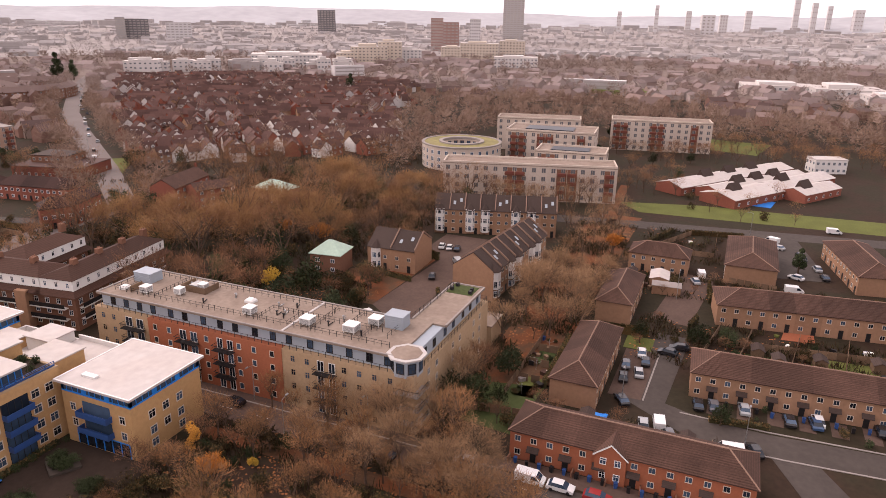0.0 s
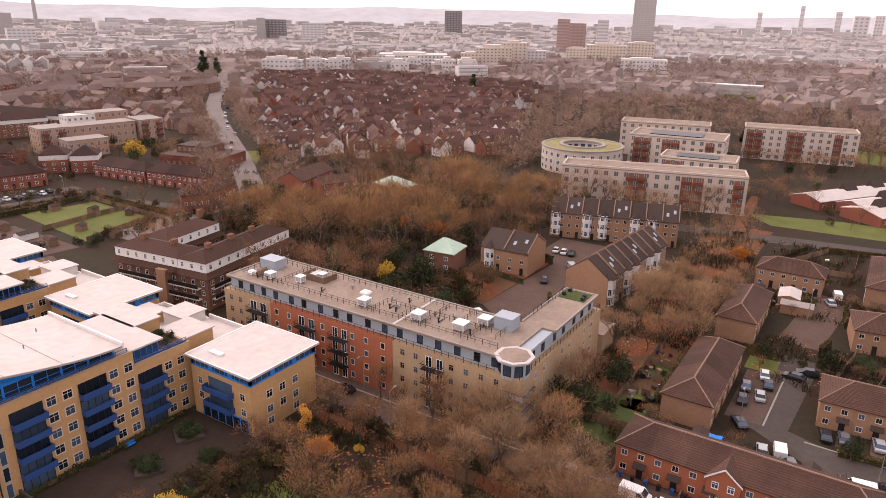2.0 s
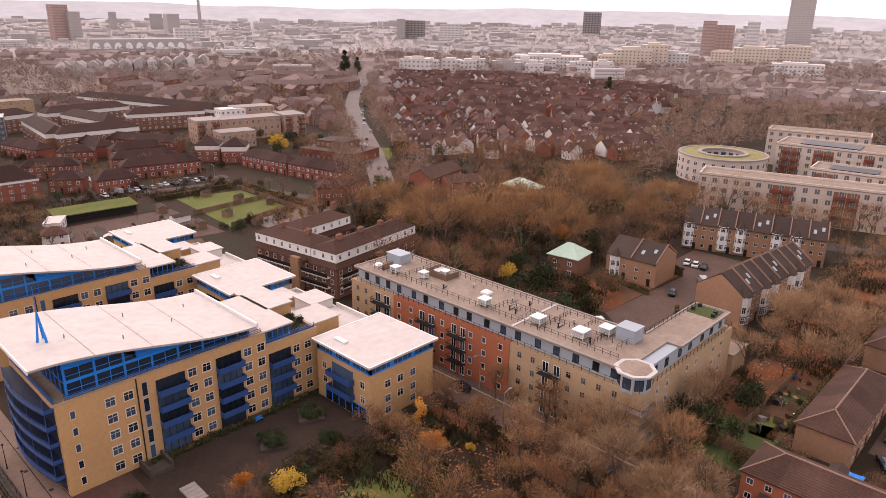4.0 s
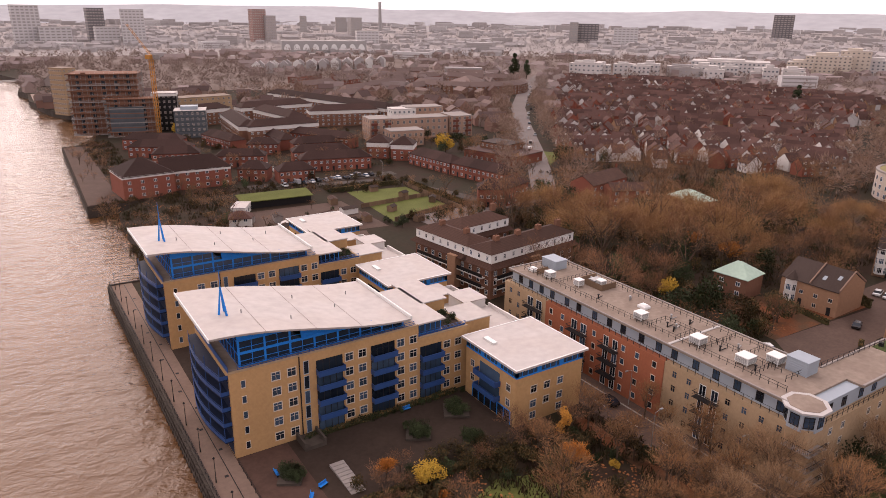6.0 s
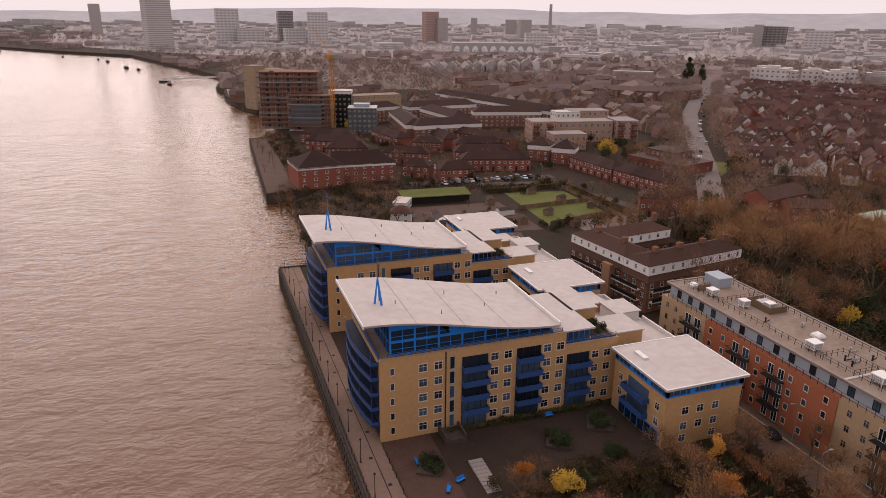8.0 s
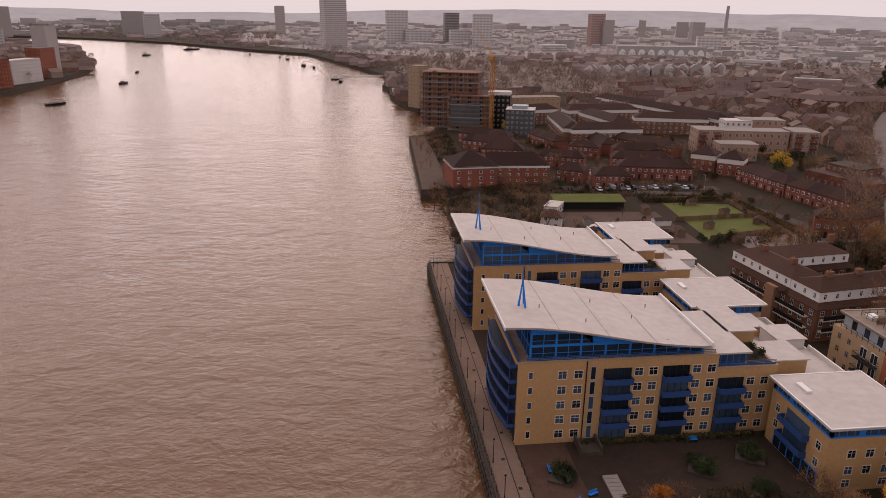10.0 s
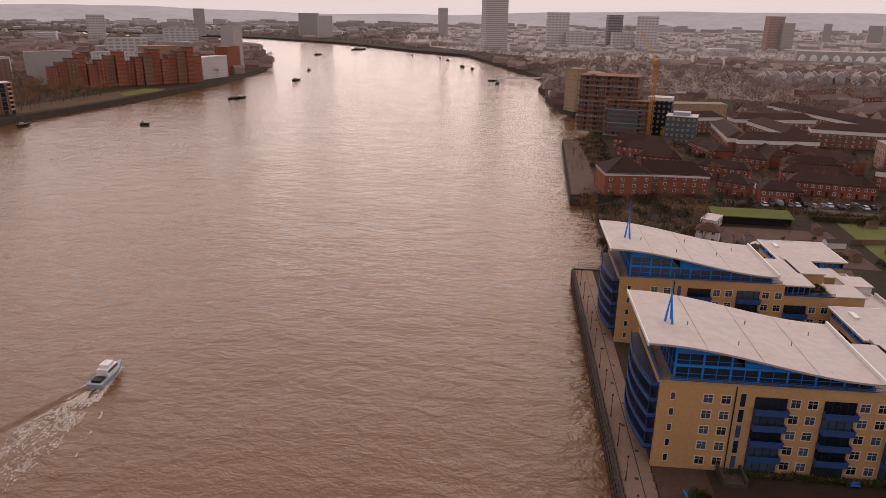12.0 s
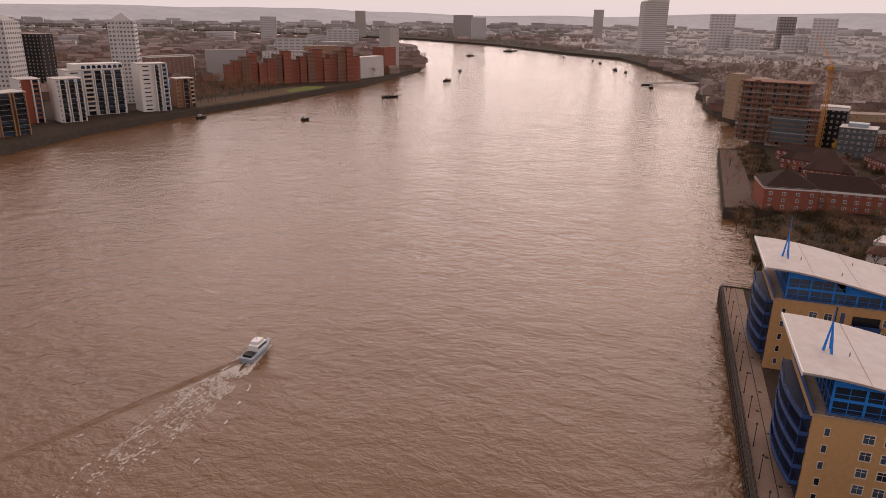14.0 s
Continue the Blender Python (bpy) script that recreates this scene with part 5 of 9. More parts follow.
# school of pitched white roofs
for a, b, w, d, t in ((326, 2, 78, 13, -34), (317, -9, 62, 12, -34), (296, -5, 34, 16, -34), (326, -24, 44, 12, -34), (313, -30, 26, 11, -34)):
    E = gable_house("school_wing", "long school wing with a shallow white roof", pose(a, b, GROUND, 0, 0, t), w, d, 3.4, 5.2, "red_brick", "white_roof", "school wings", near=False, cols=max(5, int(w / 5)), storeys=1, door=False)
    for q in spread(w, 3, w * 0.3)[:3 if w > 60 else 1]:
        lantern = Shape()
        x = q - w / 2
        lantern.solid([(x - 3.2, -2.4, 4.2), (x + 3.2, -2.4, 4.2), (x + 3.2, 2.4, 4.2), (x - 3.2, 2.4, 4.2), (x - 3.2, 0.8, 7.6), (x + 3.2, 0.8, 7.6)], [(0, 1, 5, 4), (1, 2, 5), (2, 3, 4, 5), (3, 0, 4)])
        part("roof_lantern", lantern, "slate", E, "dark raised roof light")
slab("school_hall", "white flat roofed school hall", pose(371, -40, GROUND, 0, 0, -68), 15, 9, 6.5, "white_render", "white_roof", storeys=2, cols=6, category="school")
patch_pool = Shape()
patch_pool.prism([(287, -6), (286, -15), (297, -17), (298, -8)], GROUND - 0.3, GROUND + 0.07)
single("play_surface", patch_pool, "tarp", "blue play surface beside the school", "playground", kind="structure")

# ---- red brick riverside estate ----
gable_house("corner_flats", "red brick corner flats with white band and hipped roof", pose(46.5, 289.5, GROUND, 0, 0, 5), 19, 19, 8.8, 14.0, "red_brick", "tile_estate", near=False, hip0=True, hip1=True, cols=4, storeys=3, door=False)
gable_house("river_flats", "red brick flats with a white band under dark roof", pose(67, 292, GROUND, 0, 0, -2), 27, 13, 8.0, 12.5, "red_brick", "tile_estate", near=False, hip1=True, cols=7, storeys=3, door=False)
s = Shape()
s.box(-9.7, 9.7, -9.7, -9.3, 8.0, 8.9)
s.box(-9.7, -9.3, -9.3, 9.5, 8.0, 8.9)
single("white_band", s, "white_render", "white band under the eaves of the corner flats", "trim", pose(46.5, 289.5, GROUND, 0, 0, 5), kind="structure")
s = Shape()
s.box(-13.5, 13.5, -6.75, -6.55, 6.9, 8.0)
single("white_band", s, "white_render", "white band under the eaves of the river flats", "trim", pose(67, 292, GROUND, 0, 0, -2), kind="structure")
ESTATE = [  # front line, depth, houses, eave, ridge
    ((114, 293.7), (145.5, 285.7), 9, 6, 5.6, 8.4), ((126.4, 333.9), (151.1, 329.8), 9, 5, 5.4, 8.2), ((137.4, 369), (157, 334), 9, 7, 5.6, 8.4), ((166, 286), (169.8, 256), 9, 6, 5.2, 8.0), ((169.9, 255), (175.5, 224), 9, 6, 5.6, 8.5),
    ((148.1, 204), (156.6, 198.6), 9, 2, 7.0, 10.0), ((158.5, 199.5), (172.9, 205), 9, 3, 7.0, 9.8), ((97.5, 276), (112.7, 274), 9, 3, 5.4, 8.2), ((84.3, 290), (94.7, 283.2), 9, 2, 5.4, 8.2), ((55, 388), (80.3, 371.4), 9, 5, 5.6, 8.4), ((94.8, 387), (101.7, 357.6), 9, 6, 5.4, 8.2), ((122.8, 392), (124.6, 347), 9, 8, 5.6, 8.4),
    ((60, 340), (80, 334), 9, 4, 5.4, 8.2), ((84, 322), (104, 312), 8, 4, 5.4, 8.0), ((118, 313), (145, 306), 9, 5, 5.4, 8.2), ((54, 366), (79, 350), 9, 5, 5.4, 8.2), ((106, 345), (120, 338), 9, 3, 5.4, 8.0)]
for a, b, t in ((162.5, 309, -40), (170, 298, -40)):
    gable_house("square_house", "square red brick corner house with white upper band", pose(a, b, GROUND, 0, 0, t), 11, 11, 8.0, 11.2, "red_brick", "tile_estate", "corner houses", near=False, hip0=True, hip1=True, cols=3, storeys=3, door=False)
    s = Shape()
    s.box(-5.6, 5.6, -5.6, 5.6, 5.6, 7.7)
    single("white_band", s, "white_render", "white band under the eaves of a corner house", "trim", pose(a, b, GROUND, 0, 0, t), kind="structure")
for p0, p1, d, n, e, r in ESTATE:
    terrace(p0, p1, d, n, "small red brick house with dark tiled roof", eave=e, ridge=r, wall="red_brick", roof="tile_estate", group="red brick estate", near=False, hips=(True, True), chimney=0)
gable_house("brick_house", "red brick house with white window bands among trees", pose(196, 190, GROUND, 0, 0, 12), 24, 10, 8.2, 11.2, "red_brick", "tile_brown", near=False, cols=6, storeys=3, chimney=1)
gable_house("brick_house", "plain red brick wing half hidden by trees", pose(197, 176, GROUND, 0, 0, -25), 16, 9, 7.5, 9.6, "red_brick", "tile_brown", near=False, cols=4, storeys=3)
FLATS = [((135, 374), 40, 12, 0), ((120, 400), 56, 12, 84), ((191, 414), 44, 12, -14), ((150, 418), 46, 12, 98), ((204, 466), 128, 11, -74), ((233, 395), 40, 12, -70), ((160, 455), 50, 12, 5), ((110, 455), 40, 12, 15)]
for (a, b), w, d, t in FLATS:
    gable_house("gallery_flats", "long brown flats with white band and dark roof", pose(a, b, GROUND, 0, 0, t), w, d, 10.0, 13.0, "brown_brick", "tile_estate", "gallery flats", near=False, cols=int(w / 3.2), storeys=4, door=False, hip0=True, hip1=True)
    s = Shape()
    s.box(-w / 2 - 0.1, w / 2 + 0.1, -d / 2 - 0.1, d / 2 + 0.1, 7.7, 9.8)
    single("white_band", s, "white_render", "white band under the eaves of gallery flats", "trim", pose(a, b, GROUND, 0, 0, t), kind="structure")
for a, b, w, d, h, t, n, tag in ((207, 353, 40, 13, 11.5, -10, 11, "long"), (184, 353, 13, 15, 12.5, -10, 4, "end"), (190, 333, 19, 12, 8.2, -10, 6, "lower front"), (234, 347, 13, 17, 12.0, -10, 4, "far end"), (229, 379, 24, 13, 13.5, -10, 7, "rear")):
    slab("buff_flats", tag + " block of rose buff brick with deep dark openings", pose(a, b, GROUND, 0, 0, t), w, d, h, "rose_brick", "concrete", storeys=int(h / 2.9), cols=n, ends=max(3, int(d / 3.5)), group="buff flats", balconies=(2.6, w - 2.6) if n < 5 else None, ww=1.5, wz=1.9)
slab("white_block", "white rendered roof storey among the buff flats", pose(214, 378, GROUND, 0, 0, -10), 15, 11, 13.2, "white_render", "white_roof", storeys=4, cols=5, group="buff flats")
slab("low_hall", "low flat roofed brown hall", pose(212, 272, GROUND, 0, 0, -74), 32, 22, 4.6, "red_brick", "far_roof", storeys=1, cols=10, category="hall")
slab("low_hall", "raised dark roofed middle of the brown hall", pose(214, 276, GROUND + 4.95, 0, 0, -74), 17, 13, 3.0, "brown_brick", "slate", storeys=1, cols=6, category="hall")

# building site: scaffolded block, tower crane and neighbours
def scaffold_block(name, label, m, w, d, h, floors, net=False):
    E = thing(name, label, "building site", m)
    s = Shape()
    s.box(-w / 2 + 1, w / 2 - 1, -d / 2 + 1, d / 2 - 1, 0, h - 0.5)
    part("wall", s, "brown_brick", E)
    st = h / floors
    for i in range(floors + 1):
        s = Shape()
        s.box(-w / 2, w / 2, -d / 2, d / 2, st * i - 0.1, st * i + 0.1)
        s.box(-w / 2 - 0.3, w / 2, -d / 2 - 0.36, -d / 2, st * i - 0.16, st * i + 0.32)
        s.box(-w / 2 - 0.36, -w / 2, -d / 2, d / 2, st * i - 0.16, st * i + 0.32)
        for q in range(int(w / 7)):
            x = -w / 2 + 7 * q + (i * 3.7) % 5
            if (i * 7 + q * 3) % 4 == 0:
                s.box(x, min(w / 2, x + 2.6), -d / 2 - 0.12, -d / 2 - 0.06, st * i, st * i + 1.0)
        part("scaffold_deck", s, "brown_brick" if i % 3 else "concrete", E)
    s = Shape()
    n = int(w / 2.4)
    for i in range(n + 1):
        x = -w / 2 + w * i / n
        for y in (-d / 2 - 0.05, d / 2 + 0.05):
            s.box(x - 0.06, x + 0.06, y - 0.06, y + 0.06, 0, h + 1.2)
    for i in range(int(d / 2.4) + 1):
        y = -d / 2 + d * i / int(d / 2.4)
        for x in (-w / 2 - 0.05, w / 2 + 0.05):
            s.box(x - 0.06, x + 0.06, y - 0.06, y + 0.06, 0, h + 1.2)
    for i in range(floors):
        for q in (0.6, 1.1):
            z = st * i + q
            s.box(-w / 2 - 0.1, w / 2 + 0.1, -d / 2 - 0.1, -d / 2 - 0.04, z, z + 0.09)
            s.box(-w / 2 - 0.1, -w / 2 - 0.04, -d / 2, d / 2, z, z + 0.09)
    part("scaffold_frame", s, "steel", E, "grey scaffold poles and rails")
    joined_windows(E, [(-w / 2 + 2 + u, -d / 2 + 0.98, st * i + 0.9, 0) for i in range(floors) for u in spread(w - 4, int(w / 7))] + [(-w / 2 + 0.98, -d / 2 + 2 + u, st * i + 0.9, 270) for i in range(floors) for u in spread(d - 4, int(d / 4))], 1.8, 1.6, "dark")
    if net:
        s = Shape()
        s.box(-w / 2 + 2, w / 2 - 6, -d / 2 - 0.3, -d / 2 - 0.2, h * 0.12, h * 0.8)
        part("debris_net", s, "net", E, "blue grey debris netting")
    return E


scaffold_block("scaffolded_block", "tall brick block wrapped in scaffolding", pose(60, 452, GROUND, 0, 0, -17), 37, 22, 34, 11)
scaffold_block("scaffolded_block", "lower scaffolded block behind grey netting", pose(69, 434, GROUND, 0, 0, -17), 26, 12, 21, 8, True)
slab("grey_block", "grey flats with a white roof under construction", pose(97, 416, GROUND, 0, 0, -17), 17, 14, 15, "net", "white_roof", storeys=5, cols=6, group="new flats", penthouse=True)
slab("dark_block", "dark framed new flats with white floor bands", pose(90, 446, GROUND, 0, 0, -17), 14, 12, 22, "dark", "white_roof", storeys=7, cols=5, group="new flats", band="white_render")
slab("cream_tower", "cream riverside flats with tall arches", pose(46, 545, GROUND, 0, 0, -60), 14, 10, 31, "buff_brick", storeys=10, cols=7, group="riverside towers")
slab("grey_mill", "pale riverside flats beyond the building site", pose(72, 620, GROUND, 0, 0, -75), 50, 16, 22, "far_white", storeys=7, cols=18, group="riverside towers")
slab("buff_slab", "buff flats behind the site", pose(118, 480, GROUND, 0, 0, 5), 40, 13, 15, "buff_brick", storeys=5, cols=11, group="new flats")


def tower_crane(m, h):
    E = thing("tower_crane", "orange yellow tower crane on the building site", "crane", m)
    s = Shape()
    n = int(h / 2)
    for x, y in ((-0.8, -0.8), (0.8, -0.8), (0.8, 0.8), (-0.8, 0.8)):
        s.box(x - 0.14, x + 0.14, y - 0.14, y + 0.14, 0, h)
    for i in range(n):
        z0, z1 = h * i / n, h * (i + 1) / n
        sg = 1 if i % 2 else -1
        for y in (-0.8, 0.8):
            s.tube((-0.8 * sg, y, z0), (0.8 * sg, y, z1), 0.1, 0.1, 4)
        for x in (-0.8, 0.8):
            s.tube((x, -0.8 * sg, z0), (x, 0.8 * sg, z1), 0.1, 0.1, 4)
    part("mast", s, "crane", E)
    s = Shape()
    s.box(-1.6, 1.6, -1.2, 2.6, h, h + 2.2)
    part("cab", s, "crane", E)
    s = Shape()
    for x in (-0.6, 0.6):
        s.tube((x, 0, h + 2), (x, 16, h + 18), 0.16, 0.12, 5)
    for i in range(10):
        z0, z1 = i / 10, (i + 1) / 10
        s.tube((-0.6, 16 * z0, h + 2 + 16 * z0), (0.6, 16 * z1, h + 2 + 16 * z1), 0.08, 0.08, 4)
    part("jib", s, "crane", E)
    s = Shape()
    s.box(-1.2, 1.2, -5, -2.8, h + 0.2, h + 2.4)
    part("counterweight", s, "concrete", E)


tower_crane(pose(80, 421, GROUND, 0, 0, 30), 43)


# ---- far bank ----
def point_tower(m, label, w, d, h, group, storeys=20, hip=True):
    E = slab("tower_block", label, m, w, d, h, "far_white", "concrete", storeys=storeys, cols=7, ends=7, group=group, category="tower block", ww=1.5, wz=1.4)
    s = Shape()
    for x in (-w / 2 - 0.05, w / 2 - 0.35, -w / 6):
        s.box(x, x + 0.4, -d / 2 - 0.6, -d / 2 - 0.06, 0, h + 0.5)
    part("pier", s, "far_white", E)
    if hip:
        s = Shape()
        q = [(-w / 2 + 1, -d / 2 + 1, h + 0.3), (w / 2 - 1, -d / 2 + 1, h + 0.3), (w / 2 - 1, d / 2 - 1, h + 0.3), (-w / 2 + 1, d / 2 - 1, h + 0.3), (0, 0, h + 6)]
        s.solid(q, [(0, 1, 4), (1, 2, 4), (2, 3, 4), (3, 0, 4)])
        part("pyramid_roof", s, "tower_grey", E)


point_tower(pose(-424, 366, GROUND, 0, 0, 20), "tall pale council tower with paired pyramid roofs", 19, 19, 60, "council towers")
point_tower(pose(-398, 450, GROUND, 0, 0, 32), "tall pale council tower beside the river flats", 18, 17, 60, "council towers")
slab("dark_tower", "dark glazed tower with white corner frames", pose(-560, 520, GROUND, 0, 0, 12), 22, 20, 46, "dark", "concrete", storeys=15, cols=6, category="tower block")


def balcony_flats(m, label, w, d, storeys, wall, fin, tiers, arches=False, curved=False):
    """River flats with a windowed fin wall and bays of stacked balconies."""
    E = thing("river_flats_north", label, "apartment building", m, "north bank flats")
    h = 2.95 * storeys
    s = Shape()
    s.box(-w / 2, w / 2, -d / 2, d / 2, 0, h)
    part("wall", s, wall, E)
    s = Shape()
    s.box(-w / 2 - 0.5, w / 2 + 0.5, -d / 2 - 0.6, d / 2 + 0.5, h, h + 0.5)
    part("roof", s, "white_roof", E)
    s = Shape()
    s.box(-w / 2 - 0.4, -w / 2 + fin, -d / 2 - 0.4, d / 2 + 0.2, 0.2, h - 0.01)
    part("fin_wall", s, "white_render" if wall != "stock_brick" else wall, E, "plain end wall with slot windows")
    s = Shape()
    for z in range(storeys):
        s.box(-w / 2 + fin * 0.25, -w / 2 + fin * 0.8, -d / 2 - 0.46, -d / 2 - 0.41, 2.95 * z + 1.3, 2.95 * z + 2.0)
    part("slot_windows", s, "glass", E)["kind"] = "stuff"
    for x0, x1, k in tiers:
        for z in range(storeys):
            g = Shape()
            g.box(x0 + 0.1, x1 - 0.1, -d / 2 - 0.07, -d / 2 - 0.004, 2.95 * z + 0.3, 2.95 * z + 2.65)
            part("balcony_window", g, "glass", E)
            if z:
                g = Shape()
                g.box(x0, x1, -d / 2 - 1.7, -d / 2 - 0.08, 2.95 * z - 0.1, 2.95 * z + 0.15, 0)
                g.box(x0, x1, -d / 2 - 1.75, -d / 2 - 1.68, 2.95 * z + 0.15, 2.95 * z + 1.15, 1)
                part("balcony", g, ("concrete", k), E)
        for x in (x0, x1):
            g = Shape()
            g.box(x - 0.3, x + 0.3, -d / 2 - 1.8, -d / 2 - 0.08, 0, h - 0.2)
            part("pier", g, "white_render" if wall != "stock_brick" else wall, E)
    if arches:
        n = 8
        for i in range(n):
            x = -w / 2 + fin + (w - fin) * (i + 0.5) / n
            a = Shape()
            a.prism([(x + 1.15 * math.cos(q), 1.0 + 1.15 * math.sin(q)) for q in [math.pi * j / 8 for j in range(9)]] + [(x - 1.15, 0), (x + 1.15, 0)], 0, 0.08)
            part("arch_window", a, "glass", E, m=pose(0, -d / 2 - 0.42, h + 1.2, 90, 0, 0))
        s = Shape()
        s.box(-w / 2 + fin * 0.5, w / 2, -d / 2 - 0.4, d / 2 - 5, h + 0.5, h + 4.2)
        part("arched_storey", s, "white_render", E, "white attic storey with arched windows")
    joined_windows(E, [(w / 2, y, 2.95 * z + 1.0, 90) for z in range(storeys) for y in spread(d, 4)], 1.5, 1.5)
    return E


balcony_flats(pose(-356, 300, GROUND, 0, 0, 72), "tan brick river flats with rounded balconies", 22, 15, 8, "stock_brick", 3.0, ((4, 10, "dark"), (-5, 2, "dark")))
balcony_flats(pose(-384, 344, GROUND, 0, 0, 62), "red panelled river flats with a curved white end", 12, 17, 9, "red_wall", 1.2, ((1, 5, "red_wall"),))
balcony_flats(pose(-366, 357, GROUND, 0, 0, 62), "white framed river flats with dark glazing", 15, 16, 9, "white_render", 1.2, ((-6, -2.5, "dark"), (-1, 3, "dark"), (4, 7, "dark")))
balcony_flats(pose(-376, 390, GROUND, 0, 0, 60), "white river flats with tiers of balconies and arched attic", 36, 18, 10, "white_render", 9.0, ((-8, -2.5, "cream"), (-1.2, 3.5, "dark"), (5, 10, "dark"), (11.5, 16.5, "dark")), True)
balcony_flats(pose(-352, 419, GROUND, 0, 0, 58), "narrow white river tower with dark glazing", 19, 15, 11, "white_render", 8.0, ((0.5, 3.5, "dark"), (5.5, 9, "grey_clad")))
balcony_flats(pose(-345, 444, GROUND, 0, 0, 58), "tan river flats with balconies at the park edge", 13, 11, 7, "stock_brick", 2.0, ((-2, 2, "dark"), (3, 6, "cream")))
for i in range(17):
    t = i / 16
    a, b = -402 + 92 * t, 590 + 92 * t
    k = (0.0, 3.5, 1.0, 5.0, 2.0)[i % 5]
    slab("red_gable_block", "deep red clad riverside block", pose(a - 8 - k * .7, b + 8 + k * .7, GROUND, 0, 0, 46), 6.6 + 1.2 * (i % 3), 15, 19 + 3.2 * ((i * 5) % 4) + 6 * t, "red_wall" if i % 4 != 2 else "brown_brick", "slate", storeys=8, cols=3, ends=4, group="red riverside row", category="apartment building", ww=0.9)
for i, (a, b, w, h, k) in enumerate(((-440, 640, 40, 30, "tower_grey"), (-400, 690, 46, 28, "far_white"), (-372, 720, 36, 33, "stock_brick"), (-480, 600, 46, 24, "far_brick"), (-520, 640, 70, 22, "far_white"))):
    slab("back_block", "grey and pale flats behind the red row", pose(a, b, GROUND, 0, 0, 40 + 8 * i), w, 14, h, k, "concrete", storeys=9, cols=10, ends=3, group="north bank back row")
slab("blue_shed", "low white and blue depot roofs behind the park", pose(-470, 520, GROUND, 0, 0, 55), 70, 24, 9, "far_white", "white_roof", storeys=2, cols=12, category="depot")
slab("blue_shed", "low bright blue depot wall", pose(-440, 545, GROUND, 0, 0, 55), 24, 8, 8, "blue_paint", "white_roof", storeys=2, cols=6, category="depot")
slab("curved_offices", "pale banded riverside offices", pose(-326, 740, GROUND, 0, 0, 78), 44, 14, 22, "far_white", "white_roof", storeys=7, cols=14, category="offices")
slab("river_end_block", "red and white block at the river bend", pose(-330, 800, GROUND, 0, 0, 80), 26, 16, 30, "red_wall", storeys=9, cols=7, group="river bend")
slab("river_end_tower", "rounded grey tower at the river bend", pose(-334, 826, GROUND, 0, 0, 80), 20, 16, 52, "tower_grey", storeys=15, cols=7, group="river bend")

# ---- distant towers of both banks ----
# skyline copies of wall colours, lightened and greyed to paint in haze
MAT["tower_haze_dark"] = mat("hazed_dark_tower_glass", (0.17, 0.16, 0.165), 0.5, 0.1, 4.0, big=30)
MAT["tower_haze_red"] = mat("hazed_tower_brick", (0.36, 0.23, 0.20), 0.85, 0.1, 4.0, big=30)
MAT["tower_haze_pale"] = mat("hazed_tower_glass", (0.60, 0.575, 0.575), 0.7, 0.06, 6.0, big=40)
TOWERS = [  # place, width, depth, top, turn, material, label
    ((-46, 1476), 46, 30, 100, 20, "tower_haze_pale", "tall banded riverside tower with a slanted head"),
    ((92, 1695), 50, 18, 80, 6, "far_white", "pale slab tower"), ((224, 1730), 34, 22, 76, 6, "dark", "dark tower"), ((279, 1612), 44, 24, 74, -6, "far_white", "pale square tower"),
    ((232, 1640), 46, 20, 40, 4, "far_white", "white lower slab"), ((140, 1680), 60, 18, 38, 6, "far_white", "long pale slab"),
    ((575, 1710), 34, 24, 78, 6, "red_wall", "red brown tower"), ((600, 1700), 26, 20, 64, 6, "far_brick", "brown tower"), ((919, 1890), 34, 24, 60, 0, "tower_grey", "grey curved tower"),
    ((1390, 1435), 56, 20, 52, -45, "dark", "dark slab tower"), ((1348, 1445), 22, 20, 56, -45, "tower_grey", "dark tower head"), ((1370, 1280), 58, 18, 46, -48, "far_white", "pale gridded slab"),
    ((2191, 1380), 60, 36, 82, -55, "dark", "dark square tower"), ((2110, 672), 62, 40, 135, -72, "tower_grey", "tall grey ribbed tower"), ((1322, 578), 24, 18, 66, -66, "red_wall", "brown tower"),
    ((1400, 590), 50, 20, 58, -66, "red_wall", "wide brown block"), ((1275, 480), 20, 18, 66, -70, "far_white", "cream tower"), ((-541, 2020), 40, 26, 64, 20, "far_white", "white tower by the river"),
    ((-640, 2200), 60, 26, 70, 20, "tower_grey", "grey towers beyond the bend"), ((-900, 2000), 30, 30, 78, 24, "tower_grey", "grey tower on the far bank"), ((-250, 2450), 30, 26, 92, 12, "tower_grey", "grey mast tower"),
    ((1010, 2500), 24, 24, 60, -20, "tower_grey", "slim grey block"), ((1150, 2480), 40, 24, 56, -20, "tower_grey", "pair of grey blocks"), ((760, 1500), 50, 30, 34, -20, "far_white", "white works building"), ((-720, 1500), 70, 24, 36, 30, "far_white", "white north bank blocks"),
    ((-1000, 1650), 40, 30, 60, 30, "far_white", "pale north bank tower"), ((-620, 1100), 60, 22, 30, 40, "far_white", "pale north bank slab")]
# near wall colours give way to their haze-tinted copies
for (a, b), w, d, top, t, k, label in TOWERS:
    slab("distant_tower", label + " on the skyline", pose(a, b, GROUND, 0, 0, t), w, d, top - GROUND, {"far_white": "horizon_haze_white", "dark": "tower_haze_dark", "red_wall": "tower_haze_red", "far_brick": "horizon_brick", "tower_grey": "tower_grey", "tower_haze_pale": "tower_haze_pale"}[k], "concrete", storeys=max(4, int(top / (6 if k != "tower_haze_pale" else 4))), cols=6, ends=3, category="tower block", ww=w / (9 if k != "tower_haze_pale" else 6.3), wz=2.6 if k != "tower_haze_pale" else 2.0)
s = Shape()
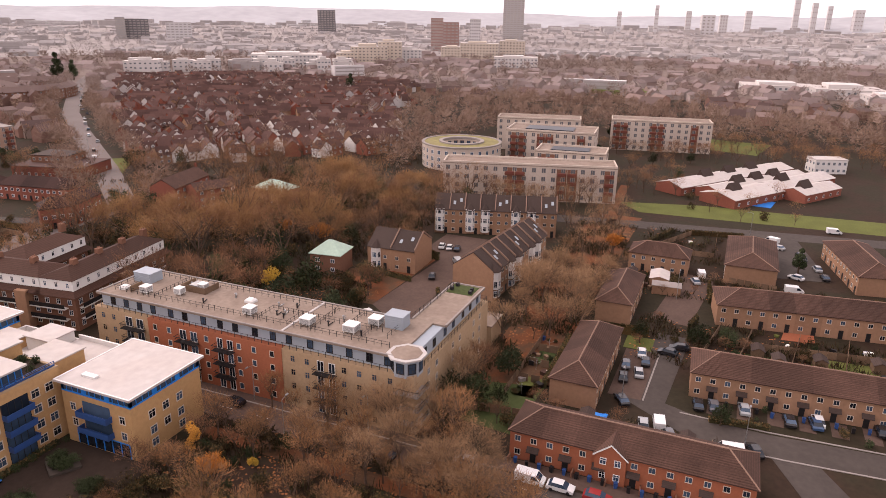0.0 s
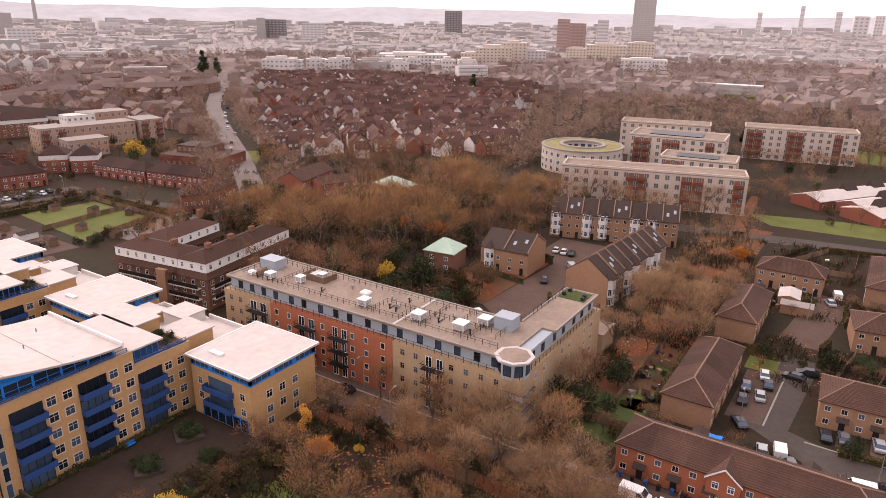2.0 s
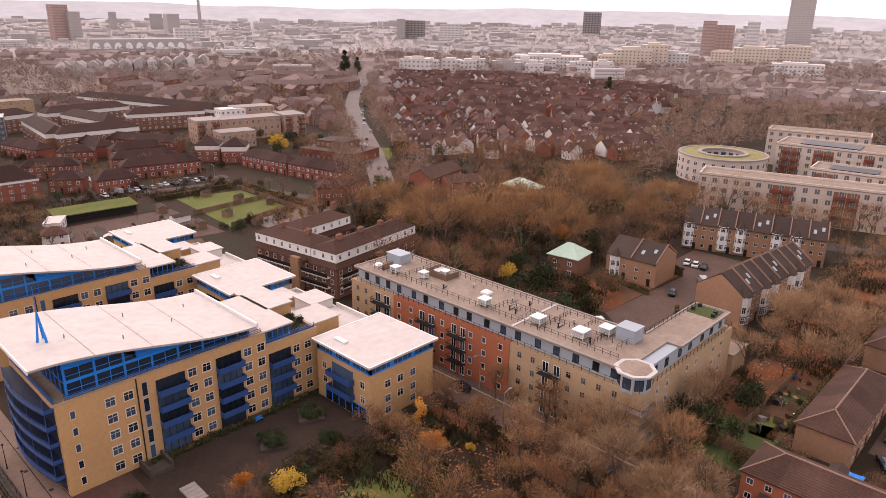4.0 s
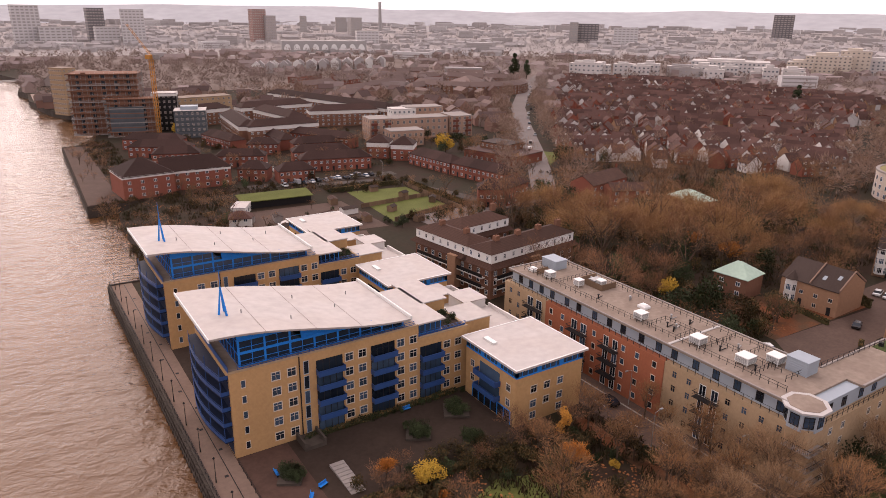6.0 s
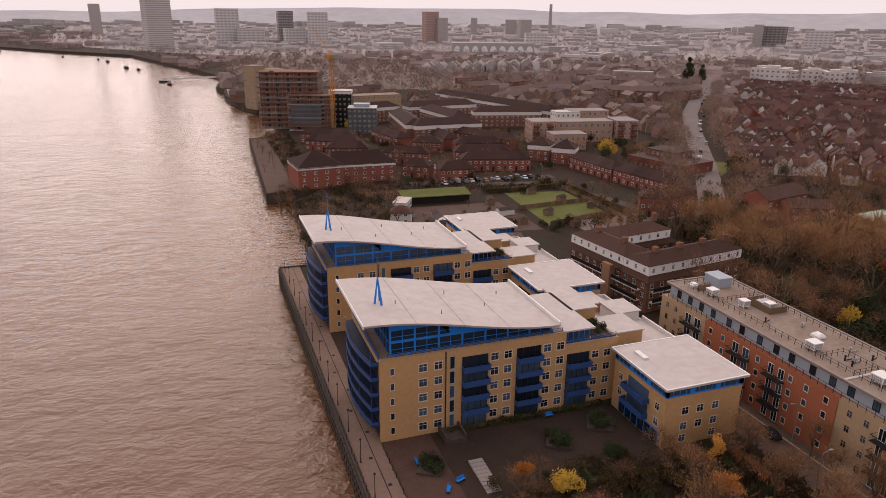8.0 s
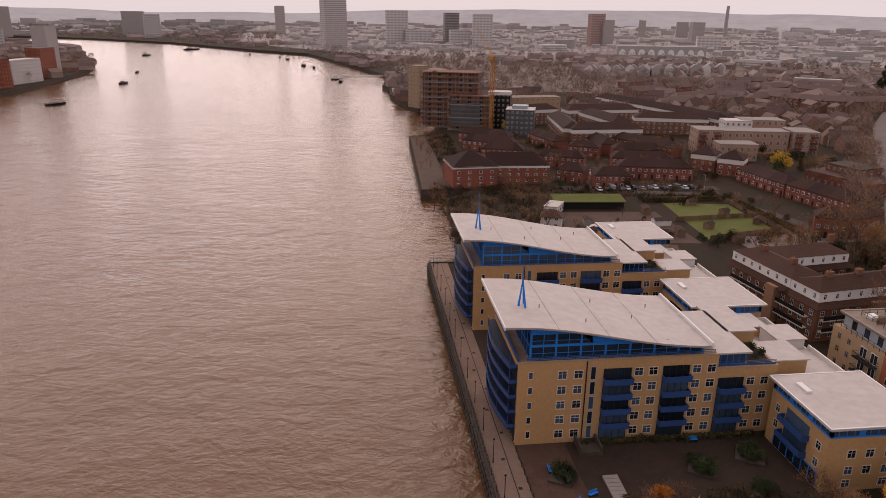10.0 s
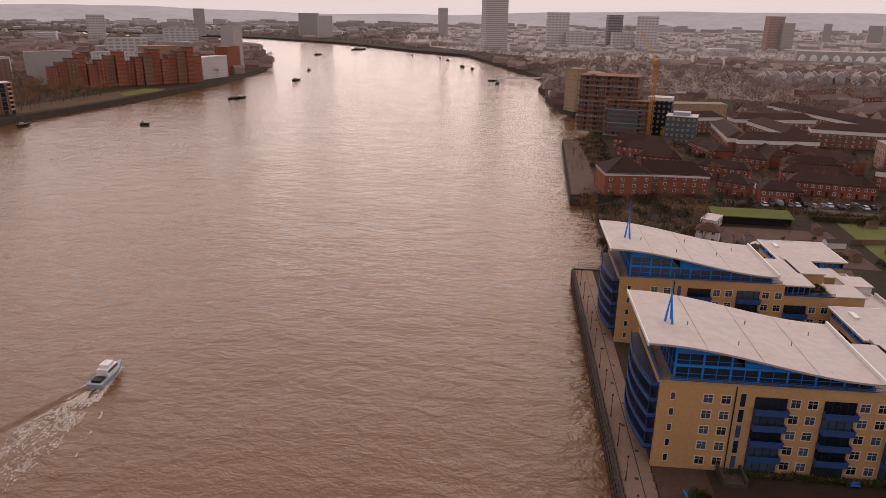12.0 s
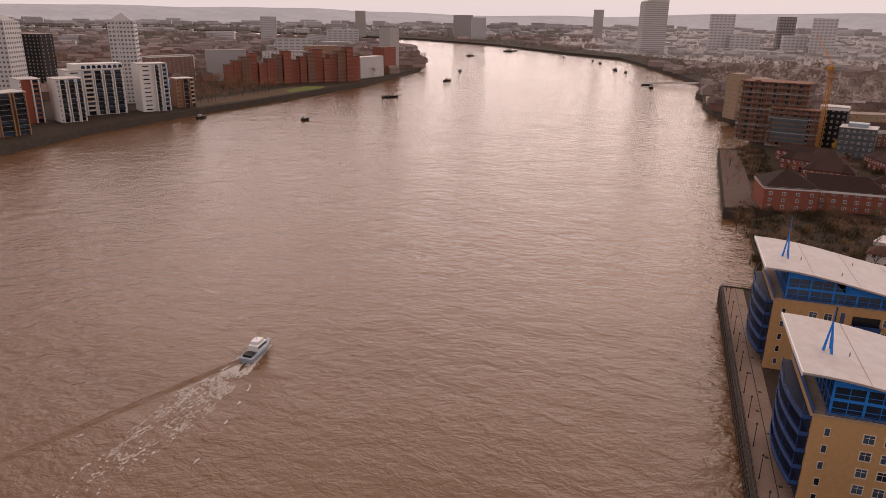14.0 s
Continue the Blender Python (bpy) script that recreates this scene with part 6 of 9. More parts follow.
s.solid([(-23, -15, 96), (23, -15, 96), (23, 15, 96), (-23, 15, 96), (5, -15, 108), (23, -15, 108), (23, 15, 108), (5, 15, 108)], [(0, 1, 5, 4), (1, 2, 6, 5), (2, 3, 7, 6), (3, 0, 4, 7), (4, 5, 6, 7)])
part("slanted_head", s, "tower_haze_pale", [o for o in bpy.data.objects if o.name == "distant_tower"][0], m=pose(0, 0, -0.5))
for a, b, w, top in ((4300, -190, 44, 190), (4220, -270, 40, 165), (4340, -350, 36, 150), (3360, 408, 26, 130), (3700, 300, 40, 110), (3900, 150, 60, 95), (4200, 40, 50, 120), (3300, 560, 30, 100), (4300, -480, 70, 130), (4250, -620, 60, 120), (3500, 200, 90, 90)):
    slab("city_tower", "city skyscraper on the horizon, paled by painted haze", pose(a, b, GROUND, 0, 0, -80), w * 0.62, w * 0.7, top * 0.92, "tower_haze_pale", "tower_haze_pale", storeys=6, cols=3, ends=2, category="skyscraper", group="city skyline", ww=w / 10, wz=6)
# shopping centre of white and cream blocks
centre_rng = random.Random(29)
CENTRE = [(905, 500, 52, 30, 24, -63, "cream"), (925, 478, 34, 26, 31, -63, "cream"), (945, 462, 44, 24, 20, -63, "far_white"), (885, 525, 30, 26, 16, -63, "cream"), (1085, 400, 60, 30, 26, -72, "cream"), (1105, 352, 40, 26, 30, -72, "cream"), (1070, 440, 36, 26, 20, -72, "cream"),
          (770, -30, 70, 40, 8, -82, "far_white"), (752, -85, 60, 46, 9, -82, "far_white"), (720, -120, 50, 40, 7, -82, "far_white"), (700, -160, 70, 40, 14, -82, "horizon_brick"), (960, 300, 60, 30, 14, -72, "far_white"), (790, 560, 90, 46, 17, -56, "far_white")]
for i in range(15):
    q = i / 14
    CENTRE.append((612 + 150 * q + centre_rng.uniform(-8, 26), 648 - 195 * q + centre_rng.uniform(-8, 20), centre_rng.uniform(13, 30), centre_rng.uniform(11, 18), centre_rng.uniform(9, 17), -52 + centre_rng.uniform(-6, 6), centre_rng.choice(("far_white", "far_white", "horizon_brick"))))
for a, b, w, d, h, t, k in CENTRE:
    E = slab("white_centre_block", "%s flat roofed block in the distant town" % {"far_white": "pale rendered", "cream": "cream clad", "buff_brick": "buff brick", "horizon_brick": "haze-tinted brick"}[k], pose(a, b, GROUND, 0, 0, t), w, d, h, k, "white_roof", storeys=max(2, int(h / 4)), cols=max(4, int(w / 5)), ends=4, category="building", group="distant centre", ww=2.2, wz=1.7)
    s = Shape()
    s.box(-w * 0.3, w * 0.18, -d * 0.3, d * 0.3, h + 0.3, h + centre_rng.uniform(2, 4.5))
    part("roof_storey", s, k, E)
# crescent of brick flats with slate roofs beside the wide road
for i in range(9):
    q = radians(176 + 17 * i)
    gable_house("crescent_house", "brown brick crescent flats with grey slate roof", pose(392 + 50 * math.cos(q), 560 + 50 * math.sin(q), GROUND, 0, 0, math.degrees(q) + 90), 16, 11, 8.0, 11.5, "brown_brick", "far_roof", "brick crescent", near=False, cols=4, storeys=3, door=False)
gable_house("round_hall", "low grey roofed hall inside the crescent", pose(394, 566, GROUND, 0, 0, 30), 36, 30, 6.5, 12.5, "stock_brick", "far_roof", near=False, cols=8, storeys=2, door=False, hip0=True, hip1=True)
for i, (a, b, w, t) in enumerate(((340, 556, 46, 20), (318, 590, 52, 22), (345, 622, 48, 18), (300, 640, 40, 26), (362, 660, 52, 20), (325, 690, 46, 24), (392, 640, 36, 15), (428, 618, 40, -52), (452, 590, 40, -52), (455, 655, 44, -50), (272, 560, 40, 28), (255, 610, 44, 24), (282, 700, 44, 30), (410, 705, 46, 14), (240, 520, 38, 30))):
    gable_house("slate_terrace", "long brick terrace with haze-tinted slate roof", pose(a, b, GROUND, 0, 0, t), w, 10, 6.5, 10.2, "far_brick" if i % 3 else "red_brick", "far_roof", "slate terraces", near=False, cols=int(w / 4), storeys=2, door=False, hip0=i % 2 == 0, hip1=i % 3 == 0)
# row of white gabled houses across the town
for i in range(22):
    q = i / 21
    gable_house("gabled_house", "tall %s house in a distant gabled row" % ("white gabled" if i % 3 == 0 else "brick gabled"), pose(268 + 190 * q, 812 + 40 * q + 10 * (i % 2), GROUND, 0, 0, 68), 13, 9.5, 10.0, 14.0, "white_render" if i % 3 == 0 else "horizon_brick", "horizon_haze_roof", "gabled row", near=False, cols=3, storeys=3, door=False)
# works with arched roof and chimney
s = Shape()
s.tube((1288, 2432, GROUND), (1288, 2432, 112), 7, 5, 10)
single("factory_chimney", s, "tower_grey", "tall slim chimney on the skyline", "chimney")
arch = thing("arched_shed", "grey shed with a row of arched windows", "building", pose(528, 1215, GROUND, 0, 0, -15))
s = Shape()
s.box(-75, 75, -15, 15, 0, 20)
part("wall", s, "tower_grey", arch)
for i in range(9):
    s = Shape()
    s.prism([(-66 + 16.5 * i + 6 * math.cos(math.pi * q / 8), 10 * math.sin(math.pi * q / 8)) for q in range(9)], 15.05, 15.4)
    part("arch_window", s, "white_paint", arch, m=pose(0, 0, 5, 90, 0, 0))


# ---- roads, lawns and paving ----
patch("river_walk", rect(19.3, 24.4, 60, 188.7), "walk", "pale paved riverside walk", "path", 0.05)
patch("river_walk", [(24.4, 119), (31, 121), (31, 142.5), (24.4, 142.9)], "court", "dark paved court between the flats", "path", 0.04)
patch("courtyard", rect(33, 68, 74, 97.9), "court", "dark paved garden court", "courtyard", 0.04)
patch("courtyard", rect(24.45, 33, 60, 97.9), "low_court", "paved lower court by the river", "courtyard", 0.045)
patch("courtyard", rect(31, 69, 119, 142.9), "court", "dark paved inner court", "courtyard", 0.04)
patch("road", strip([(86.5, 20), (87.0, 60), (87.5, 120), (88, 170), (96, 200)], 6.4), "yard", "brown grey street beside the long flats", "road", 0.03)
patch("road", strip([(86.3, 20), (86, -40), (84, -120)], 6.4), "asphalt", "grey street beside the terrace", "road", 0.032)
patch("pavement", rect(90.3, 92.4, 28, 118), "yard", "brick paved footway below the flats", "pavement", 0.14)
patch("pavement", rect(90, 93.6, -12, 28), "yard", "footway below the terrace", "pavement", 0.14)
patch("path", strip([(79.5, 20), (79.5, 78)], 3.2), "litter", "path strewn with orange leaves", "path", 0.04)
patch("road", strip([(153, 7.5), (121, 9.5), (115.5, 0), (115, -14), (103, -20), (92, -22)], 7.5), "asphalt", "grey estate road", "road", 0.04)
patch("road", strip([(115, -12), (119, -70)], 7.0), "asphalt", "grey estate road by parking bays", "road", 0.045)
patch("road", strip([(196, 5), (160, 9)], 9), "yard", "paved parking court", "parking", 0.05)
patch("road", strip([(236, 60), (243, 15), (252, -48), (262, -130)], 9), "asphalt", "main road beyond the estate", "road", 0.05)
patch("road", strip([(250, -14), (205, -22)], 14), "asphalt", "parking court between house rows", "parking", 0.06)
patch("lawn", [(258, 30), (264, -60), (268, -130), (285, -120), (278, 10), (270, 40)], "grass", "green verge beyond the main road", "lawn", 0.03)
patch("lawn", [(100, 29), (118, 28), (116, 38), (101, 39)], "dark_grass", "small dark lawn by the path", "lawn", 0.05)
patch("lawn", [(51, 60), (58, 58.5), (65, 60), (64, 69), (57, 71.5), (50, 69)], "grass", "patch of lawn in the park", "lawn", 0.05)
patch("path", strip([(122, 40), (148, 36.5), (173, 33), (215, 34), (262, 40), (300, 42)], 3.6), "litter", "earth path through leaf litter", "path", 0.05)
patch("leaf_floor", [(112, 28.5), (250, 28), (250, 46), (112, 42)], "litter", "orange leaf litter under bare trees", "ground", 0.02)
patch("driveway", [(128, 62), (150, 62), (160, 66), (202, 66), (202, 84), (182, 84), (178, 76), (140, 78)], "yard", "paved yard between the tall houses", "driveway", 0.03)
patch("leaf_floor", [(140, 78), (178, 77), (160, 96), (140, 92)], "litter", "garden floor of red leaves", "ground", 0.025)
patch("lawn", [(112, 204), (140, 211), (141, 246), (116, 250)], "grass", "allotment lawns with fences", "lawn", 0.04)
patch("farm_yard", [(66, 205), (108, 200), (108, 238), (72, 240)], "yard", "brown farm yard beside the river", "yard", 0.03)
patch("lawn", [(218, 245), (250, 270), (236, 290), (206, 262)], "grass", "green corner by the crossroads", "lawn", 0.04)
# sheets over the far ground whose lighter colour stands in for haze
patch("town_ground", [(70, 700), (420, 560), (640, 330), (690, -60), (700, -500), (4790, -2500), (4790, 4790), (-590, 4790), (-290, 1760), (10, 1300)], "hazed_town_soil", "ground of the town, lightened by painted haze", "ground", 0.016)
patch("far_ground", [(60, 1260), (850, 960), (1250, 150), (1260, -700), (4800, -2500), (4800, 4800), (-600, 4800), (-300, 1750), (-20, 1330)], "hazed_far_soil", "ground of the distant town, paled further by painted haze", "ground", 0.02)
patch("lawn", [(400, -10), (440, -18), (446, 20), (410, 24)], "grass", "far playing field", "lawn", 0.04)
patch("lawn", [(660, 70), (700, 60), (712, 130), (676, 135)], "grass", "grassy mound in the distance", "lawn", 3.0)
patch("road", strip([(120, 200), (182, 205), (225, 261), (290, 352), (348, 430), (420, 512), (491, 589), (560, 655)], 11), "road_grey", "wide road running away through the trees", "road", 0.06)
patch("road", strip([(110, 268), (140, 262), (160, 200)], 6), "asphalt", "estate street", "road", 0.05)
patch("road", strip([(84, 276), (150, 272)], 7), "asphalt", "estate parking street", "road", 0.055)
patch("road", strip([(100, 276), (104, 330), (110, 350)], 7), "yard", "estate street with parked cars", "road", 0.05)
patch("jetty_deck", [(25, 278), (37, 280), (39, 408), (29.5, 408)], "yard", "concrete quay by the river", "quay", 0.06)
patch("quay", [(31, 640), (60, 600), (70, 690), (32, 692)], "pave", "paved quay below the riverside flats", "quay", 0.06)
patch("lawn", [(-336, 440), (-322, 530), (-316, 600), (-345, 610), (-360, 470)], "brush", "rough brown scrub on the far bank", "lawn", 0.1)
patch("lawn", [(-322, 560), (-314, 600), (-318, 622), (-338, 618), (-336, 575)], "grass", "small green on the far bank", "lawn", 0.14)
patch("parking", [(300, -62), (330, -72), (322, -120), (292, -110)], "asphalt", "car park beside the school", "parking", 0.04)
# street paint
for i in range(12):
    patch("lane_marking", rect(86.88, 86.98, 22 + 8 * i, 24.5 + 8 * i), "white_paint", "white dash on the street", "marking", 0.05)
patch("kerb", rect(90.05, 90.3, 28, 118), "concrete", "pale stone kerb of the street", "kerb", 0.14)
for i in range(16):
    patch("drain_cover", rect(21.5 + 1.2 * (i % 2), 22.1 + 1.2 * (i % 2), 64 + 7.5 * i, 64.6 + 7.5 * i), "dark", "dark square drain cover in the walk", "drain", 0.065)

# thin dark strip laid on the walk to stand in for a rail's shadow
patch("drain_channel", rect(22.35, 22.5, 60, 188), "dark", "dark strip painted along the riverside walk as a rail's shadow", "drain", 0.06)
# river wall: coping, fender timbers, lamps and railing
s = Shape()
s.box(18.8, 19.3, 40, 189.2, GROUND - 0.2, GROUND + 0.35)
s.box(19.3, 31.5, 188.7, 189.2, GROUND - 0.2, GROUND + 0.35)
single("wall_coping", s, "stone_wall", "dark stone coping of the river wall", "coping", kind="structure")
s = Shape()
for i in range(100):
    b = 40 + 1.5 * i
    s.box(18.5, 18.85, b, b + 0.35, -1.5, GROUND - 0.1)
for z in (1.0, 2.6, 4.0):
    s.box(18.45, 18.98, 40, 189.4, z, z + 0.3)
single("fender_timbers", s, "stone_wall", "dark timber fenders along the river wall", "fender", kind="stuff")


def fence(name, label, p0, p1, h, every, material, z=GROUND, rails=2):
    d = Vector((p1[0] - p0[0], p1[1] - p0[1]))
    n = max(2, int(d.length / every))
    E = thing(name, label, "fence", pose(p0[0], p0[1], z, 0, 0, math.degrees(math.atan2(d.y, d.x))))
    L = d.length
    key = ("post", h, material)
    if key not in CACHE:
        s = Shape()
        s.box(-0.04, 0.04, -0.04, 0.04, 0, h)
        CACHE[key] = s.mesh("post", material)
    for i in range(n + 1):
        part("post", CACHE[key], None, E, m=pose(L * i / n, 0, 0))
    for i in range(rails):
        s = Shape()
        zz = h * (i + 1) / rails - 0.06
        s.box(0, L, -0.03, 0.03, zz - 0.03, zz + 0.03)
        part("rail", s, material, E)


def board_fence(p0, p1, h=1.7, material="wood"):
    d = Vector((p1[0] - p0[0], p1[1] - p0[1]))
    L = d.length
    n = max(1, int(L / 1.8))
    E = thing("garden_fence", "weathered timber garden fence", "fence", pose(p0[0], p0[1], GROUND, 0, 0, math.degrees(math.atan2(d.y, d.x))), group="garden fences")
    key = ("panel", h, material)
    if key not in CACHE:
        s = Shape()
        s.box(0.05, 1.75, -0.03, 0.03, 0.05, h)
        s.box(0.0, 0.1, -0.05, 0.05, 0, h + 0.1)
        CACHE[key] = s.mesh("panel", material)
    for i in range(n):
        part("panel", CACHE[key], None, E, m=pose(L * i / n, 0, 0))


fence("river_railing", "dark railing on the river wall", (19.1, 60), (19.1, 188.8), 1.1, 2.0, "dark", GROUND + 0.35)
fence("river_railing", "dark railing at the end of the walk", (19.1, 188.9), (31, 188.9), 1.1, 2.0, "dark", GROUND + 0.35)
fence("court_railing", "dark railing beside the river walk", (24.3, 60), (24.3, 96), 1.1, 2.0, "dark", GROUND, 2)
LAMP = None
for i in range(14):
    m = pose(20.0, 66 + 9.2 * i, GROUND)
    if LAMP is None:
        LAMP = thing("walk_lamp", "slim dark lamp post on the riverside walk", "street lamp", m, group="walk lamps")
        s = Shape()
        s.tube((0, 0, 0), (0, 0, 1.0), 0.11, 0.08, 8)
        s.tube((0, 0, 1.0), (0, 0, 4.3), 0.06, 0.05, 6)
        part("pole", s, "dark", LAMP)
        s = Shape()
        s.tube((0, 0, 4.3), (0, 0, 4.4), 0.16, 0.22, 8)
        s.tube((0, 0, 4.4), (0, 0, 4.62), 0.2, 0.06, 8)
        part("lantern", s, "dark", LAMP)
    else:
        copy_thing(LAMP, m)
STREET = None
for a, b, t in ((91, 52, 180), (91, 76, 180), (91, 104, 180), (83.4, 64, 0), (120, 13.5, 180), (112, -8, 0), (246, -8, 90), (238, 40, 90), (262, -60, 90), (176, 9, 0), (205, 250, 0), (232, 285, 200), (250, 300, 200), (140, 264, 90)):
    m = pose(a, b, GROUND, 0, 0, t)
    if STREET is None:
        STREET = thing("street_lamp", "grey street lamp with a short arm", "street lamp", m, group="street lamps")
        s = Shape()
        s.tube((0, 0, 0), (0, 0, 1.4), 0.12, 0.09, 6)
        s.tube((0, 0, 1.4), (0, 0, 7.2), 0.08, 0.06, 6)
        s.tube((0, 0, 7.2), (1.2, 0, 7.5), 0.05, 0.04, 5)
        part("pole", s, "steel", STREET)
        s = Shape()
        s.box(1.1, 1.8, -0.15, 0.15, 7.42, 7.58)
        part("lamp_head", s, "steel", STREET)
    else:
        copy_thing(STREET, m)

# ---- trees ----
def branch(s, rng, p, d, length, r, level, tips, spread_=0.6, ends=True):
    q = p + d * length
    if level or ends:
        s.limb(p, q, r, r * 0.62, 5 if level > 2 else 3)
    if level == 0:
        tips.append((q, d))
        return
    for _ in range(3 if level > 1 else rng.choice((2, 3))):
        e = (d + Vector((rng.uniform(-1, 1), rng.uniform(-1, 1), rng.uniform(-0.35, 0.7))) * spread_ * 1.35).normalized()
        branch(s, rng, p + d * length * rng.uniform(0.62, 1.0), e, length * rng.uniform(0.6, 0.82), r * 0.56, level - 1, tips, spread_, ends)
    tips.append((q, d))


def bare_tree(seed, h, twigs, material="twig", wide=1.0, leaf=None, levels=3, short=1.0, bark="bark"):
    """Trunk and limbs, and a crown of thin twigs round the limb ends."""
    rng = random.Random(seed)
    s, tips = Shape(), []
    top = Vector((rng.uniform(-.2, .2), rng.uniform(-.2, .2), h * 0.26))
    s.tube((0, 0, -0.3), top, h * 0.02, h * 0.014, 7)
    for i in range(5):
        w = 2 * math.pi * (i + rng.random() * 0.6) / 5
        d = Vector((math.cos(w) * 0.5 * wide, math.sin(w) * 0.5 * wide, rng.uniform(0.7, 1.5))).normalized()
        branch(s, rng, top * rng.uniform(0.8, 1.0), d, h * (0.25 if levels == 3 else 0.3), h * 0.0095, levels, tips, 0.6, levels > 2)
    c = Shape()
    for i in range(twigs):
        p, d = rng.choice(tips)
        out = (p - Vector((0, 0, h * 0.45))).normalized()
        e = (d * 0.4 + out * 0.7 + Vector((rng.gauss(0, .5), rng.gauss(0, .5), rng.gauss(0.15, .45)))).normalized()
        p = p + Vector((rng.gauss(0, 1), rng.gauss(0, 1), rng.gauss(0, .8))) * h * (0.05 if short == 1 else 0.06)
        L = h * rng.uniform(0.05, 0.13) * short
        side = e.cross(Vector((rng.uniform(-1, 1), rng.uniform(-1, 1), rng.uniform(-1, 1)))).normalized() * rng.uniform(0.018, 0.038) * (1 if not leaf else leaf)
        c.face([p - side, p + side, p + e * L])
    return s.mesh("trunk", bark), c.mesh("crown", material)


def leafy(seed, h, r, n, material, size=0.3, cone=False):
    """A short stem and a lumpy crown of small leaf tufts with gaps."""
    rng = random.Random(seed)
    s, c = Shape(), Shape()
    s.tube((0, 0, -0.2), (0, 0, h * 0.55), 0.03 * h + 0.03, 0.02 * h, 6)
    lumps = []
    for i in range(9):
        z = rng.uniform(0.25, 0.85)
        k = (1 - z) if cone else 1.0
        w = rng.uniform(0, 6.28)
        lumps.append((Vector((math.cos(w) * r * 0.55 * k, math.sin(w) * r * 0.55 * k, z * h)), r * rng.uniform(0.35, 0.6) * (0.35 + k if cone else 1)))
    lumps.append((Vector((0, 0, h * 0.8)), r * (0.3 if cone else 0.55)))
    for p, q in lumps[:5]:
        s.tube((0, 0, h * 0.35), p, 0.03 + 0.01 * h, 0.02, 4)
    for i in range(n):
        p, q = rng.choice(lumps)
        u = Vector((rng.gauss(0, 1), rng.gauss(0, 1), rng.gauss(0, 1))).normalized() * q * rng.uniform(0.55, 1.08)
        v = p + u
        v.z = max(v.z, 0.05)
        x = Vector((rng.gauss(0, 1), rng.gauss(0, 1), rng.gauss(0, 1))).normalized()
        y = x.orthogonal().normalized()
        k = size * rng.uniform(0.5, 1.2)
        c.face([v - x * k, v + y * k * 0.5, v + x * k, v - y * k * 0.5])
    return s.mesh("trunk", "bark"), c.mesh("crown", material)


KINDS = {
    "big": [bare_tree(i, 17.0, 1500) for i in range(5)],
    "pale": [bare_tree(20 + i, 14.0, 1700, "grey_twig") for i in range(3)],
    "giant": [bare_tree(150 + i, 20.0, 7000, "twig_gold", 1.7, 1.15, 3, 0.75) for i in range(3)],
    "mid": [bare_tree(40 + i, 10.0, 950) for i in range(5)],
    "small": [bare_tree(60 + i, 6.5, 520, "twig", 1.2) for i in range(4)],
    "park": [bare_tree(80 + i, 10.5, 800, "pale_twig", 0.8) for i in range(4)],
    "orange": [bare_tree(90, 7.5, 1400, "orange_leaf", 0.6, 3.5), leafy(91, 6.0, 1.7, 1300, "orange_leaf", 0.2)],
    "birch": [leafy(92, 8.5, 1.5, 1500, "gold_leaf", 0.17)],
    "yellow": [leafy(95, 4.2, 2.6, 1500, "yellow_leaf", 0.22)],
    "shrub": [leafy(100 + i, 2.0, 1.5, 420, "green_leaf", 0.2) for i in range(4)],
    "bush": [leafy(110 + i, 3.6, 2.4, 650, "dark_leaf", 0.26) for i in range(4)],
    "fir": [leafy(120, 11.0, 3.0, 1500, "green_leaf", 0.4, True)],
    "ever": [leafy(125, 7.0, 3.2, 1100, "green_leaf", 0.32)],
}
NAMES = {"big": ("bare_tree", "tall bare winter tree with dense brown twigs"), "pale": ("bare_tree", "bare tree with pale beige twigs"), "giant": ("great_tree", "huge spreading bare tree with golden brown twigs"), "mid": ("bare_tree", "bare brown winter tree"), "small": ("bare_tree", "small bare tree with spreading twigs"),
         "park": ("bare_tree", "slender bare park tree with light brown twigs"), "orange": ("autumn_tree", "small tree still holding orange leaves"), "birch": ("birch_tree", "slender birch still full of golden leaves"), "yellow": ("autumn_tree", "bright yellow leaved bush"), "shrub": ("shrub", "low green garden shrub"),
         "bush": ("bush", "dark overgrown bush in the thicket"), "fir": ("conifer", "dark green pointed conifer"), "ever": ("evergreen_tree", "dark evergreen tree beside the gardens")}
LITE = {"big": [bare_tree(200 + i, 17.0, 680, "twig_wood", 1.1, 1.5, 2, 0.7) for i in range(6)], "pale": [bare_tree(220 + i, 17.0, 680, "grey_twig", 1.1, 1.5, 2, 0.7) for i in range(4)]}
tree_rng = random.Random(7)


COUNT = {}
JOINED = {}
LIMITS = {"bare_tree": 240, "bush": 120, "shrub": 150}


def gather(me, m, bucket):
    """Adds a mesh, moved by m, to a joined mass of planting."""
    n = len(me.vertices)
    co = np.empty(n * 3, dtype=np.float32)
    me.vertices.foreach_get("co", co)
    mm = np.array(m)
    co = co.reshape(-1, 3) @ mm[:3, :3].T + mm[:3, 3]
    base = JOINED.setdefault(bucket, [[], [], 0])
    base[0].append(co)
    off = base[2]
    base[1] += [tuple(v + off for v in p.vertices) for p in me.polygons]
    base[2] += n


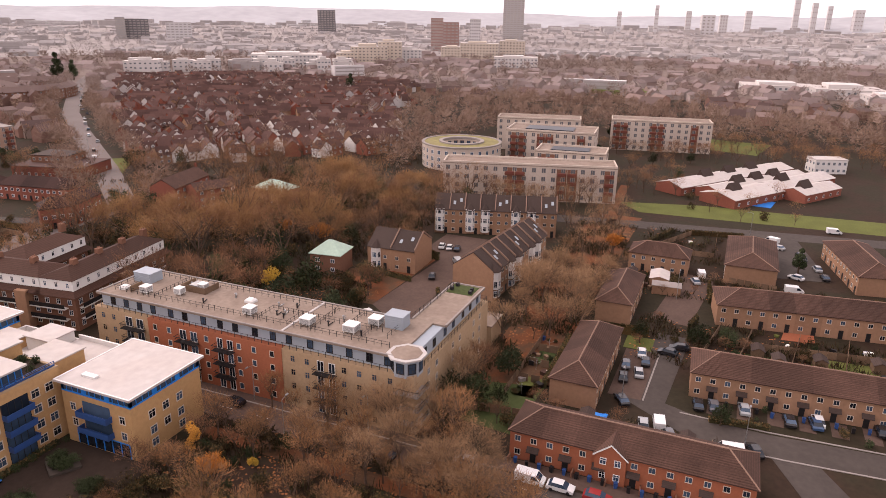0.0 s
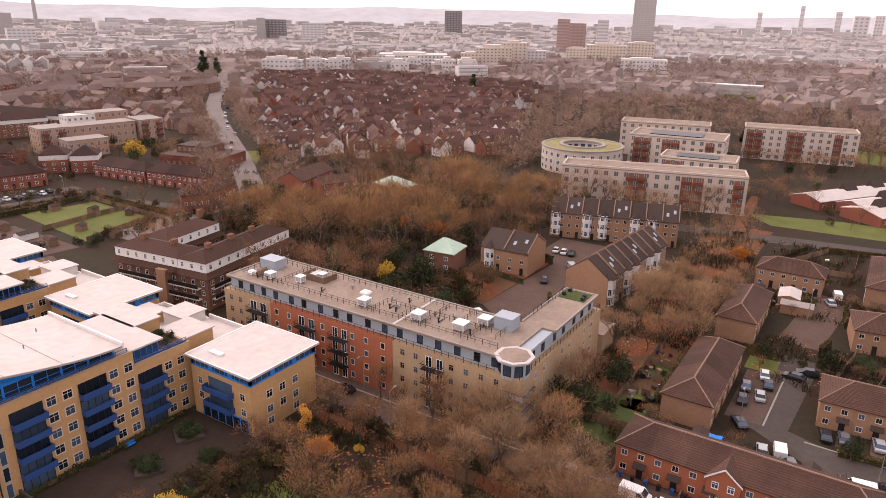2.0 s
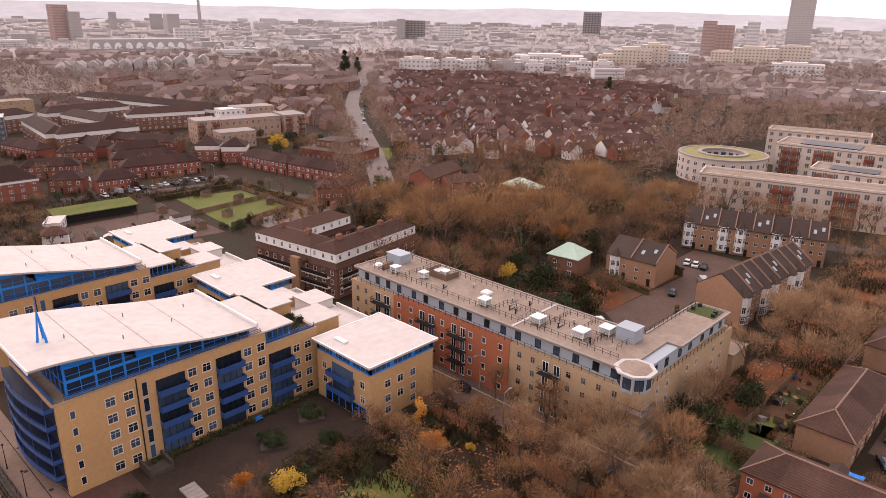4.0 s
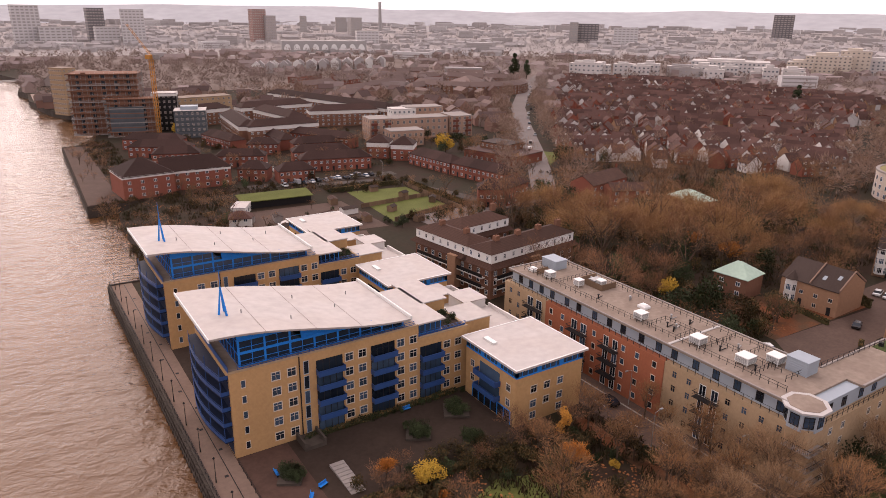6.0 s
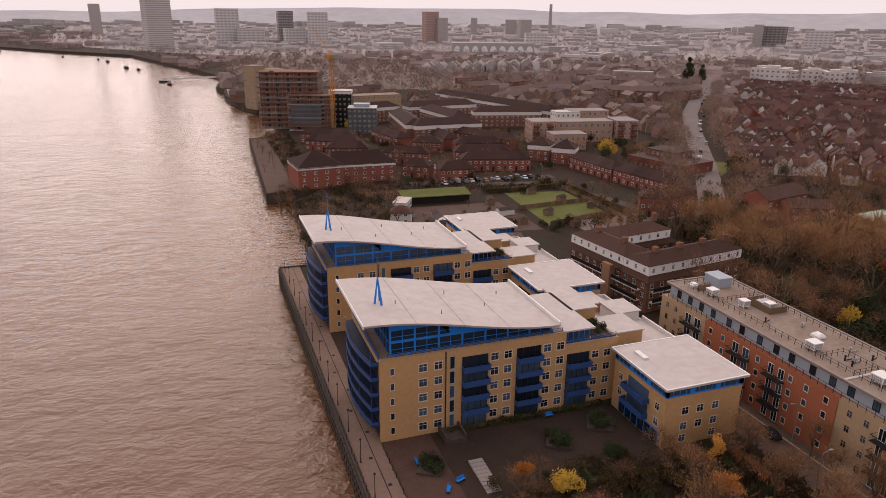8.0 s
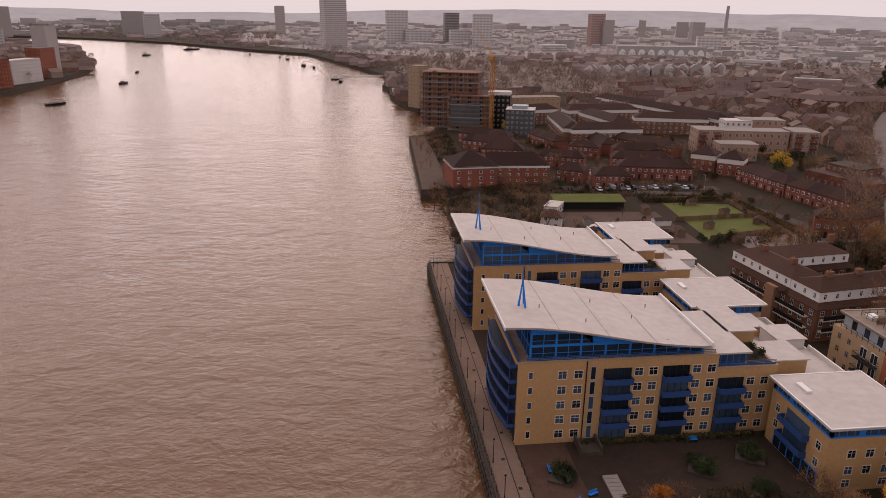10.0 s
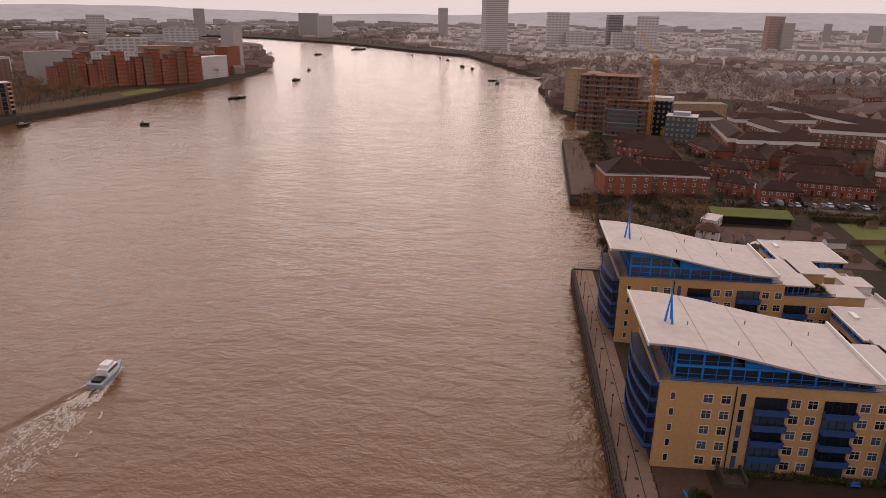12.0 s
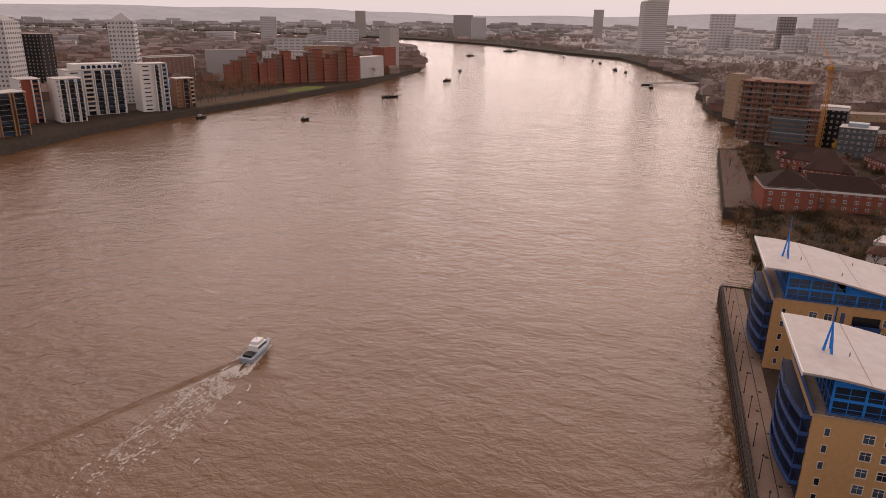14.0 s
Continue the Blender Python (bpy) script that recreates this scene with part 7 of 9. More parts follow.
def plant(kind, a, b, scale=1.0, z=GROUND):
    tr, cr = tree_rng.choice(KINDS[kind])
    name, label = NAMES[kind]
    k = scale * tree_rng.uniform(0.82, 1.15)
    m = pose(a, b, z, 0, 0, tree_rng.uniform(0, 360)) @ Matrix.Diagonal((k, k, k * tree_rng.uniform(0.9, 1.12), 1))
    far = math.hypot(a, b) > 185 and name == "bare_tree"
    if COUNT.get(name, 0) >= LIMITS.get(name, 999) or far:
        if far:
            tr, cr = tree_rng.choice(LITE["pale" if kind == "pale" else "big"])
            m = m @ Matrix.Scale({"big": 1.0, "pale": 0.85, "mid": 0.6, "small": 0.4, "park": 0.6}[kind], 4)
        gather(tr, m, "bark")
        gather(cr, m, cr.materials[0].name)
        return
    COUNT[name] = COUNT.get(name, 0) + 1
    E = thing(name, label, "tree" if kind not in ("shrub", "bush") else "shrub", m, group=kind + " planting")
    part("trunk", tr, None, E)
    part("crown", cr, None, E)


def near_road(a, b):
    return abs((a - 225) * 0.78 - (b - 261) * 0.63 + 4) < 13 and 215 < a < 620


KEEP = [  # footprints and open ground without trees: a0, a1, b0, b1
    (19, 86, 78, 190), (85, 110, 20, 200), (92, 131, 42, 54), (93, 106, -60, 29), (110, 141, -40, 27), (126, 142, -70, 3), (152, 178, 8, 27), (160, 188, -70, 1), (192, 232, -50, 26), (236, 258, -140, 60),
    (126, 180, 62, 80), (162, 177, 76, 93), (200, 226, 48, 90), (153, 193, 46, 64), (150, 165, 94, 108), (94, 134, 126, 166), (184, 212, 170, 202), (246, 420, 40, 136), (276, 366, -60, 26), (184, 206, 64, 88),
    (258, 284, -130, 40), (100, 122, 28, 40), (140, 160, 5, 12), (66, 142, 198, 252), (145, 190, 204, 285), (112, 146, 262, 296), (33, 100, 280, 322), (170, 260, 285, 385), (198, 212, 146, 160), (112, 141, 27, 34), (170, 192, 158, 186), (53, 63, 61, 69)]


def free(a, b):
    if a * 103 + b * 85 > 46000 and 240 < a and 0.40 * (a - 240) + 136 < b < 1.08 * (a - 240) + 275:
        return False
    if near_road(a, b):
        return False
    return not any(x0 < a < x1 and y0 < b < y1 for x0, x1, y0, y1 in KEEP)


def wood(a0, a1, b0, b1, gap, kinds, lo=0.8, hi=1.15, keep=True, chance=1.0):
    a = a0
    while a < a1:
        b = b0
        while b < b1:
            x, y = a + tree_rng.uniform(-.45, .45) * gap, b + tree_rng.uniform(-.45, .45) * gap
            if tree_rng.random() < chance and (not keep or free(x, y)):
                plant(tree_rng.choice(kinds), x, y, tree_rng.uniform(lo, hi))
            b += gap
        a += gap


GIANTS = ((150, 128, 1.0), (140, 142, 0.95), (163, 138, 1.1), (176, 126, 1.0), (158, 156, 1.05), (186, 142, 1.1), (148, 168, 0.9), (172, 112, 0.9), (208, 122, 1.0), (226, 140, 1.0), (212, 106, 0.9), (236, 112, 0.9))
wood(116, 200, 110, 190, 12.0, ["big", "big", "big", "mid"], 0.85, 1.3)
wood(120, 250, 84, 190, 9.0, ["ever", "bush", "bush"], 0.9, 1.4, True, 0.8)
wood(200, 250, 92, 200, 10.5, ["big", "big", "mid"], 0.8, 1.15)
wood(112, 150, 80, 126, 7.0, ["mid", "small", "bush", "ever", "bush"], 0.7, 1.1)
wood(164, 200, 92, 112, 7.0, ["big", "mid"], 0.8, 1.0)
wood(176, 204, 88, 100, 6.0, ["mid", "ever"], 0.8, 1.0)
wood(136, 190, 29, 46, 6.5, ["pale", "pale", "small"], 0.75, 1.0)
wood(190, 250, 24, 48, 8.0, ["pale", "mid"], 0.75, 1.0)
wood(226, 246, 50, 92, 7.0, ["mid", "pale"], 0.8, 1.0)
wood(206, 262, 190, 250, 11.0, ["mid", "big"], 0.6, 0.9)
wood(250, 330, 138, 250, 12.5, ["mid", "big"], 0.6, 0.9)
wood(262, 300, 28, 42, 8.0, ["mid"], 0.8, 1.1)
wood(284, 300, -110, 20, 11.0, ["mid", "small"], 0.8, 1.1)
wood(370, 420, -100, 40, 11.0, ["mid"], 0.8, 1.1)
wood(366, 440, -110, 10, 12.0, ["mid"], 0.8, 1.1, True, 0.6)
for a, b, sc in GIANTS:
    plant("giant", a, b, sc)
wood(250, 262, 46, 112, 7.0, ["mid", "pale", "big"], 0.6, 0.85, False)
wood(290, 300, 20, 60, 8.0, ["mid"], 0.7, 0.9, False)
for i in range(16):
    plant("mid", 372 + 3.0 * (i % 3), 8 + 4.2 * i, 0.9)
# the park in the foreground
wood(60, 84, 18, 60, 4.2, ["park", "park", "park", "small", "bush"], 0.6, 1.0, True, 0.9)
wood(58, 84, 60, 77, 3.4, ["bush", "bush", "small", "shrub", "park"], 0.7, 1.1, True, 0.9)
wood(79.6, 83.2, 26, 62, 3.3, ["pale", "park"], 0.5, 0.72, False, 0.85)
wood(88.6, 91.2, 30, 74, 5.0, ["park", "pale"], 0.7, 0.98, False)
wood(36, 60, 48, 77, 3.2, ["bush", "bush", "bush", "small", "shrub"], 0.7, 1.1, True, 0.85)
wood(66, 84, 76, 80, 4.0, ["bush", "small"], 0.8, 1.0, False)
wood(38, 66, 74, 81, 3.0, ["bush", "bush", "shrub", "small"], 0.6, 0.95, False, 0.75)
wood(296, 372, 24, 46, 9.0, ["mid", "small", "ever"], 0.7, 0.9, False, 0.7)
wood(262, 300, -20, 20, 8.0, ["mid", "small", "bush"], 0.7, 0.9, False, 0.5)
wood(76, 130, 315, 420, 13, ["mid", "bush", "small"], 0.6, 0.85, False, 0.5)
wood(150, 215, 300, 350, 12, ["mid", "bush", "ever"], 0.6, 0.8, False, 0.5)
wood(104, 112, 28, 46, 5.0, ["bush", "small", "ever"], 0.7, 1.0, False)
wood(108, 130, 54, 64, 5.0, ["bush", "ever", "small"], 0.6, 0.9)
for k, a, b, sc in (("yellow", 47.5, 75.5, 1.0), ("birch", 72.8, 74.0, 1.05), ("yellow", 74.5, 63.5, 0.45), ("birch", 68.0, 66.5, 0.45), ("orange", 42.5, 80.5, 0.55), ("orange", 68, 66, 0.8), ("orange", 46, 70, .6), ("yellow", 60, 60, 0.6), ("orange", 175, 128, 1.2), ("yellow", 238, 60, 1.5), ("orange", 203, 30, .9), ("orange", 292, 58, 1.2), ("yellow", 196, 300, 1.8), ("yellow", 90, 415, 2.0), ("orange", 170, 112, 1.3), ("yellow", 140, 108, 1.1),
                    ("fir", 210.4, -20.8, 0.8), ("fir", 510, 640, 2.6), ("fir", 520, 630, 2.2), ("fir", 560, 330, 1.6), ("ever", 228, 246, 1.3), ("ever", 245, 235, 1.2), ("ever", 172, 196, 1.0), ("ever", 176, 199, 1.0), ("fir", 330, 60, 1.2), ("fir", 420, 70, 1.3), ("ever", 118, -4, .5), ("ever", 146, 14, .7), ("ever", 148, 2, .8), ("ever", 151, -4, .7), ("ever", 188, 60, .8)):
    plant(k, a, b, sc)
for a, b, k, sc in ((90.5, 36, "park", 1.25), (93.5, 40, "pale", 0.85), (97, 39, "park", 1.1), (101, 40.5, "ever", 1.2), (104.5, 41, "ever", 1.0), (108, 40.5, "pale", 0.8), (112, 41, "small", 1.5), (116, 40, "mid", 0.9), (89.5, 46, "pale", 0.8), (84, 50, "park", 1.0), (83, 42, "pale", 0.85), (82, 34, "pale", 0.9), (78, 28, "pale", 0.9), (120, 36, "ever", 0.8)):
    plant(k, a, b, sc)
# court beds and planters
for a, b, r in ((62.5, 91, 3.2), (53, 88.5, 3.0), (30, 88.5, 2.6), (27.5, 127, 2.6), (60, 82, 2.5)):
    s = Shape()
    s.prism([(r * math.cos(math.pi * i / 2), r * math.sin(math.pi * i / 2)) for i in range(4)], 0, 0.45)
    single("planting_bed", s, "stone_wall", "raised square brick planting bed in the court", "planter", pose(a, b, GROUND, 0, 0, 15), group="planting beds")
    for i in range(11):
        plant("shrub", a + tree_rng.uniform(-.5, .5) * r, b + tree_rng.uniform(-.5, .5) * r, 0.75, GROUND + 0.4)
for i in range(22):
    plant("shrub", 36 + 1.5 * i, 96.6 + tree_rng.uniform(-.4, .4), 0.5)
# gardens and estate planting
for i in range(70):
    a, b = tree_rng.choice(((104, 111), (143, 160), (175, 192)))
    plant(tree_rng.choice(["shrub", "shrub", "small", "bush"]), tree_rng.uniform(a, b), tree_rng.uniform(-45, 16) if a > 120 else tree_rng.uniform(-8, 26), tree_rng.uniform(0.4, 0.75))
wood(112, 150, 296, 312, 7, ["small", "mid", "bush"], 0.7, 1.0, False, 0.6)
wood(60, 110, 322, 400, 11, ["mid", "small", "bush"], 0.7, 1.0, False, 0.7)
wood(150, 175, 280, 345, 10, ["mid", "bush"], 0.7, 1.0, False, 0.6)
wood(176, 200, 205, 290, 8, ["mid", "big", "bush"], 0.6, 0.9, True, 0.8)
wood(126, 170, 166, 204, 7.5, ["mid", "small", "bush"], 0.7, 1.0, True, 0.8)
wood(56, 66, 205, 282, 7, ["small", "bush", "mid"], 0.7, 1.0, False, 0.8)
wood(30, 52, 196, 282, 8, ["small", "mid", "bush"], 0.6, 0.9, False, 0.8)
wood(60, 100, 268, 290, 8, ["mid", "small"], 0.6, 0.9, False, 0.7)
wood(31, 40, 300, 405, 8, ["small", "mid", "small"], 0.6, 0.9, False, 0.75)
wood(42, 50, 310, 420, 8, ["mid", "small"], 0.7, 0.9, False, 0.8)
wood(100, 145, 250, 268, 8, ["small", "bush", "mid"], 0.6, 0.9, False, 0.6)
wood(142, 156, 205, 262, 7, ["small", "mid", "bush"], 0.6, 0.9, False, 0.7)
wood(90, 170, 290, 400, 14, ["mid", "small"], 0.7, 1.0, False, 0.6)
wood(176, 250, 240, 300, 12, ["mid", "mid", "big"], 0.6, 0.9, True, 0.7)
wood(250, 340, 250, 400, 16, ["mid", "big"], 0.6, 0.9, True, 0.75)
wood(-425, -338, 446, 600, 8, ["big", "mid"], 0.55, 0.8, False, 0.95)

wood(60, 190, 196, 300, 7.5, ["small", "bush", "bush", "ever", "small"], 0.5, 0.8, True, 0.55)
wood(100, 240, 296, 420, 9, ["mid", "bush", "small", "bush"], 0.5, 0.8, False, 0.4)
wood(196, 236, 300, 345, 8, ["mid", "small", "ever"], 0.7, 1.0, False, 0.6)
for b0 in (98.0, 143.0):
    for i in range(9):
        plant("shrub", 24.5 + tree_rng.uniform(41.2, 44.2), b0 + tree_rng.uniform(1.5, 8.0), 0.55, GROUND + 12.65)

# undergrowth and fallen leaves
under, leaves = Shape(), Shape()
ug = random.Random(3)
ZONES = ((34, 84, 20, 77, 3600), (112, 250, 28, 47, 2600), (112, 150, 54, 126, 3000), (118, 250, 92, 190, 4500), (96, 112, 28, 46, 500), (138, 162, -45, 16, 900), (105, 111, -9, 27, 260), (176, 194, -50, 28, 700), (28, 66, 192, 290, 1500), (100, 160, 200, 300, 1500), (206, 330, 140, 260, 3000), (38, 52, 300, 420, 900), (60, 130, 255, 300, 900), (284, 300, -110, 20, 500), (205, 240, 0, 25, 300))
for a0, a1, b0, b1, n in ZONES:
    for i in range(n):
        x, y = ug.uniform(a0, a1), ug.uniform(b0, b1)
        if not free(x, y) and not (x < 84 and y < 77) and not (a0 == 105 or a0 == 138 or a0 == 176 or a0 == 205):
            continue
        if x > 78 and x < 81 and y < 78:
            continue
        if noise.noise((x * 0.12, y * 0.12, 5)) < -0.05:
            k = ug.uniform(0.12, 0.3)
            w = ug.uniform(0, 6.3)
            c, q = math.cos(w) * k, math.sin(w) * k
            leaves.face([(x - c, y - q, GROUND + .06), (x + q, y - c, GROUND + .07), (x + c, y + q, GROUND + .06), (x - q, y + c, GROUND + .08)])
            continue
        for j in range(7):
            h = ug.uniform(0.3, 1.5)
            px, py = x + ug.gauss(0, .5), y + ug.gauss(0, .5)
            e = Vector((ug.gauss(0, .5), ug.gauss(0, .5), 1)).normalized() * h
            o = Vector((ug.uniform(-1, 1), ug.uniform(-1, 1), ug.uniform(-.3, .3))).normalized() * ug.uniform(0.05, 0.16)
            p = Vector((px, py, GROUND + ug.uniform(0, .5)))
            under.face([p - o, p + o, p + e + o * .6, p + e - o * .3])
single("undergrowth", under, "brush", "tangled brown winter undergrowth", "undergrowth", kind="stuff")
single("fallen_leaves", leaves, "fallen", "drifts of fallen orange leaves", "leaves", kind="stuff")
# clipped hedges
def hedge(p0, p1, h=1.5, w=0.9):
    d = Vector((p1[0] - p0[0], p1[1] - p0[1]))
    L = d.length
    s = Shape()
    for i in range(int(L * 45)):
        x, y, z = ug.uniform(0, L), ug.uniform(-w / 2, w / 2), ug.uniform(0.05, h)
        if ug.random() < 0.6:
            z = h + ug.gauss(0, .08)
        u = Vector((ug.gauss(0, 1), ug.gauss(0, 1), ug.gauss(0, 1))).normalized() * 0.26
        v = u.orthogonal() * 0.6
        c = Vector((x, y, z))
        s.face([c - u, c + v, c + u, c - v])
    s.box(0.1, L - 0.1, -w / 2 + 0.15, w / 2 - 0.15, 0, h - 0.15)
    single("hedge", s, "dark_leaf", "dense dark green garden hedge", "hedge", pose(p0[0], p0[1], GROUND, 0, 0, math.degrees(math.atan2(d.y, d.x))), group="hedges")


for p0, p1, h in (((150, 12.5), (148, 27), 2.2), ((156, 4.5), (162, 3), 2.4), ((141, -1), (143, -30), 1.4), ((118.5, -2), (120, -12), 1.0), ((190, 2), (176, 1), 1.6), ((236, 12), (240, -6), 1.5), ((205, 27), (236, 16), 1.6), ((118, 28), (140, 28.4), 1.8), ((128, 62), (128, 78), 2.0), ((150, 64.5), (153, 66), 1.8), ((34, 77), (66, 76), 1.2), ((36, 96.9), (66, 96.9), 0.7),
                    ((177, 76), (180, 84), 2.2), ((158, 76), (161, 92), 1.2), ((145, 250), (146, 210), 1.6), ((110, 252), (140, 252), 1.8), ((212, -44), (232, -46), 1.4), ((110, 48), (125, 57), 1.6)):
    hedge(p0, p1, h)

# ---- parked cars ----
def car(m, paint, label, van=False):
    key = ("car", paint, van)
    if key not in CACHE:
        L, W = (2.3, 0.95) if van else (2.1, 0.88)
        s, g = Shape(), Shape()
        low = [(-L, 0.3), (L, 0.3), (L, 0.75), (L - 0.5, 0.95 if not van else 1.05), (-L, 1.0 if not van else 1.9), (-L - 0.02, 0.6)]
        if van:
            prof = [(-L, 0.3), (L, 0.3), (L + 0.03, 0.8), (L - 0.55, 1.1), (L - 1.25, 1.85), (-L, 1.95)]
        else:
            prof = [(-L, 0.3), (L, 0.3), (L + 0.02, 0.7), (L - 0.9, 0.92), (-L + 0.25, 0.98), (-L - 0.02, 0.75)]
        n = len(prof)
        pts = [(x, -W, z) for x, z in prof] + [(x, W, z) for x, z in prof]
        s.solid(pts, [tuple(range(n))[::1], tuple(range(2 * n - 1, n - 1, -1))] + [(i, n + i, n + (i + 1) % n, (i + 1) % n) for i in range(n)])
        if van:
            g.solid([(L - 0.53, -W + .1, 1.14), (L - 0.53, W - .1, 1.14), (L - 1.2, W - .14, 1.8), (L - 1.2, -W + .14, 1.8)], [(0, 1, 2, 3)])
            for sg in (-1, 1):
                g.solid([(L - 1.2, sg * (W + .01), 1.1), (L - .75, sg * (W + .01), 1.1), (L - 1.3, sg * (W + .01), 1.7), (L - 1.9, sg * (W + .01), 1.7), (L - 1.9, sg * (W + .01), 1.1)], [(0, 1, 2, 3, 4)])
        else:
            cab = [(-L + 0.3, 0.98), (L - 0.95, 0.92), (L - 1.65, 1.42), (-L + 0.85, 1.45)]
            pts = [(x, -W * (0.98 if z < 1.1 else 0.78), z) for x, z in cab] + [(x, W * (0.98 if z < 1.1 else 0.78), z) for x, z in cab]
            g.solid(pts, [(0, 1, 2, 3), (7, 6, 5, 4), (1, 5, 6, 2), (0, 3, 7, 4)])
            s.solid([(L - 1.62, -W * .76, 1.43), (L - 1.62, W * .76, 1.43), (-L + .85, W * .76, 1.46), (-L + .85, -W * .76, 1.46), (L - 1.62, -W * .76, 1.47), (L - 1.62, W * .76, 1.47), (-L + .85, W * .76, 1.5), (-L + .85, -W * .76, 1.5)],
                    [(4, 5, 6, 7), (0, 1, 5, 4), (1, 2, 6, 5), (2, 3, 7, 6), (3, 0, 4, 7)])
        wh = Shape()
        wh.tube((0, -0.1, 0.31), (0, 0.1, 0.31), 0.31, 0.31, 10)
        CACHE[key] = s.mesh("body", paint), g.mesh("glasshouse", "glass"), wh.mesh("wheel", "dark"), L, W
    b, g, wh, L, W = CACHE[key]
    E = thing("van" if van else "car", label, "van" if van else "car", m, group="parked vehicles")
    part("body", b, None, E)
    part("glasshouse", g, None, E)
    for x in (-L * 0.62, L * 0.62):
        for y in (-W + 0.05, W - 0.05):
            part("wheel", wh, None, E, m=pose(x, y, 0))


for k, c in (("car_white", (0.72, 0.72, 0.72)), ("car_silver", (0.38, 0.39, 0.40)), ("car_black", (0.02, 0.02, 0.023)), ("car_red", (0.30, 0.03, 0.03)), ("car_blue", (0.04, 0.08, 0.16)), ("car_grey", (0.13, 0.13, 0.14))):
    MAT[k] = mat(k, c, 0.25, 0.03, 2.0, spec=0.6)
G = GROUND + 0.06
CARS = [(89.0, 22.4, -90, "car_white", 1), (89.0, 17.6, -90, "car_white", 0), (88.9, 12, -90, "car_red", 0), (142.6, 7.6, 80, "car_black", 0), (118.9, 13.4, 30, "car_black", 0),
        (123.0, 0.1, 8, "car_black", 0), (123.8, -2.6, 8, "car_grey", 0), (124.8, -7.8, 8, "car_silver", 0), (113.2, 6.0, 10, "car_white", 1), (112, 8.5, 10, "car_silver", 0), (110.5, 4, 20, "car_grey", 0), (108.8, -3.0, 95, "car_red", 0), (109.5, -5.6, 95, "car_white", 1), (111.5, -9.6, 20, "car_black", 0),
        (179.2, -21, 0, "car_white", 1), (193.5, -19, -80, "car_white", 1), (196, 4.4, 10, "car_white", 1), (190, 5.4, 20, "car_silver", 0), (238.8, -14.4, 60, "car_white", 1), (232, -16, 60, "car_silver", 0), (258.6, -34, -80, "car_white", 1), (226.7, -22, 10, "car_black", 0), (223.4, -22.6, 10, "car_grey", 0), (215.3, -26, 10, "car_silver", 0), (208, -27.4, 10, "car_black", 0), (204.9, -20, 60, "car_white", 0),
        (188.2, 79.8, 15, "car_white", 0), (188, 77.2, 15, "car_white", 0), (187.8, 74.6, 15, "car_black", 0), (176.7, 70, 40, "car_silver", 1), (163, 72, 20, "car_black", 0), (134, 76, 60, "car_white", 0), (128.5, 72, 60, "car_grey", 0), (88.3, 78.5, 90, "car_black", 0), (89, 33, 90, "car_silver", 0), (85.2, 46, 90, "car_black", 0), (85.4, 134, 92, "car_white", 0), (85.5, 140, 92, "car_black", 0), (85.3, 118, 92, "car_white", 1),
        (140.3, 12.7, 8, "car_white", 0), (136.4, 11.4, 8, "car_black", 0), (130.9, 12.0, 10, "car_silver", 0), (133.7, 15.0, 8, "car_grey", 0), (128.0, 14.6, 8, "car_black", 0), (145.9, 5.6, 100, "car_black", 0), (124.0, -15.3, 8, "car_black", 0), (124.9, -19.6, 8, "car_blue", 0),
        (90, 146, 20, "car_silver", 0), (126, -20, 6, "car_white", 0), (127, -30, 6, "car_black", 0)]
for i in range(14):
    CARS.append((98 + 3.1 * i, 271.5 + (i % 3), 92, ("car_white", "car_grey", "car_silver", "car_black")[(i * 7) % 4], i % 9 == 2))
for i in range(12):
    CARS.append((103 + 0.4 * i, 284 + 5.2 * i, 84, ("car_white", "car_silver", "car_black")[(i * 5) % 3], i % 7 == 3))
for i in range(16):
    t = i / 15
    CARS.append((240 + 230 * t + tree_rng.uniform(-3, 3), 283 + 285 * t + tree_rng.uniform(-3, 3), 51, ("car_white", "car_black", "car_silver")[i % 3], i % 5 == 0))
for i in range(18):
    CARS.append((300 + 3.2 * (i % 9), -74 - 16 * (i // 9) - 1.2 * (i % 9), 70, ("car_black", "car_silver", "car_blue", "car_white")[(i * 3) % 4], False))
WORDS = {"car_white": "white", "car_silver": "silver", "car_black": "black", "car_red": "red", "car_blue": "dark blue", "car_grey": "dark grey"}
for a, b, t, k, van in CARS:
    car(pose(a, b, G, 0, 0, t), k, "parked %s %s beside the road" % (WORDS[k], "van" if van else "hatchback car"), bool(van))

# ---- small things of the estate ----
patch("parking", [(121, 10.2), (142, 9.6), (142, 16.2), (121, 16.4)], "yard", "brown block paved parking bays", "parking", 0.055)
patch("lawn", [(142.5, 11), (149, 11), (149, 17), (142.5, 17)], "grass", "small green lawn behind the bays", "lawn", 0.05)
patch("lawn", [(113, 29), (121, 29), (121, 33), (113, 33)], "grass", "narrow back garden lawn", "lawn", 0.05)
patch("lawn", [(127, 29), (133, 29), (133, 33), (127, 33)], "dark_grass", "narrow back garden lawn", "lawn", 0.05)
patch("patio", [(161, -15), (167, -16), (168, -22), (162, -22)], "orange_brick", "red tiled garden patio", "patio", 0.06)
patch("lawn", [(144, -4), (150, -5), (151, -14), (145, -14)], "dark_grass", "back garden lawn of the terrace", "lawn", 0.05)
patch("lawn", [(147, -20), (154, -21), (155, -34), (148, -34)], "grass", "back garden lawn of the terrace", "lawn", 0.05)
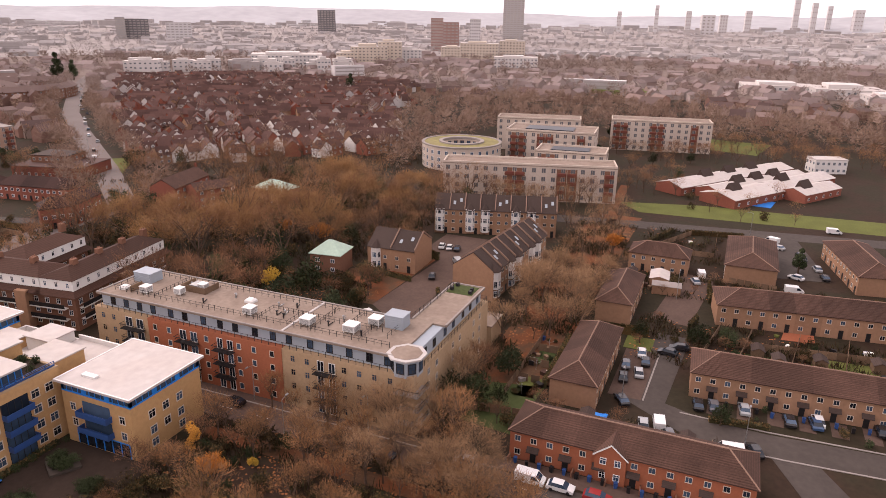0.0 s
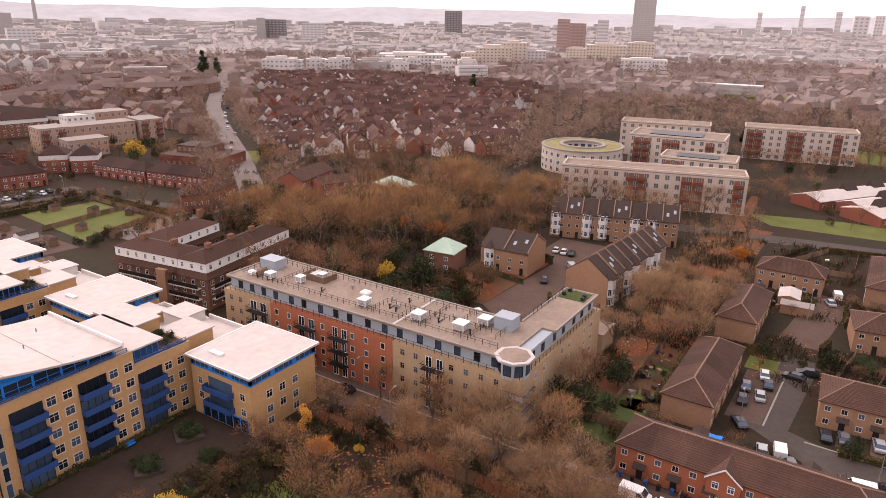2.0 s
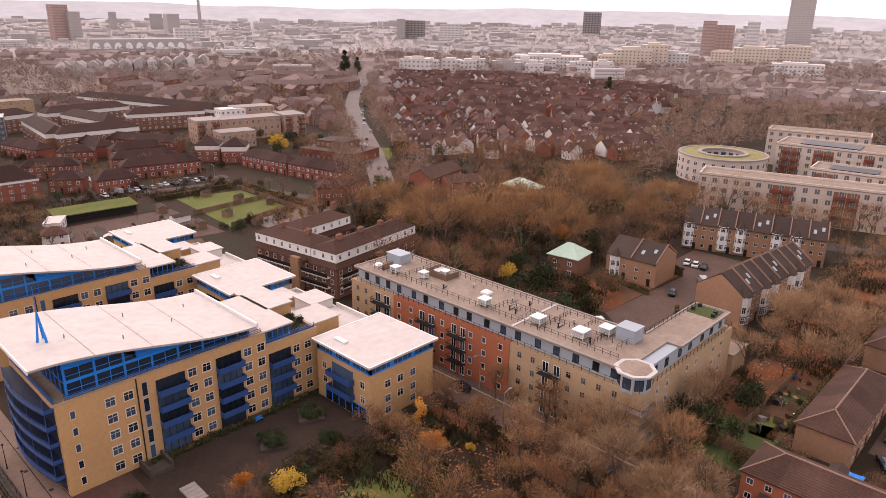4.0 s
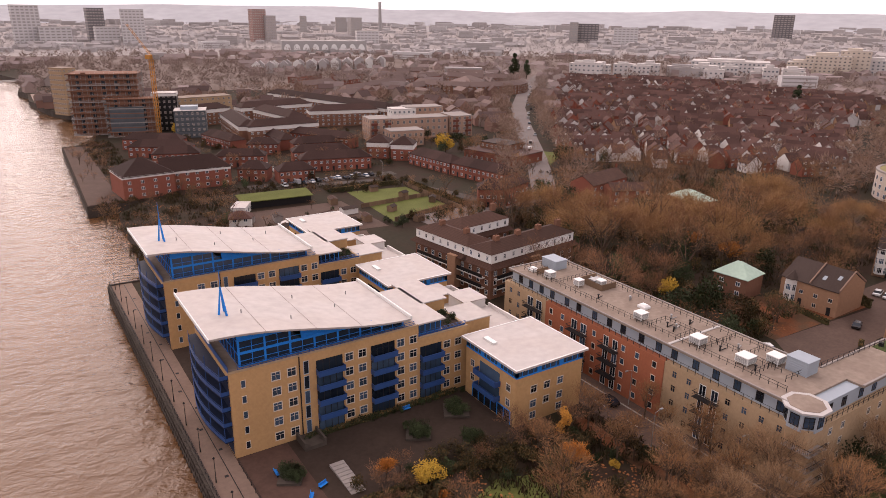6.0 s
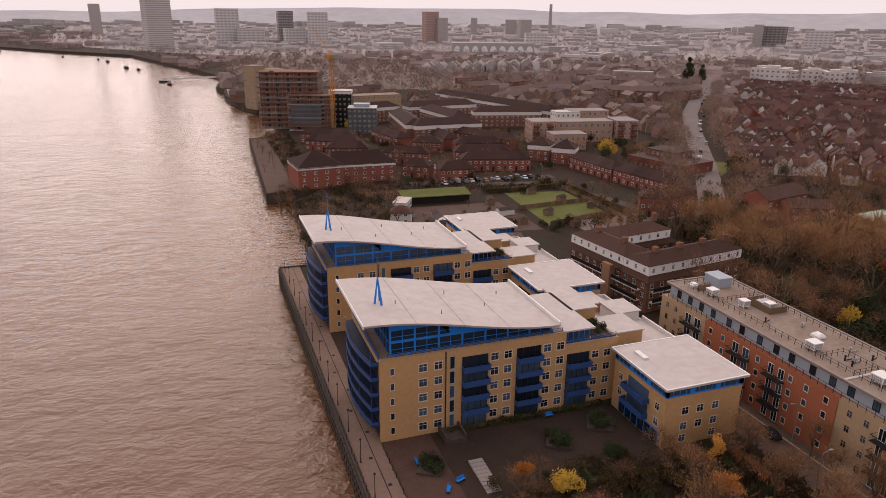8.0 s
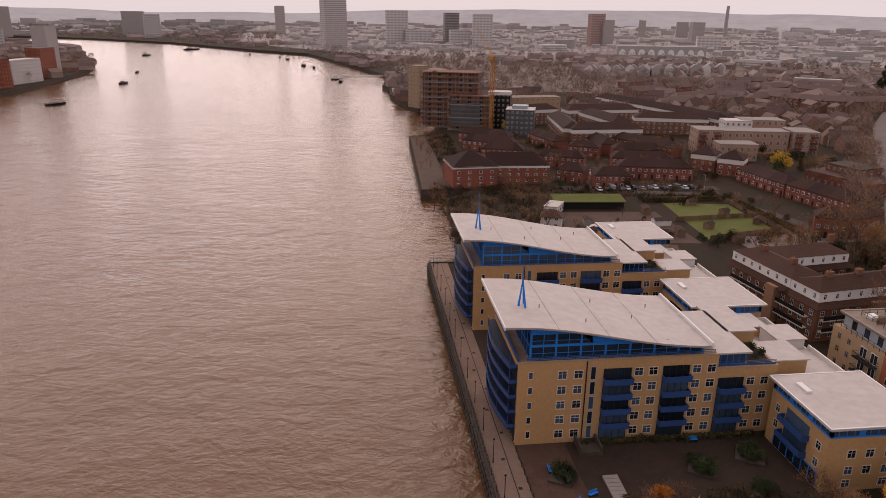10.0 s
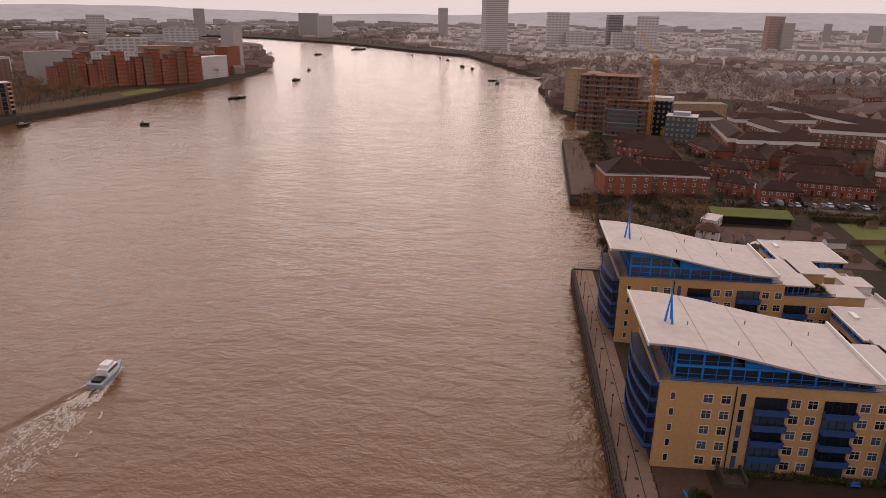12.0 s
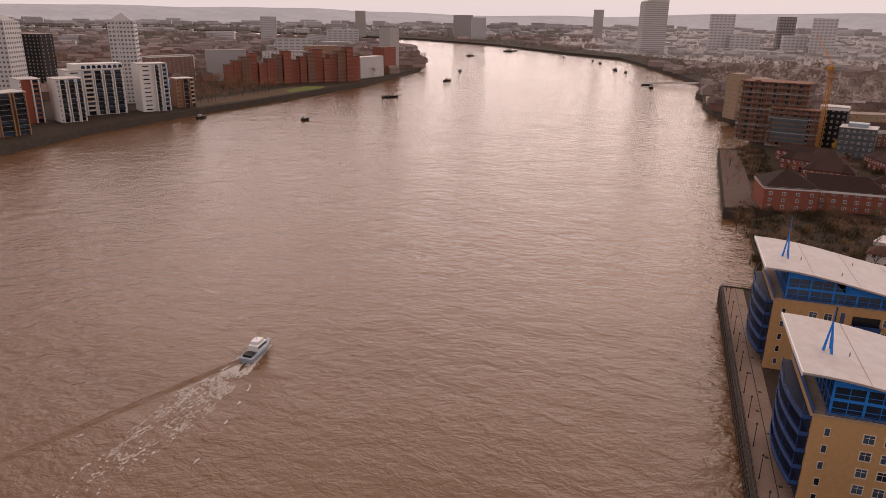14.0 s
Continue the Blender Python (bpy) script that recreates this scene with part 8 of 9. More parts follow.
for i in range(11):
    b = -1.5 - 5.15 * i
    patch("driveway", [(121.4 + 0.053 * i * 5, b), (126.3 + 0.26 * i, b), (126.3 + 0.26 * i, b - 2.7), (121.4 + 0.053 * i * 5, b - 2.7)], "yard", "short paved driveway before a terraced house", "driveway", 0.06)
for line in ([(119.6, 3), (119.2, -12), (122.6, -70)], [(111.2, 1), (111.4, -14), (115.4, -70)], [(121, 9.8), (142, 9.2)]):
    patch("kerb", strip(line, 0.3), "concrete", "pale concrete kerb of the estate road", "kerb", 0.12)
clutter = random.Random(21)
for i in range(46):
    a0, a1, b0, b1 = clutter.choice(((105.5, 110.5, -8, 26), (113, 140, 28, 34), (139, 150, -40, 0), (155, 163, -50, -2), (178, 192, 10, 26), (206, 228, 2, 20)))
    k = clutter.choice(("white_paint", "wood", "blue_metal", "concrete", "dark", "tile_brown", "grass"))
    w, d, h = clutter.uniform(.3, .9), clutter.uniform(.25, .6), clutter.uniform(.4, 1.1)
    s = Shape()
    s.box(-w, w, -d, d, 0, h)
    s.box(-w - .05, w + .05, -d - .05, d + .05, h, h + .08)
    single("storage_box", s, k, "%s storage box kept in a back garden" % {"white_paint": "white plastic", "wood": "brown timber", "blue_metal": "dark blue", "concrete": "grey plastic", "dark": "black plastic", "tile_brown": "dark brown", "grass": "green plastic"}[k], "garden box", pose(clutter.uniform(a0, a1), clutter.uniform(b0, b1), GROUND, 0, 0, clutter.uniform(0, 180)), group="garden boxes")
for i in range(60):
    a0, a1, b0, b1 = clutter.choice(((113, 140, 27.5, 34), (113, 140, 27.5, 34), (139, 150, -40, 0), (105.5, 110.5, -8, 26), (120, 126, -50, 2), (178, 192, 10, 26)))
    plant(clutter.choice(["shrub", "shrub", "bush"]), clutter.uniform(a0, a1), clutter.uniform(b0, b1), clutter.uniform(.3, .6))
for i in range(8):
    s = Shape()
    x = 114 + 3.4 * i
    s.tube((x, 31.5, GROUND), (x, 31.5, GROUND + 2.3), 0.05, 0.05, 6)
    for q in range(4):
        w = math.pi * q / 4
        s.tube((x, 31.5, GROUND + 1.5), (x + 1.1 * math.cos(w * 2), 31.5 + 1.1 * math.sin(w * 2), GROUND + 2.2), 0.03, 0.02, 4)
    if i % 3 == 0:
        single("clothes_airer", s, "steel", "grey rotary clothes airer in a garden", "airer", group="clothes airers")

for p0, p1 in (((106, 26), (106, -8)), ((106, 16), (111, 16)), ((106, 10), (111, 10)), ((106, 4), (111, 4)), ((106, -3), (111, -3)), ((106, 26), (112, 26)), ((142, 0), (146, -60)), ((152, -2), (160, -62)), ((138, 2), (160, -2)), ((142, -6), (162, -9)), ((143, -16), (163, -19)), ((144, -26), (165, -29)), ((145, -36), (166, -39)),
               ((150, 28), (190, 28)), ((112, 34.3), (141, 34)), ((119, 27), (119, 34)), ((126, 27), (126, 34)), ((133, 27), (133, 34)), ((176, 26), (194, 27)), ((194, -3), (192, -15)), ((204, 25), (236, 10)), ((206, 24), (206, 8)), ((214, 2), (214, 20)), ((224, 2), (236, 2)), ((141, 204), (142, 250)), ((112, 203), (141, 210)), ((110, 225), (141, 228)), ((106, 29), (104, 45))):
    board_fence(p0, p1)


def shed(m, w, d, h, label, roof="slate", wall="wood"):
    E = thing("garden_shed", label, "shed", m, group="sheds")
    s = Shape()
    s.solid([(-w, -d, 0), (w, -d, 0), (w, d, 0), (-w, d, 0), (-w, -d, h), (w, -d, h), (w, d, h), (-w, d, h), (-w, 0, h + .6), (w, 0, h + .6)], [(0, 1, 5, 4), (2, 3, 7, 6), (0, 4, 8, 7, 3), (1, 2, 6, 9, 5)])
    part("wall", s, wall, E)
    s = Shape()
    for sg in (-1, 1):
        q = [(-w - .15, sg * (d + .2), h - .08), (w + .15, sg * (d + .2), h - .08), (w + .15, 0, h + .66), (-w - .15, 0, h + .66)]
        q += [(x, y, z + .06) for x, y, z in q]
        f = [(4, 5, 6, 7), (0, 1, 5, 4), (1, 2, 6, 5), (3, 0, 4, 7), (0, 3, 2, 1)]
        s.solid(q, f if sg < 0 else [k[::-1] for k in f])
    part("roof", s, roof, E)


for a, b, t in ((109, 18, 0), (108.5, 1, 0), (150, -10, 5), (150, -22, 5), (147, -14, 5), (153, -33, 5), (186, 16, 0), (188, 22, 0), (181, 20, 10), (118, 216, 30), (132, 232, 20), (126, 246, 0), (138, 220, 50), (120, 200, 10), (98, 208, 0), (76, 212, 20)):
    shed(pose(a, b, GROUND, 0, 0, t), 1.6, 1.2, 1.9, "small timber garden shed by a fence")
shed(pose(186, 14.5, GROUND, 0, 0, 4), 3.6, 2.4, 2.4, "pale roofed garage in the parking court", "white_roof", "stock_brick")
shed(pose(179.5, 12.0, GROUND, 0, 0, 94), 3.6, 1.9, 2.4, "pale roofed garage in the parking court", "concrete", "stock_brick")
s = Shape()
n = 8
for i in range(n):
    for j in range(n):
        z = lambda p, q: 1.9 + 0.35 * noise.noise((p * 0.6, q * 0.6, 2.0)) - 0.03 * ((p - 4) ** 2)
        s.solid([(i * .45, j * .45, z(i, j)), (i * .45 + .45, j * .45, z(i + 1, j)), (i * .45 + .45, j * .45 + .45, z(i + 1, j + 1)), (i * .45, j * .45 + .45, z(i, j + 1))], [(0, 1, 2, 3)])
s.box(0.3, 3.3, 0.3, 3.3, 0, 1.3, 1)
single("tarpaulin_cover", s, ("tarp", "wood"), "creased blue tarpaulin over a garden store", "tarpaulin", pose(107.5, 14.5, GROUND))
for i in range(18):
    a, b = tree_rng.uniform(68, 106), tree_rng.uniform(203, 238)
    k = tree_rng.choice(("wood", "concrete", "white_render", "red_brick"))
    if i < 8:
        shed(pose(a, b, GROUND + 0.03, 0, 0, tree_rng.uniform(0, 90)), tree_rng.uniform(1.2, 3.2), tree_rng.uniform(1, 1.8), 2.0, "small outbuilding of the farm yard", tree_rng.choice(("slate", "white_roof", "tile_brown")), k)
    else:
        plant(tree_rng.choice(["shrub", "bush", "small"]), a, b, 0.6)
for i in range(40):
    plant(tree_rng.choice(["shrub", "shrub", "bush", "small"]), tree_rng.uniform(108, 146), tree_rng.uniform(198, 206) if i % 2 else tree_rng.uniform(245, 256), tree_rng.uniform(.5, .9))
# playground hall with a grass roof
hall = thing("grass_roof_hall", "long low hall with a green turf roof", "hall", pose(85, 247, GROUND, 0, 0, -4))
s = Shape()
s.box(-13, 13, -3.5, 3.5, 0, 2.8)
part("wall", s, "dark", hall)
s = Shape()
s.solid([(-13.6, -4.4, 2.7), (13.6, -4.4, 2.7), (13.6, 4.4, 3.6), (-13.6, 4.4, 3.6), (-13.6, -4.4, 3.0), (13.6, -4.4, 3.0), (13.6, 4.4, 3.9), (-13.6, 4.4, 3.9)], [(0, 3, 2, 1), (4, 5, 6, 7), (0, 1, 5, 4), (1, 2, 6, 5), (2, 3, 7, 6), (3, 0, 4, 7)])
part("turf_roof", s, "grass", hall)
gable_house("farm_house", "small white and red house with tiled roof", pose(64, 221, GROUND, 0, 0, -20), 7, 6, 4.6, 6.4, "white_render", "tile_red", near=False, hip0=True, hip1=True)
slab("yard_block", "low white roofed yard building", pose(70, 240, GROUND, 0, 0, 60), 9, 5, 3, "white_render", "white_roof", storeys=1, cols=3, category="building")
# wheelie bins and garden walls along the terraces
BIN = {}
for k in ("blue_metal", "dark"):
    sb = Shape()
    sb.solid([(-.24, -.28, 0), (.24, -.28, 0), (.24, .28, 0), (-.24, .28, 0), (-.29, -.36, .95), (.29, -.36, .95), (.29, .36, 1.05), (-.29, .36, 1.05)], [(0, 1, 5, 4), (1, 2, 6, 5), (2, 3, 7, 6), (3, 0, 4, 7), (4, 5, 6, 7)])
    BIN[k] = sb.mesh("wheelie_bin", k)
for i in range(34):
    k = ("blue_metal", "dark")[i % 2]
    a, b = (92.9 - tree_rng.uniform(0, .5), 26 - i * 2.0) if i < 17 else (125.3 + 0.05 * (i - 17) - tree_rng.uniform(0, 1), 0.5 - (i - 17) * 2.6)
    single("wheelie_bin", BIN[k], None, "%s plastic wheelie bin by a house front" % ("blue" if k == "blue_metal" else "black"), "bin", pose(a, b, GROUND + 0.12, 0, 0, tree_rng.uniform(70, 110)), group="wheelie bins")
for i in range(8):
    s = Shape()
    s.box(-1.5, 0, -0.11, 0.11, 0, 0.9)
    single("garden_wall", s, "brown_brick", "low brick wall between front gardens", "wall", pose(93.9, 27.2 - i * 5.2, GROUND + 0.1), group="front walls")
# benches and steps in the lower court
for a, b, t in ((31, 82.5, 60), (33.5, 84, 20), (28.5, 90.5, 90), (26, 124, 90), (55, 96, 0)):
    E = thing("bench", "blue painted park bench", "bench", pose(a, b, GROUND + 0.05, 0, 0, t), group="benches")
    s = Shape()
    s.box(-0.8, 0.8, -0.25, 0.25, 0.4, 0.47)
    part("seat", s, "blue_paint", E)
    s = Shape()
    s.box(-0.8, 0.8, 0.2, 0.27, 0.55, 0.9)
    part("backrest", s, "blue_paint", E)
    for x in (-0.65, 0.65):
        s = Shape()
        s.box(x - 0.04, x + 0.04, -0.22, 0.22, 0, 0.4)
        part("leg", s, "dark", E)
st = thing("ramp_steps", "pale concrete ramp with rails into the court", "steps", pose(37.5, 84, GROUND))
for i in range(9):
    s = Shape()
    s.box(-1.2, 1.2, -4 + i * 0.9, -4 + i * 0.9 + 0.86, 0, 0.08 + 0.05 * i)
    part("step", s, "concrete", st)
ent = thing("entrance_porch", "rubble stone entrance porch and terrace", "porch", pose(36.5, 95.2, GROUND))
s = Shape()
s.box(-1.9, 1.9, -1.4, 2.6, 0, 0.7)
s.box(-1.9, -1.55, -1.4, 2.6, 0.7, 1.5)
s.box(1.55, 1.9, -1.4, 2.6, 0.7, 1.5)
part("terrace", s, "stone_wall", ent)

# ---- boats ----
def hull(s, L, W, h, k=0):
    n = 9
    a = [(-L / 2 + L * i / (n - 1), W / 2 * (1 if i < 5 else math.cos((i - 4) / 4.3 * math.pi / 2))) for i in range(n)]
    out = a + [(x, -y) for x, y in a[::-1]]
    m = len(out)
    pts = [(x * 0.94, y * 0.8, -0.3) for x, y in out] + [(x, y, h + 0.5 * max(0, x / L) ** 2 * 2) for x, y in out]
    s.solid(pts, [((i + 1) % m, i, m + i, m + (i + 1) % m) for i in range(m)] + [tuple(range(2 * m - 1, m - 1, -1))], k)


boat = thing("patrol_boat", "grey hulled motor launch with white cabin", "boat", pose(-81.8, 121.6, 0.15, 0, 0, 92) @ Matrix.Scale(0.84, 4))
s = Shape()
hull(s, 12.5, 4.0, 1.3)
part("hull", s, "grey_clad", boat)
s = Shape()
s.box(-2.2, 2.6, -1.4, 1.4, 1.3, 3.0)
s.box(-1.4, 1.6, -1.1, 1.1, 3.0, 3.9)
part("cabin", s, "white_paint", boat)
s = Shape()
s.box(2.6, 2.66, -1.25, 1.25, 2.0, 2.8)
s.box(-2.0, 2.4, -1.44, -1.402, 2.1, 2.8)
s.box(-2.0, 2.4, 1.402, 1.44, 2.1, 2.8)
part("cabin_window", s, "glass", boat)
s = Shape()
for x in (-5.6, -4.4, -3.2, 3.6, 4.8):
    for y in (-1.7, 1.7):
        s.tube((x, y * (0.9 if x > 3 else 1), 1.3), (x, y * (0.9 if x > 3 else 1), 2.2), 0.05, 0.05, 5)
s.tube((0, 0, 3.9), (0, 0, 6.2), 0.07, 0.04, 5)
s.tube((0, -0.9, 5.2), (0, 0.9, 5.2), 0.05, 0.05, 5)
part("mast_and_stanchions", s, "steel", boat)
s = Shape()
s.box(-5.4, -3.0, -1.2, 1.2, 1.3, 1.9)
part("engine_box", s, "dark", boat)
MAT["foam"] = mat("white_foam", (0.70, 0.64, 0.58), 0.8, 0.1, 0.6)
foam_rng = random.Random(5)
s = Shape()


def fleck(x, y, k):
    w = foam_rng.uniform(0, 6.3)
    c, q = math.cos(w) * k, math.sin(w) * k
    z = 0.06 + foam_rng.uniform(0, 0.12)
    s.face([(x - c, y - q, z), (x + q * .5, y - c * .5, z), (x + c, y + q, z), (x - q * .5, y + c * .5, z)])


# churned fan behind the stern, in short streaks
for i in range(26000):
    t = foam_rng.random() ** 1.25
    y = 116.5 - 50 * t
    half = 0.9 + 5.2 * min(1, t * 3.2) * (1 - 0.45 * t)
    x = -81.5 - 1.5 * t + foam_rng.uniform(-1, 1) * half
    v = 0.6 * noise.noise((x * 0.5, y * 0.28, 1)) + 0.7 * noise.noise((x * 2.2, y * 1.1, 4))
    if v > -0.25 + 0.62 * t ** 0.8:
        k = foam_rng.uniform(0.06, 0.2)
        w = foam_rng.gauss(1.57, 0.7)
        c, q = math.cos(w) * k, math.sin(w) * k
        z = 0.06 + foam_rng.uniform(0, 0.1)
        s.face([(x - c, y - q, z), (x + q * .22, y - c * .22, z), (x + c, y + q, z), (x - q * .22, y + c * .22, z)])
# broken lines of foam along the two edges of the wake
for i in range(1800):
    t = foam_rng.random()
    y = 115 - 36 * t
    if noise.noise((y * .33, 9, 0)) > 0.0 + 0.25 * t:
        fleck(-77.5 + 8.5 * t ** 0.8 + 0.5 * noise.noise((y * .5, 2, 0)) + foam_rng.gauss(0, .12), y, foam_rng.uniform(0.05, 0.13))
    if noise.noise((y * .3, 4, 0)) > -0.15 + 0.6 * t:
        fleck(-83.5 - 13 * t + foam_rng.gauss(0, .15), y - 2, foam_rng.uniform(0.05, 0.12))
for i in range(1100):
    t = foam_rng.random()
    for sg in (-1, 1):
        fleck(-82 + sg * (0.7 + 2.4 * (1 - t)) + foam_rng.gauss(0, .3), 112 + 14 * t, foam_rng.uniform(0.07, 0.2))
ridge_wave = Shape()
line = [(-83.2 - 18.5 * t, 119 - 47 * t, 0.42 * (1 - 0.5 * t)) for t in [i / 24 for i in range(25)]]
for (x0, y0, h0), (x1, y1, h1) in zip(line, line[1:]):
    ridge_wave.solid([(x0 - 0.9, y0 + .35, -0.02), (x0, y0, h0), (x0 + 1.1, y0 - .45, -0.02), (x1 - 0.9, y1 + .35, -0.02), (x1, y1, h1), (x1 + 1.1, y1 - .45, -0.02)], [(0, 1, 4, 3), (1, 2, 5, 4)])
single("bow_wave", ridge_wave, "water", "smooth bow wave running out from the launch", "wave", kind="structure")
single("boat_wake", s, "foam", "white foam wake behind the launch", "wake", kind="stuff")
for a, b, L, t in ((-244, 443, 6, 20), (-240, 600, 14, 60), (-246, 594, 6, 80), (-243, 778, 15, 75), (-270, 921, 10, 85), (-355, 1275, 26, 80), (-325, 1481, 40, 60), (-190, 1315, 12, 90), (-113, 1187, 18, 100), (-78, 1046, 22, 100), (-61, 1010, 14, 100), (-130, 1242, 12, 90), (-20, 800, 16, 95), (-316, 424, 10, 85)):
    E = thing("moored_barge", "dark moored barge on the river", "barge", pose(a, b, 0.1, 0, 0, t), group="moored barges")
    s = Shape()
    hull(s, L, L * 0.28, 1.2 + L * 0.03)
    part("hull", s, "dark", E)
    s = Shape()
    s.box(-L * 0.32, -L * 0.05, -L * 0.09, L * 0.09, 1.2 + L * .03, 2.2 + L * 0.06)
    part("deckhouse", s, "concrete", E)
pier = thing("river_pier", "slim white gangway to a pontoon", "pier", pose(0, 0, 0))
for off in (0, -14):
    s = Shape()
    s.tube((-22, 842 + off, 2.6), (34, 832 + off, 5.2), 0.45, 0.45, 5)
    part("gangway", s, "white_render", pier)
s = Shape()
s.box(-31, -20, 826, 846, -0.4, 1.6)
part("pontoon", s, "dark", pier)

# ---- distance: estates, streets and woods as joined stuff ----
LAND = [Vector(p) for p in BANK] + [Vector((-4000, 4900)), Vector((4900, 4900)), Vector((4900, -4000))]
LAND2 = [Vector(p) for p in FAR_BANK] + [Vector((-4000, -4000))]


def inside(poly, x, y):
    c = False
    for i in range(len(poly)):
        p, q = poly[i], poly[i - 1]
        if (p[1] > y) != (q[1] > y) and x < (q[0] - p[0]) * (y - p[1]) / (q[1] - p[1]) + p[0]:
            c = not c
    return c


def small_house(s, x, y, turn, w, d, e, r):
    c, q = math.cos(turn), math.sin(turn)
    f = lambda u, v, z: (x + u * c - v * q, y + u * q + v * c, GROUND + z)
    w, d = w / 2, d / 2
    s.solid([f(-w, -d, 0), f(w, -d, 0), f(w, d, 0), f(-w, d, 0), f(-w, -d, e), f(w, -d, e), f(w, d, e), f(-w, d, e), f(-w, 0, r), f(w, 0, r)], [(0, 1, 5, 4), (2, 3, 7, 6), (1, 2, 6, 9, 5), (3, 0, 4, 8, 7)], 0)
    o = 0.4
    s.solid([f(-w - .2, -d - o, e - .2), f(w + .2, -d - o, e - .2), f(w + .2, 0, r + .1), f(-w - .2, 0, r + .1), f(w + .2, d + o, e - .2), f(-w - .2, d + o, e - .2)], [(0, 1, 2, 3), (3, 2, 4, 5)], 1)


far_rng = random.Random(11)
# the tiled estate: short rows of houses, each row a thing
dormer = Shape()
dormer.solid([(-.9, -1.1, 0), (.9, -1.1, 0), (.9, 1.0, 0), (-.9, 1.0, 0), (-.9, -1.1, 1.2), (.9, -1.1, 1.2), (.9, 1.0, 1.2), (-.9, 1.0, 1.2), (0, -1.1, 1.9), (0, 1.0, 1.9)], [(0, 1, 5, 8, 4), (1, 2, 6, 5), (3, 0, 4, 7)])
dormer.solid([(-1.1, -1.2, 1.1), (0, -1.2, 2.0), (0, 1.6, 2.0), (-1.1, 1.6, 1.1), (1.1, -1.2, 1.1), (1.1, 1.6, 1.1)], [(0, 1, 2, 3), (1, 4, 5, 2)], 1)
dormer.face([(-.5, -1.13, .25), (.5, -1.13, .25), (.5, -1.13, 1.1), (-.5, -1.13, 1.1)], 2)
DORMER = dormer.mesh("dormer", "white_paint", "tile_red", "glass")
ESTATE_ROWS = []
# closes of small houses, each close turned its own way
for i in range(14):
    for j in range(13):
        cu, cv = -290 + 42.0 * i + 14 * (j % 2), 340 + 38.0 * j
        ca, cb = 0.72 * cv - 0.69 * cu, 0.69 * cv + 0.72 * cu
        turn = -46 + far_rng.choice((-38, -20, -8, 0, 6, 18, 34, 90, 78)) + far_rng.uniform(-4, 4)
        c, q = math.cos(radians(turn)), math.sin(radians(turn))
        for row in (-1, 0, 1):
            for k in range(-3, 3):
                lu, lv = k * 7.4 + 3.7 + 2.5 * (row % 2), row * 13.0 + far_rng.uniform(-1.2, 1.2)
                a, b = ca + lu * c - lv * q, cb + lu * q + lv * c
                edge = 16 * noise.noise((a * 0.02, b * 0.02, 6.0))
                if not (0.40 * (a - 240) + 138 + edge < b < 1.08 * (a - 240) + 268 + edge) or near_road(a, b) or a * 103 + b * 85 < 46500 + 100 * edge or a > 640:
                    continue
                if far_rng.random() < 0.2:
                    continue
                pick = far_rng.random()
                cross = far_rng.random() < 0.24
                wall = "white_render" if pick < (0.75 if cross else 0.2) else "stock_brick" if pick < 0.55 else "red_brick"
                ESTATE_ROWS.append((math.hypot(a, b), a, b, turn + (90 if cross else 0) + far_rng.uniform(-2, 2), wall, far_rng.choice((6.6, 7.4, 7.4)) if not cross else 7.0))
tiled_rest = {}
for i, (r, a, b, turn, wall, w) in enumerate(sorted(ESTATE_ROWS)):
    if r < 545 and i < 130:
        E = gable_house("tiled_house", "small %s house with dark red tiled roof" % {"white_render": "white rendered", "stock_brick": "yellow brick", "red_brick": "red brick"}[wall], pose(a, b, GROUND, 0, 0, turn),
                        w, 7.6, 4.7, 8.0, wall, "tile_red", "tiled estate", near=False, door=False, cols=max(2, int(w / 3)), storeys=2)
        if i % 5 < 2:
            for x in spread(w, 2, 1.8):
                part("dormer", DORMER, None, E, m=pose(x - w / 2, -2.3, 5.6) @ Matrix.Scale(0.75, 4))
    else:
        small_house(tiled_rest.setdefault("far_white" if wall == "white_render" else wall, Shape()), a, b, radians(turn), w, 7.6, 4.7, 8.0)
for wall, sh in tiled_rest.items():
    single("tiled_houses", sh, (wall, "tile_red"), "more small houses with dark red tiled roofs", "houses", kind="stuff")
houses, blocks, woods, mid_houses, mid_woods = Shape(), Shape(), Shape(), Shape(), Shape()
horizon_houses, horizon_woods = Shape(), Shape()
NEAR_BLOCKS = []


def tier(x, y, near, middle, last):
    """Picks the nearer, middle or last joined mass of the town by its distance, each with more haze painted in; the
    north bank gets less.
    """
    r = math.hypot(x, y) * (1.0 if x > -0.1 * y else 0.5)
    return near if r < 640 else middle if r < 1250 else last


def far_tree(x, y, h, n, w):
    for _ in range(n):
        u = Vector((far_rng.gauss(0, 1), far_rng.gauss(0, 1), far_rng.gauss(0, 1))).normalized()
        k = far_rng.uniform(0.45, 1.0)
        p = Vector((x + u.x * h * 0.42 * k, y + u.y * h * 0.42 * k, GROUND + h * 0.58 + u.z * h * 0.42 * k))
        e = (u + Vector((far_rng.gauss(0, .5), far_rng.gauss(0, .5), 0.5))).normalized() * h * far_rng.uniform(0.12, 0.26)
        o = e.orthogonal().normalized() * w
        o.rotate(Matrix.Rotation(far_rng.uniform(0, 6.28), 3, e.normalized()))
        tier(x, y, woods, mid_woods, horizon_woods).face([p - o, p + o, p + e])


def clear_of(x, y):
    if 240 < x < 640 and 0.40 * (x - 240) + 136 < y < 1.08 * (x - 240) + 270:
        return False
    if x < 262 and -140 < y < 470 and x > 0:
        return False
    if 262 < x < 425 and -120 < y < 140:
        return False
    return True


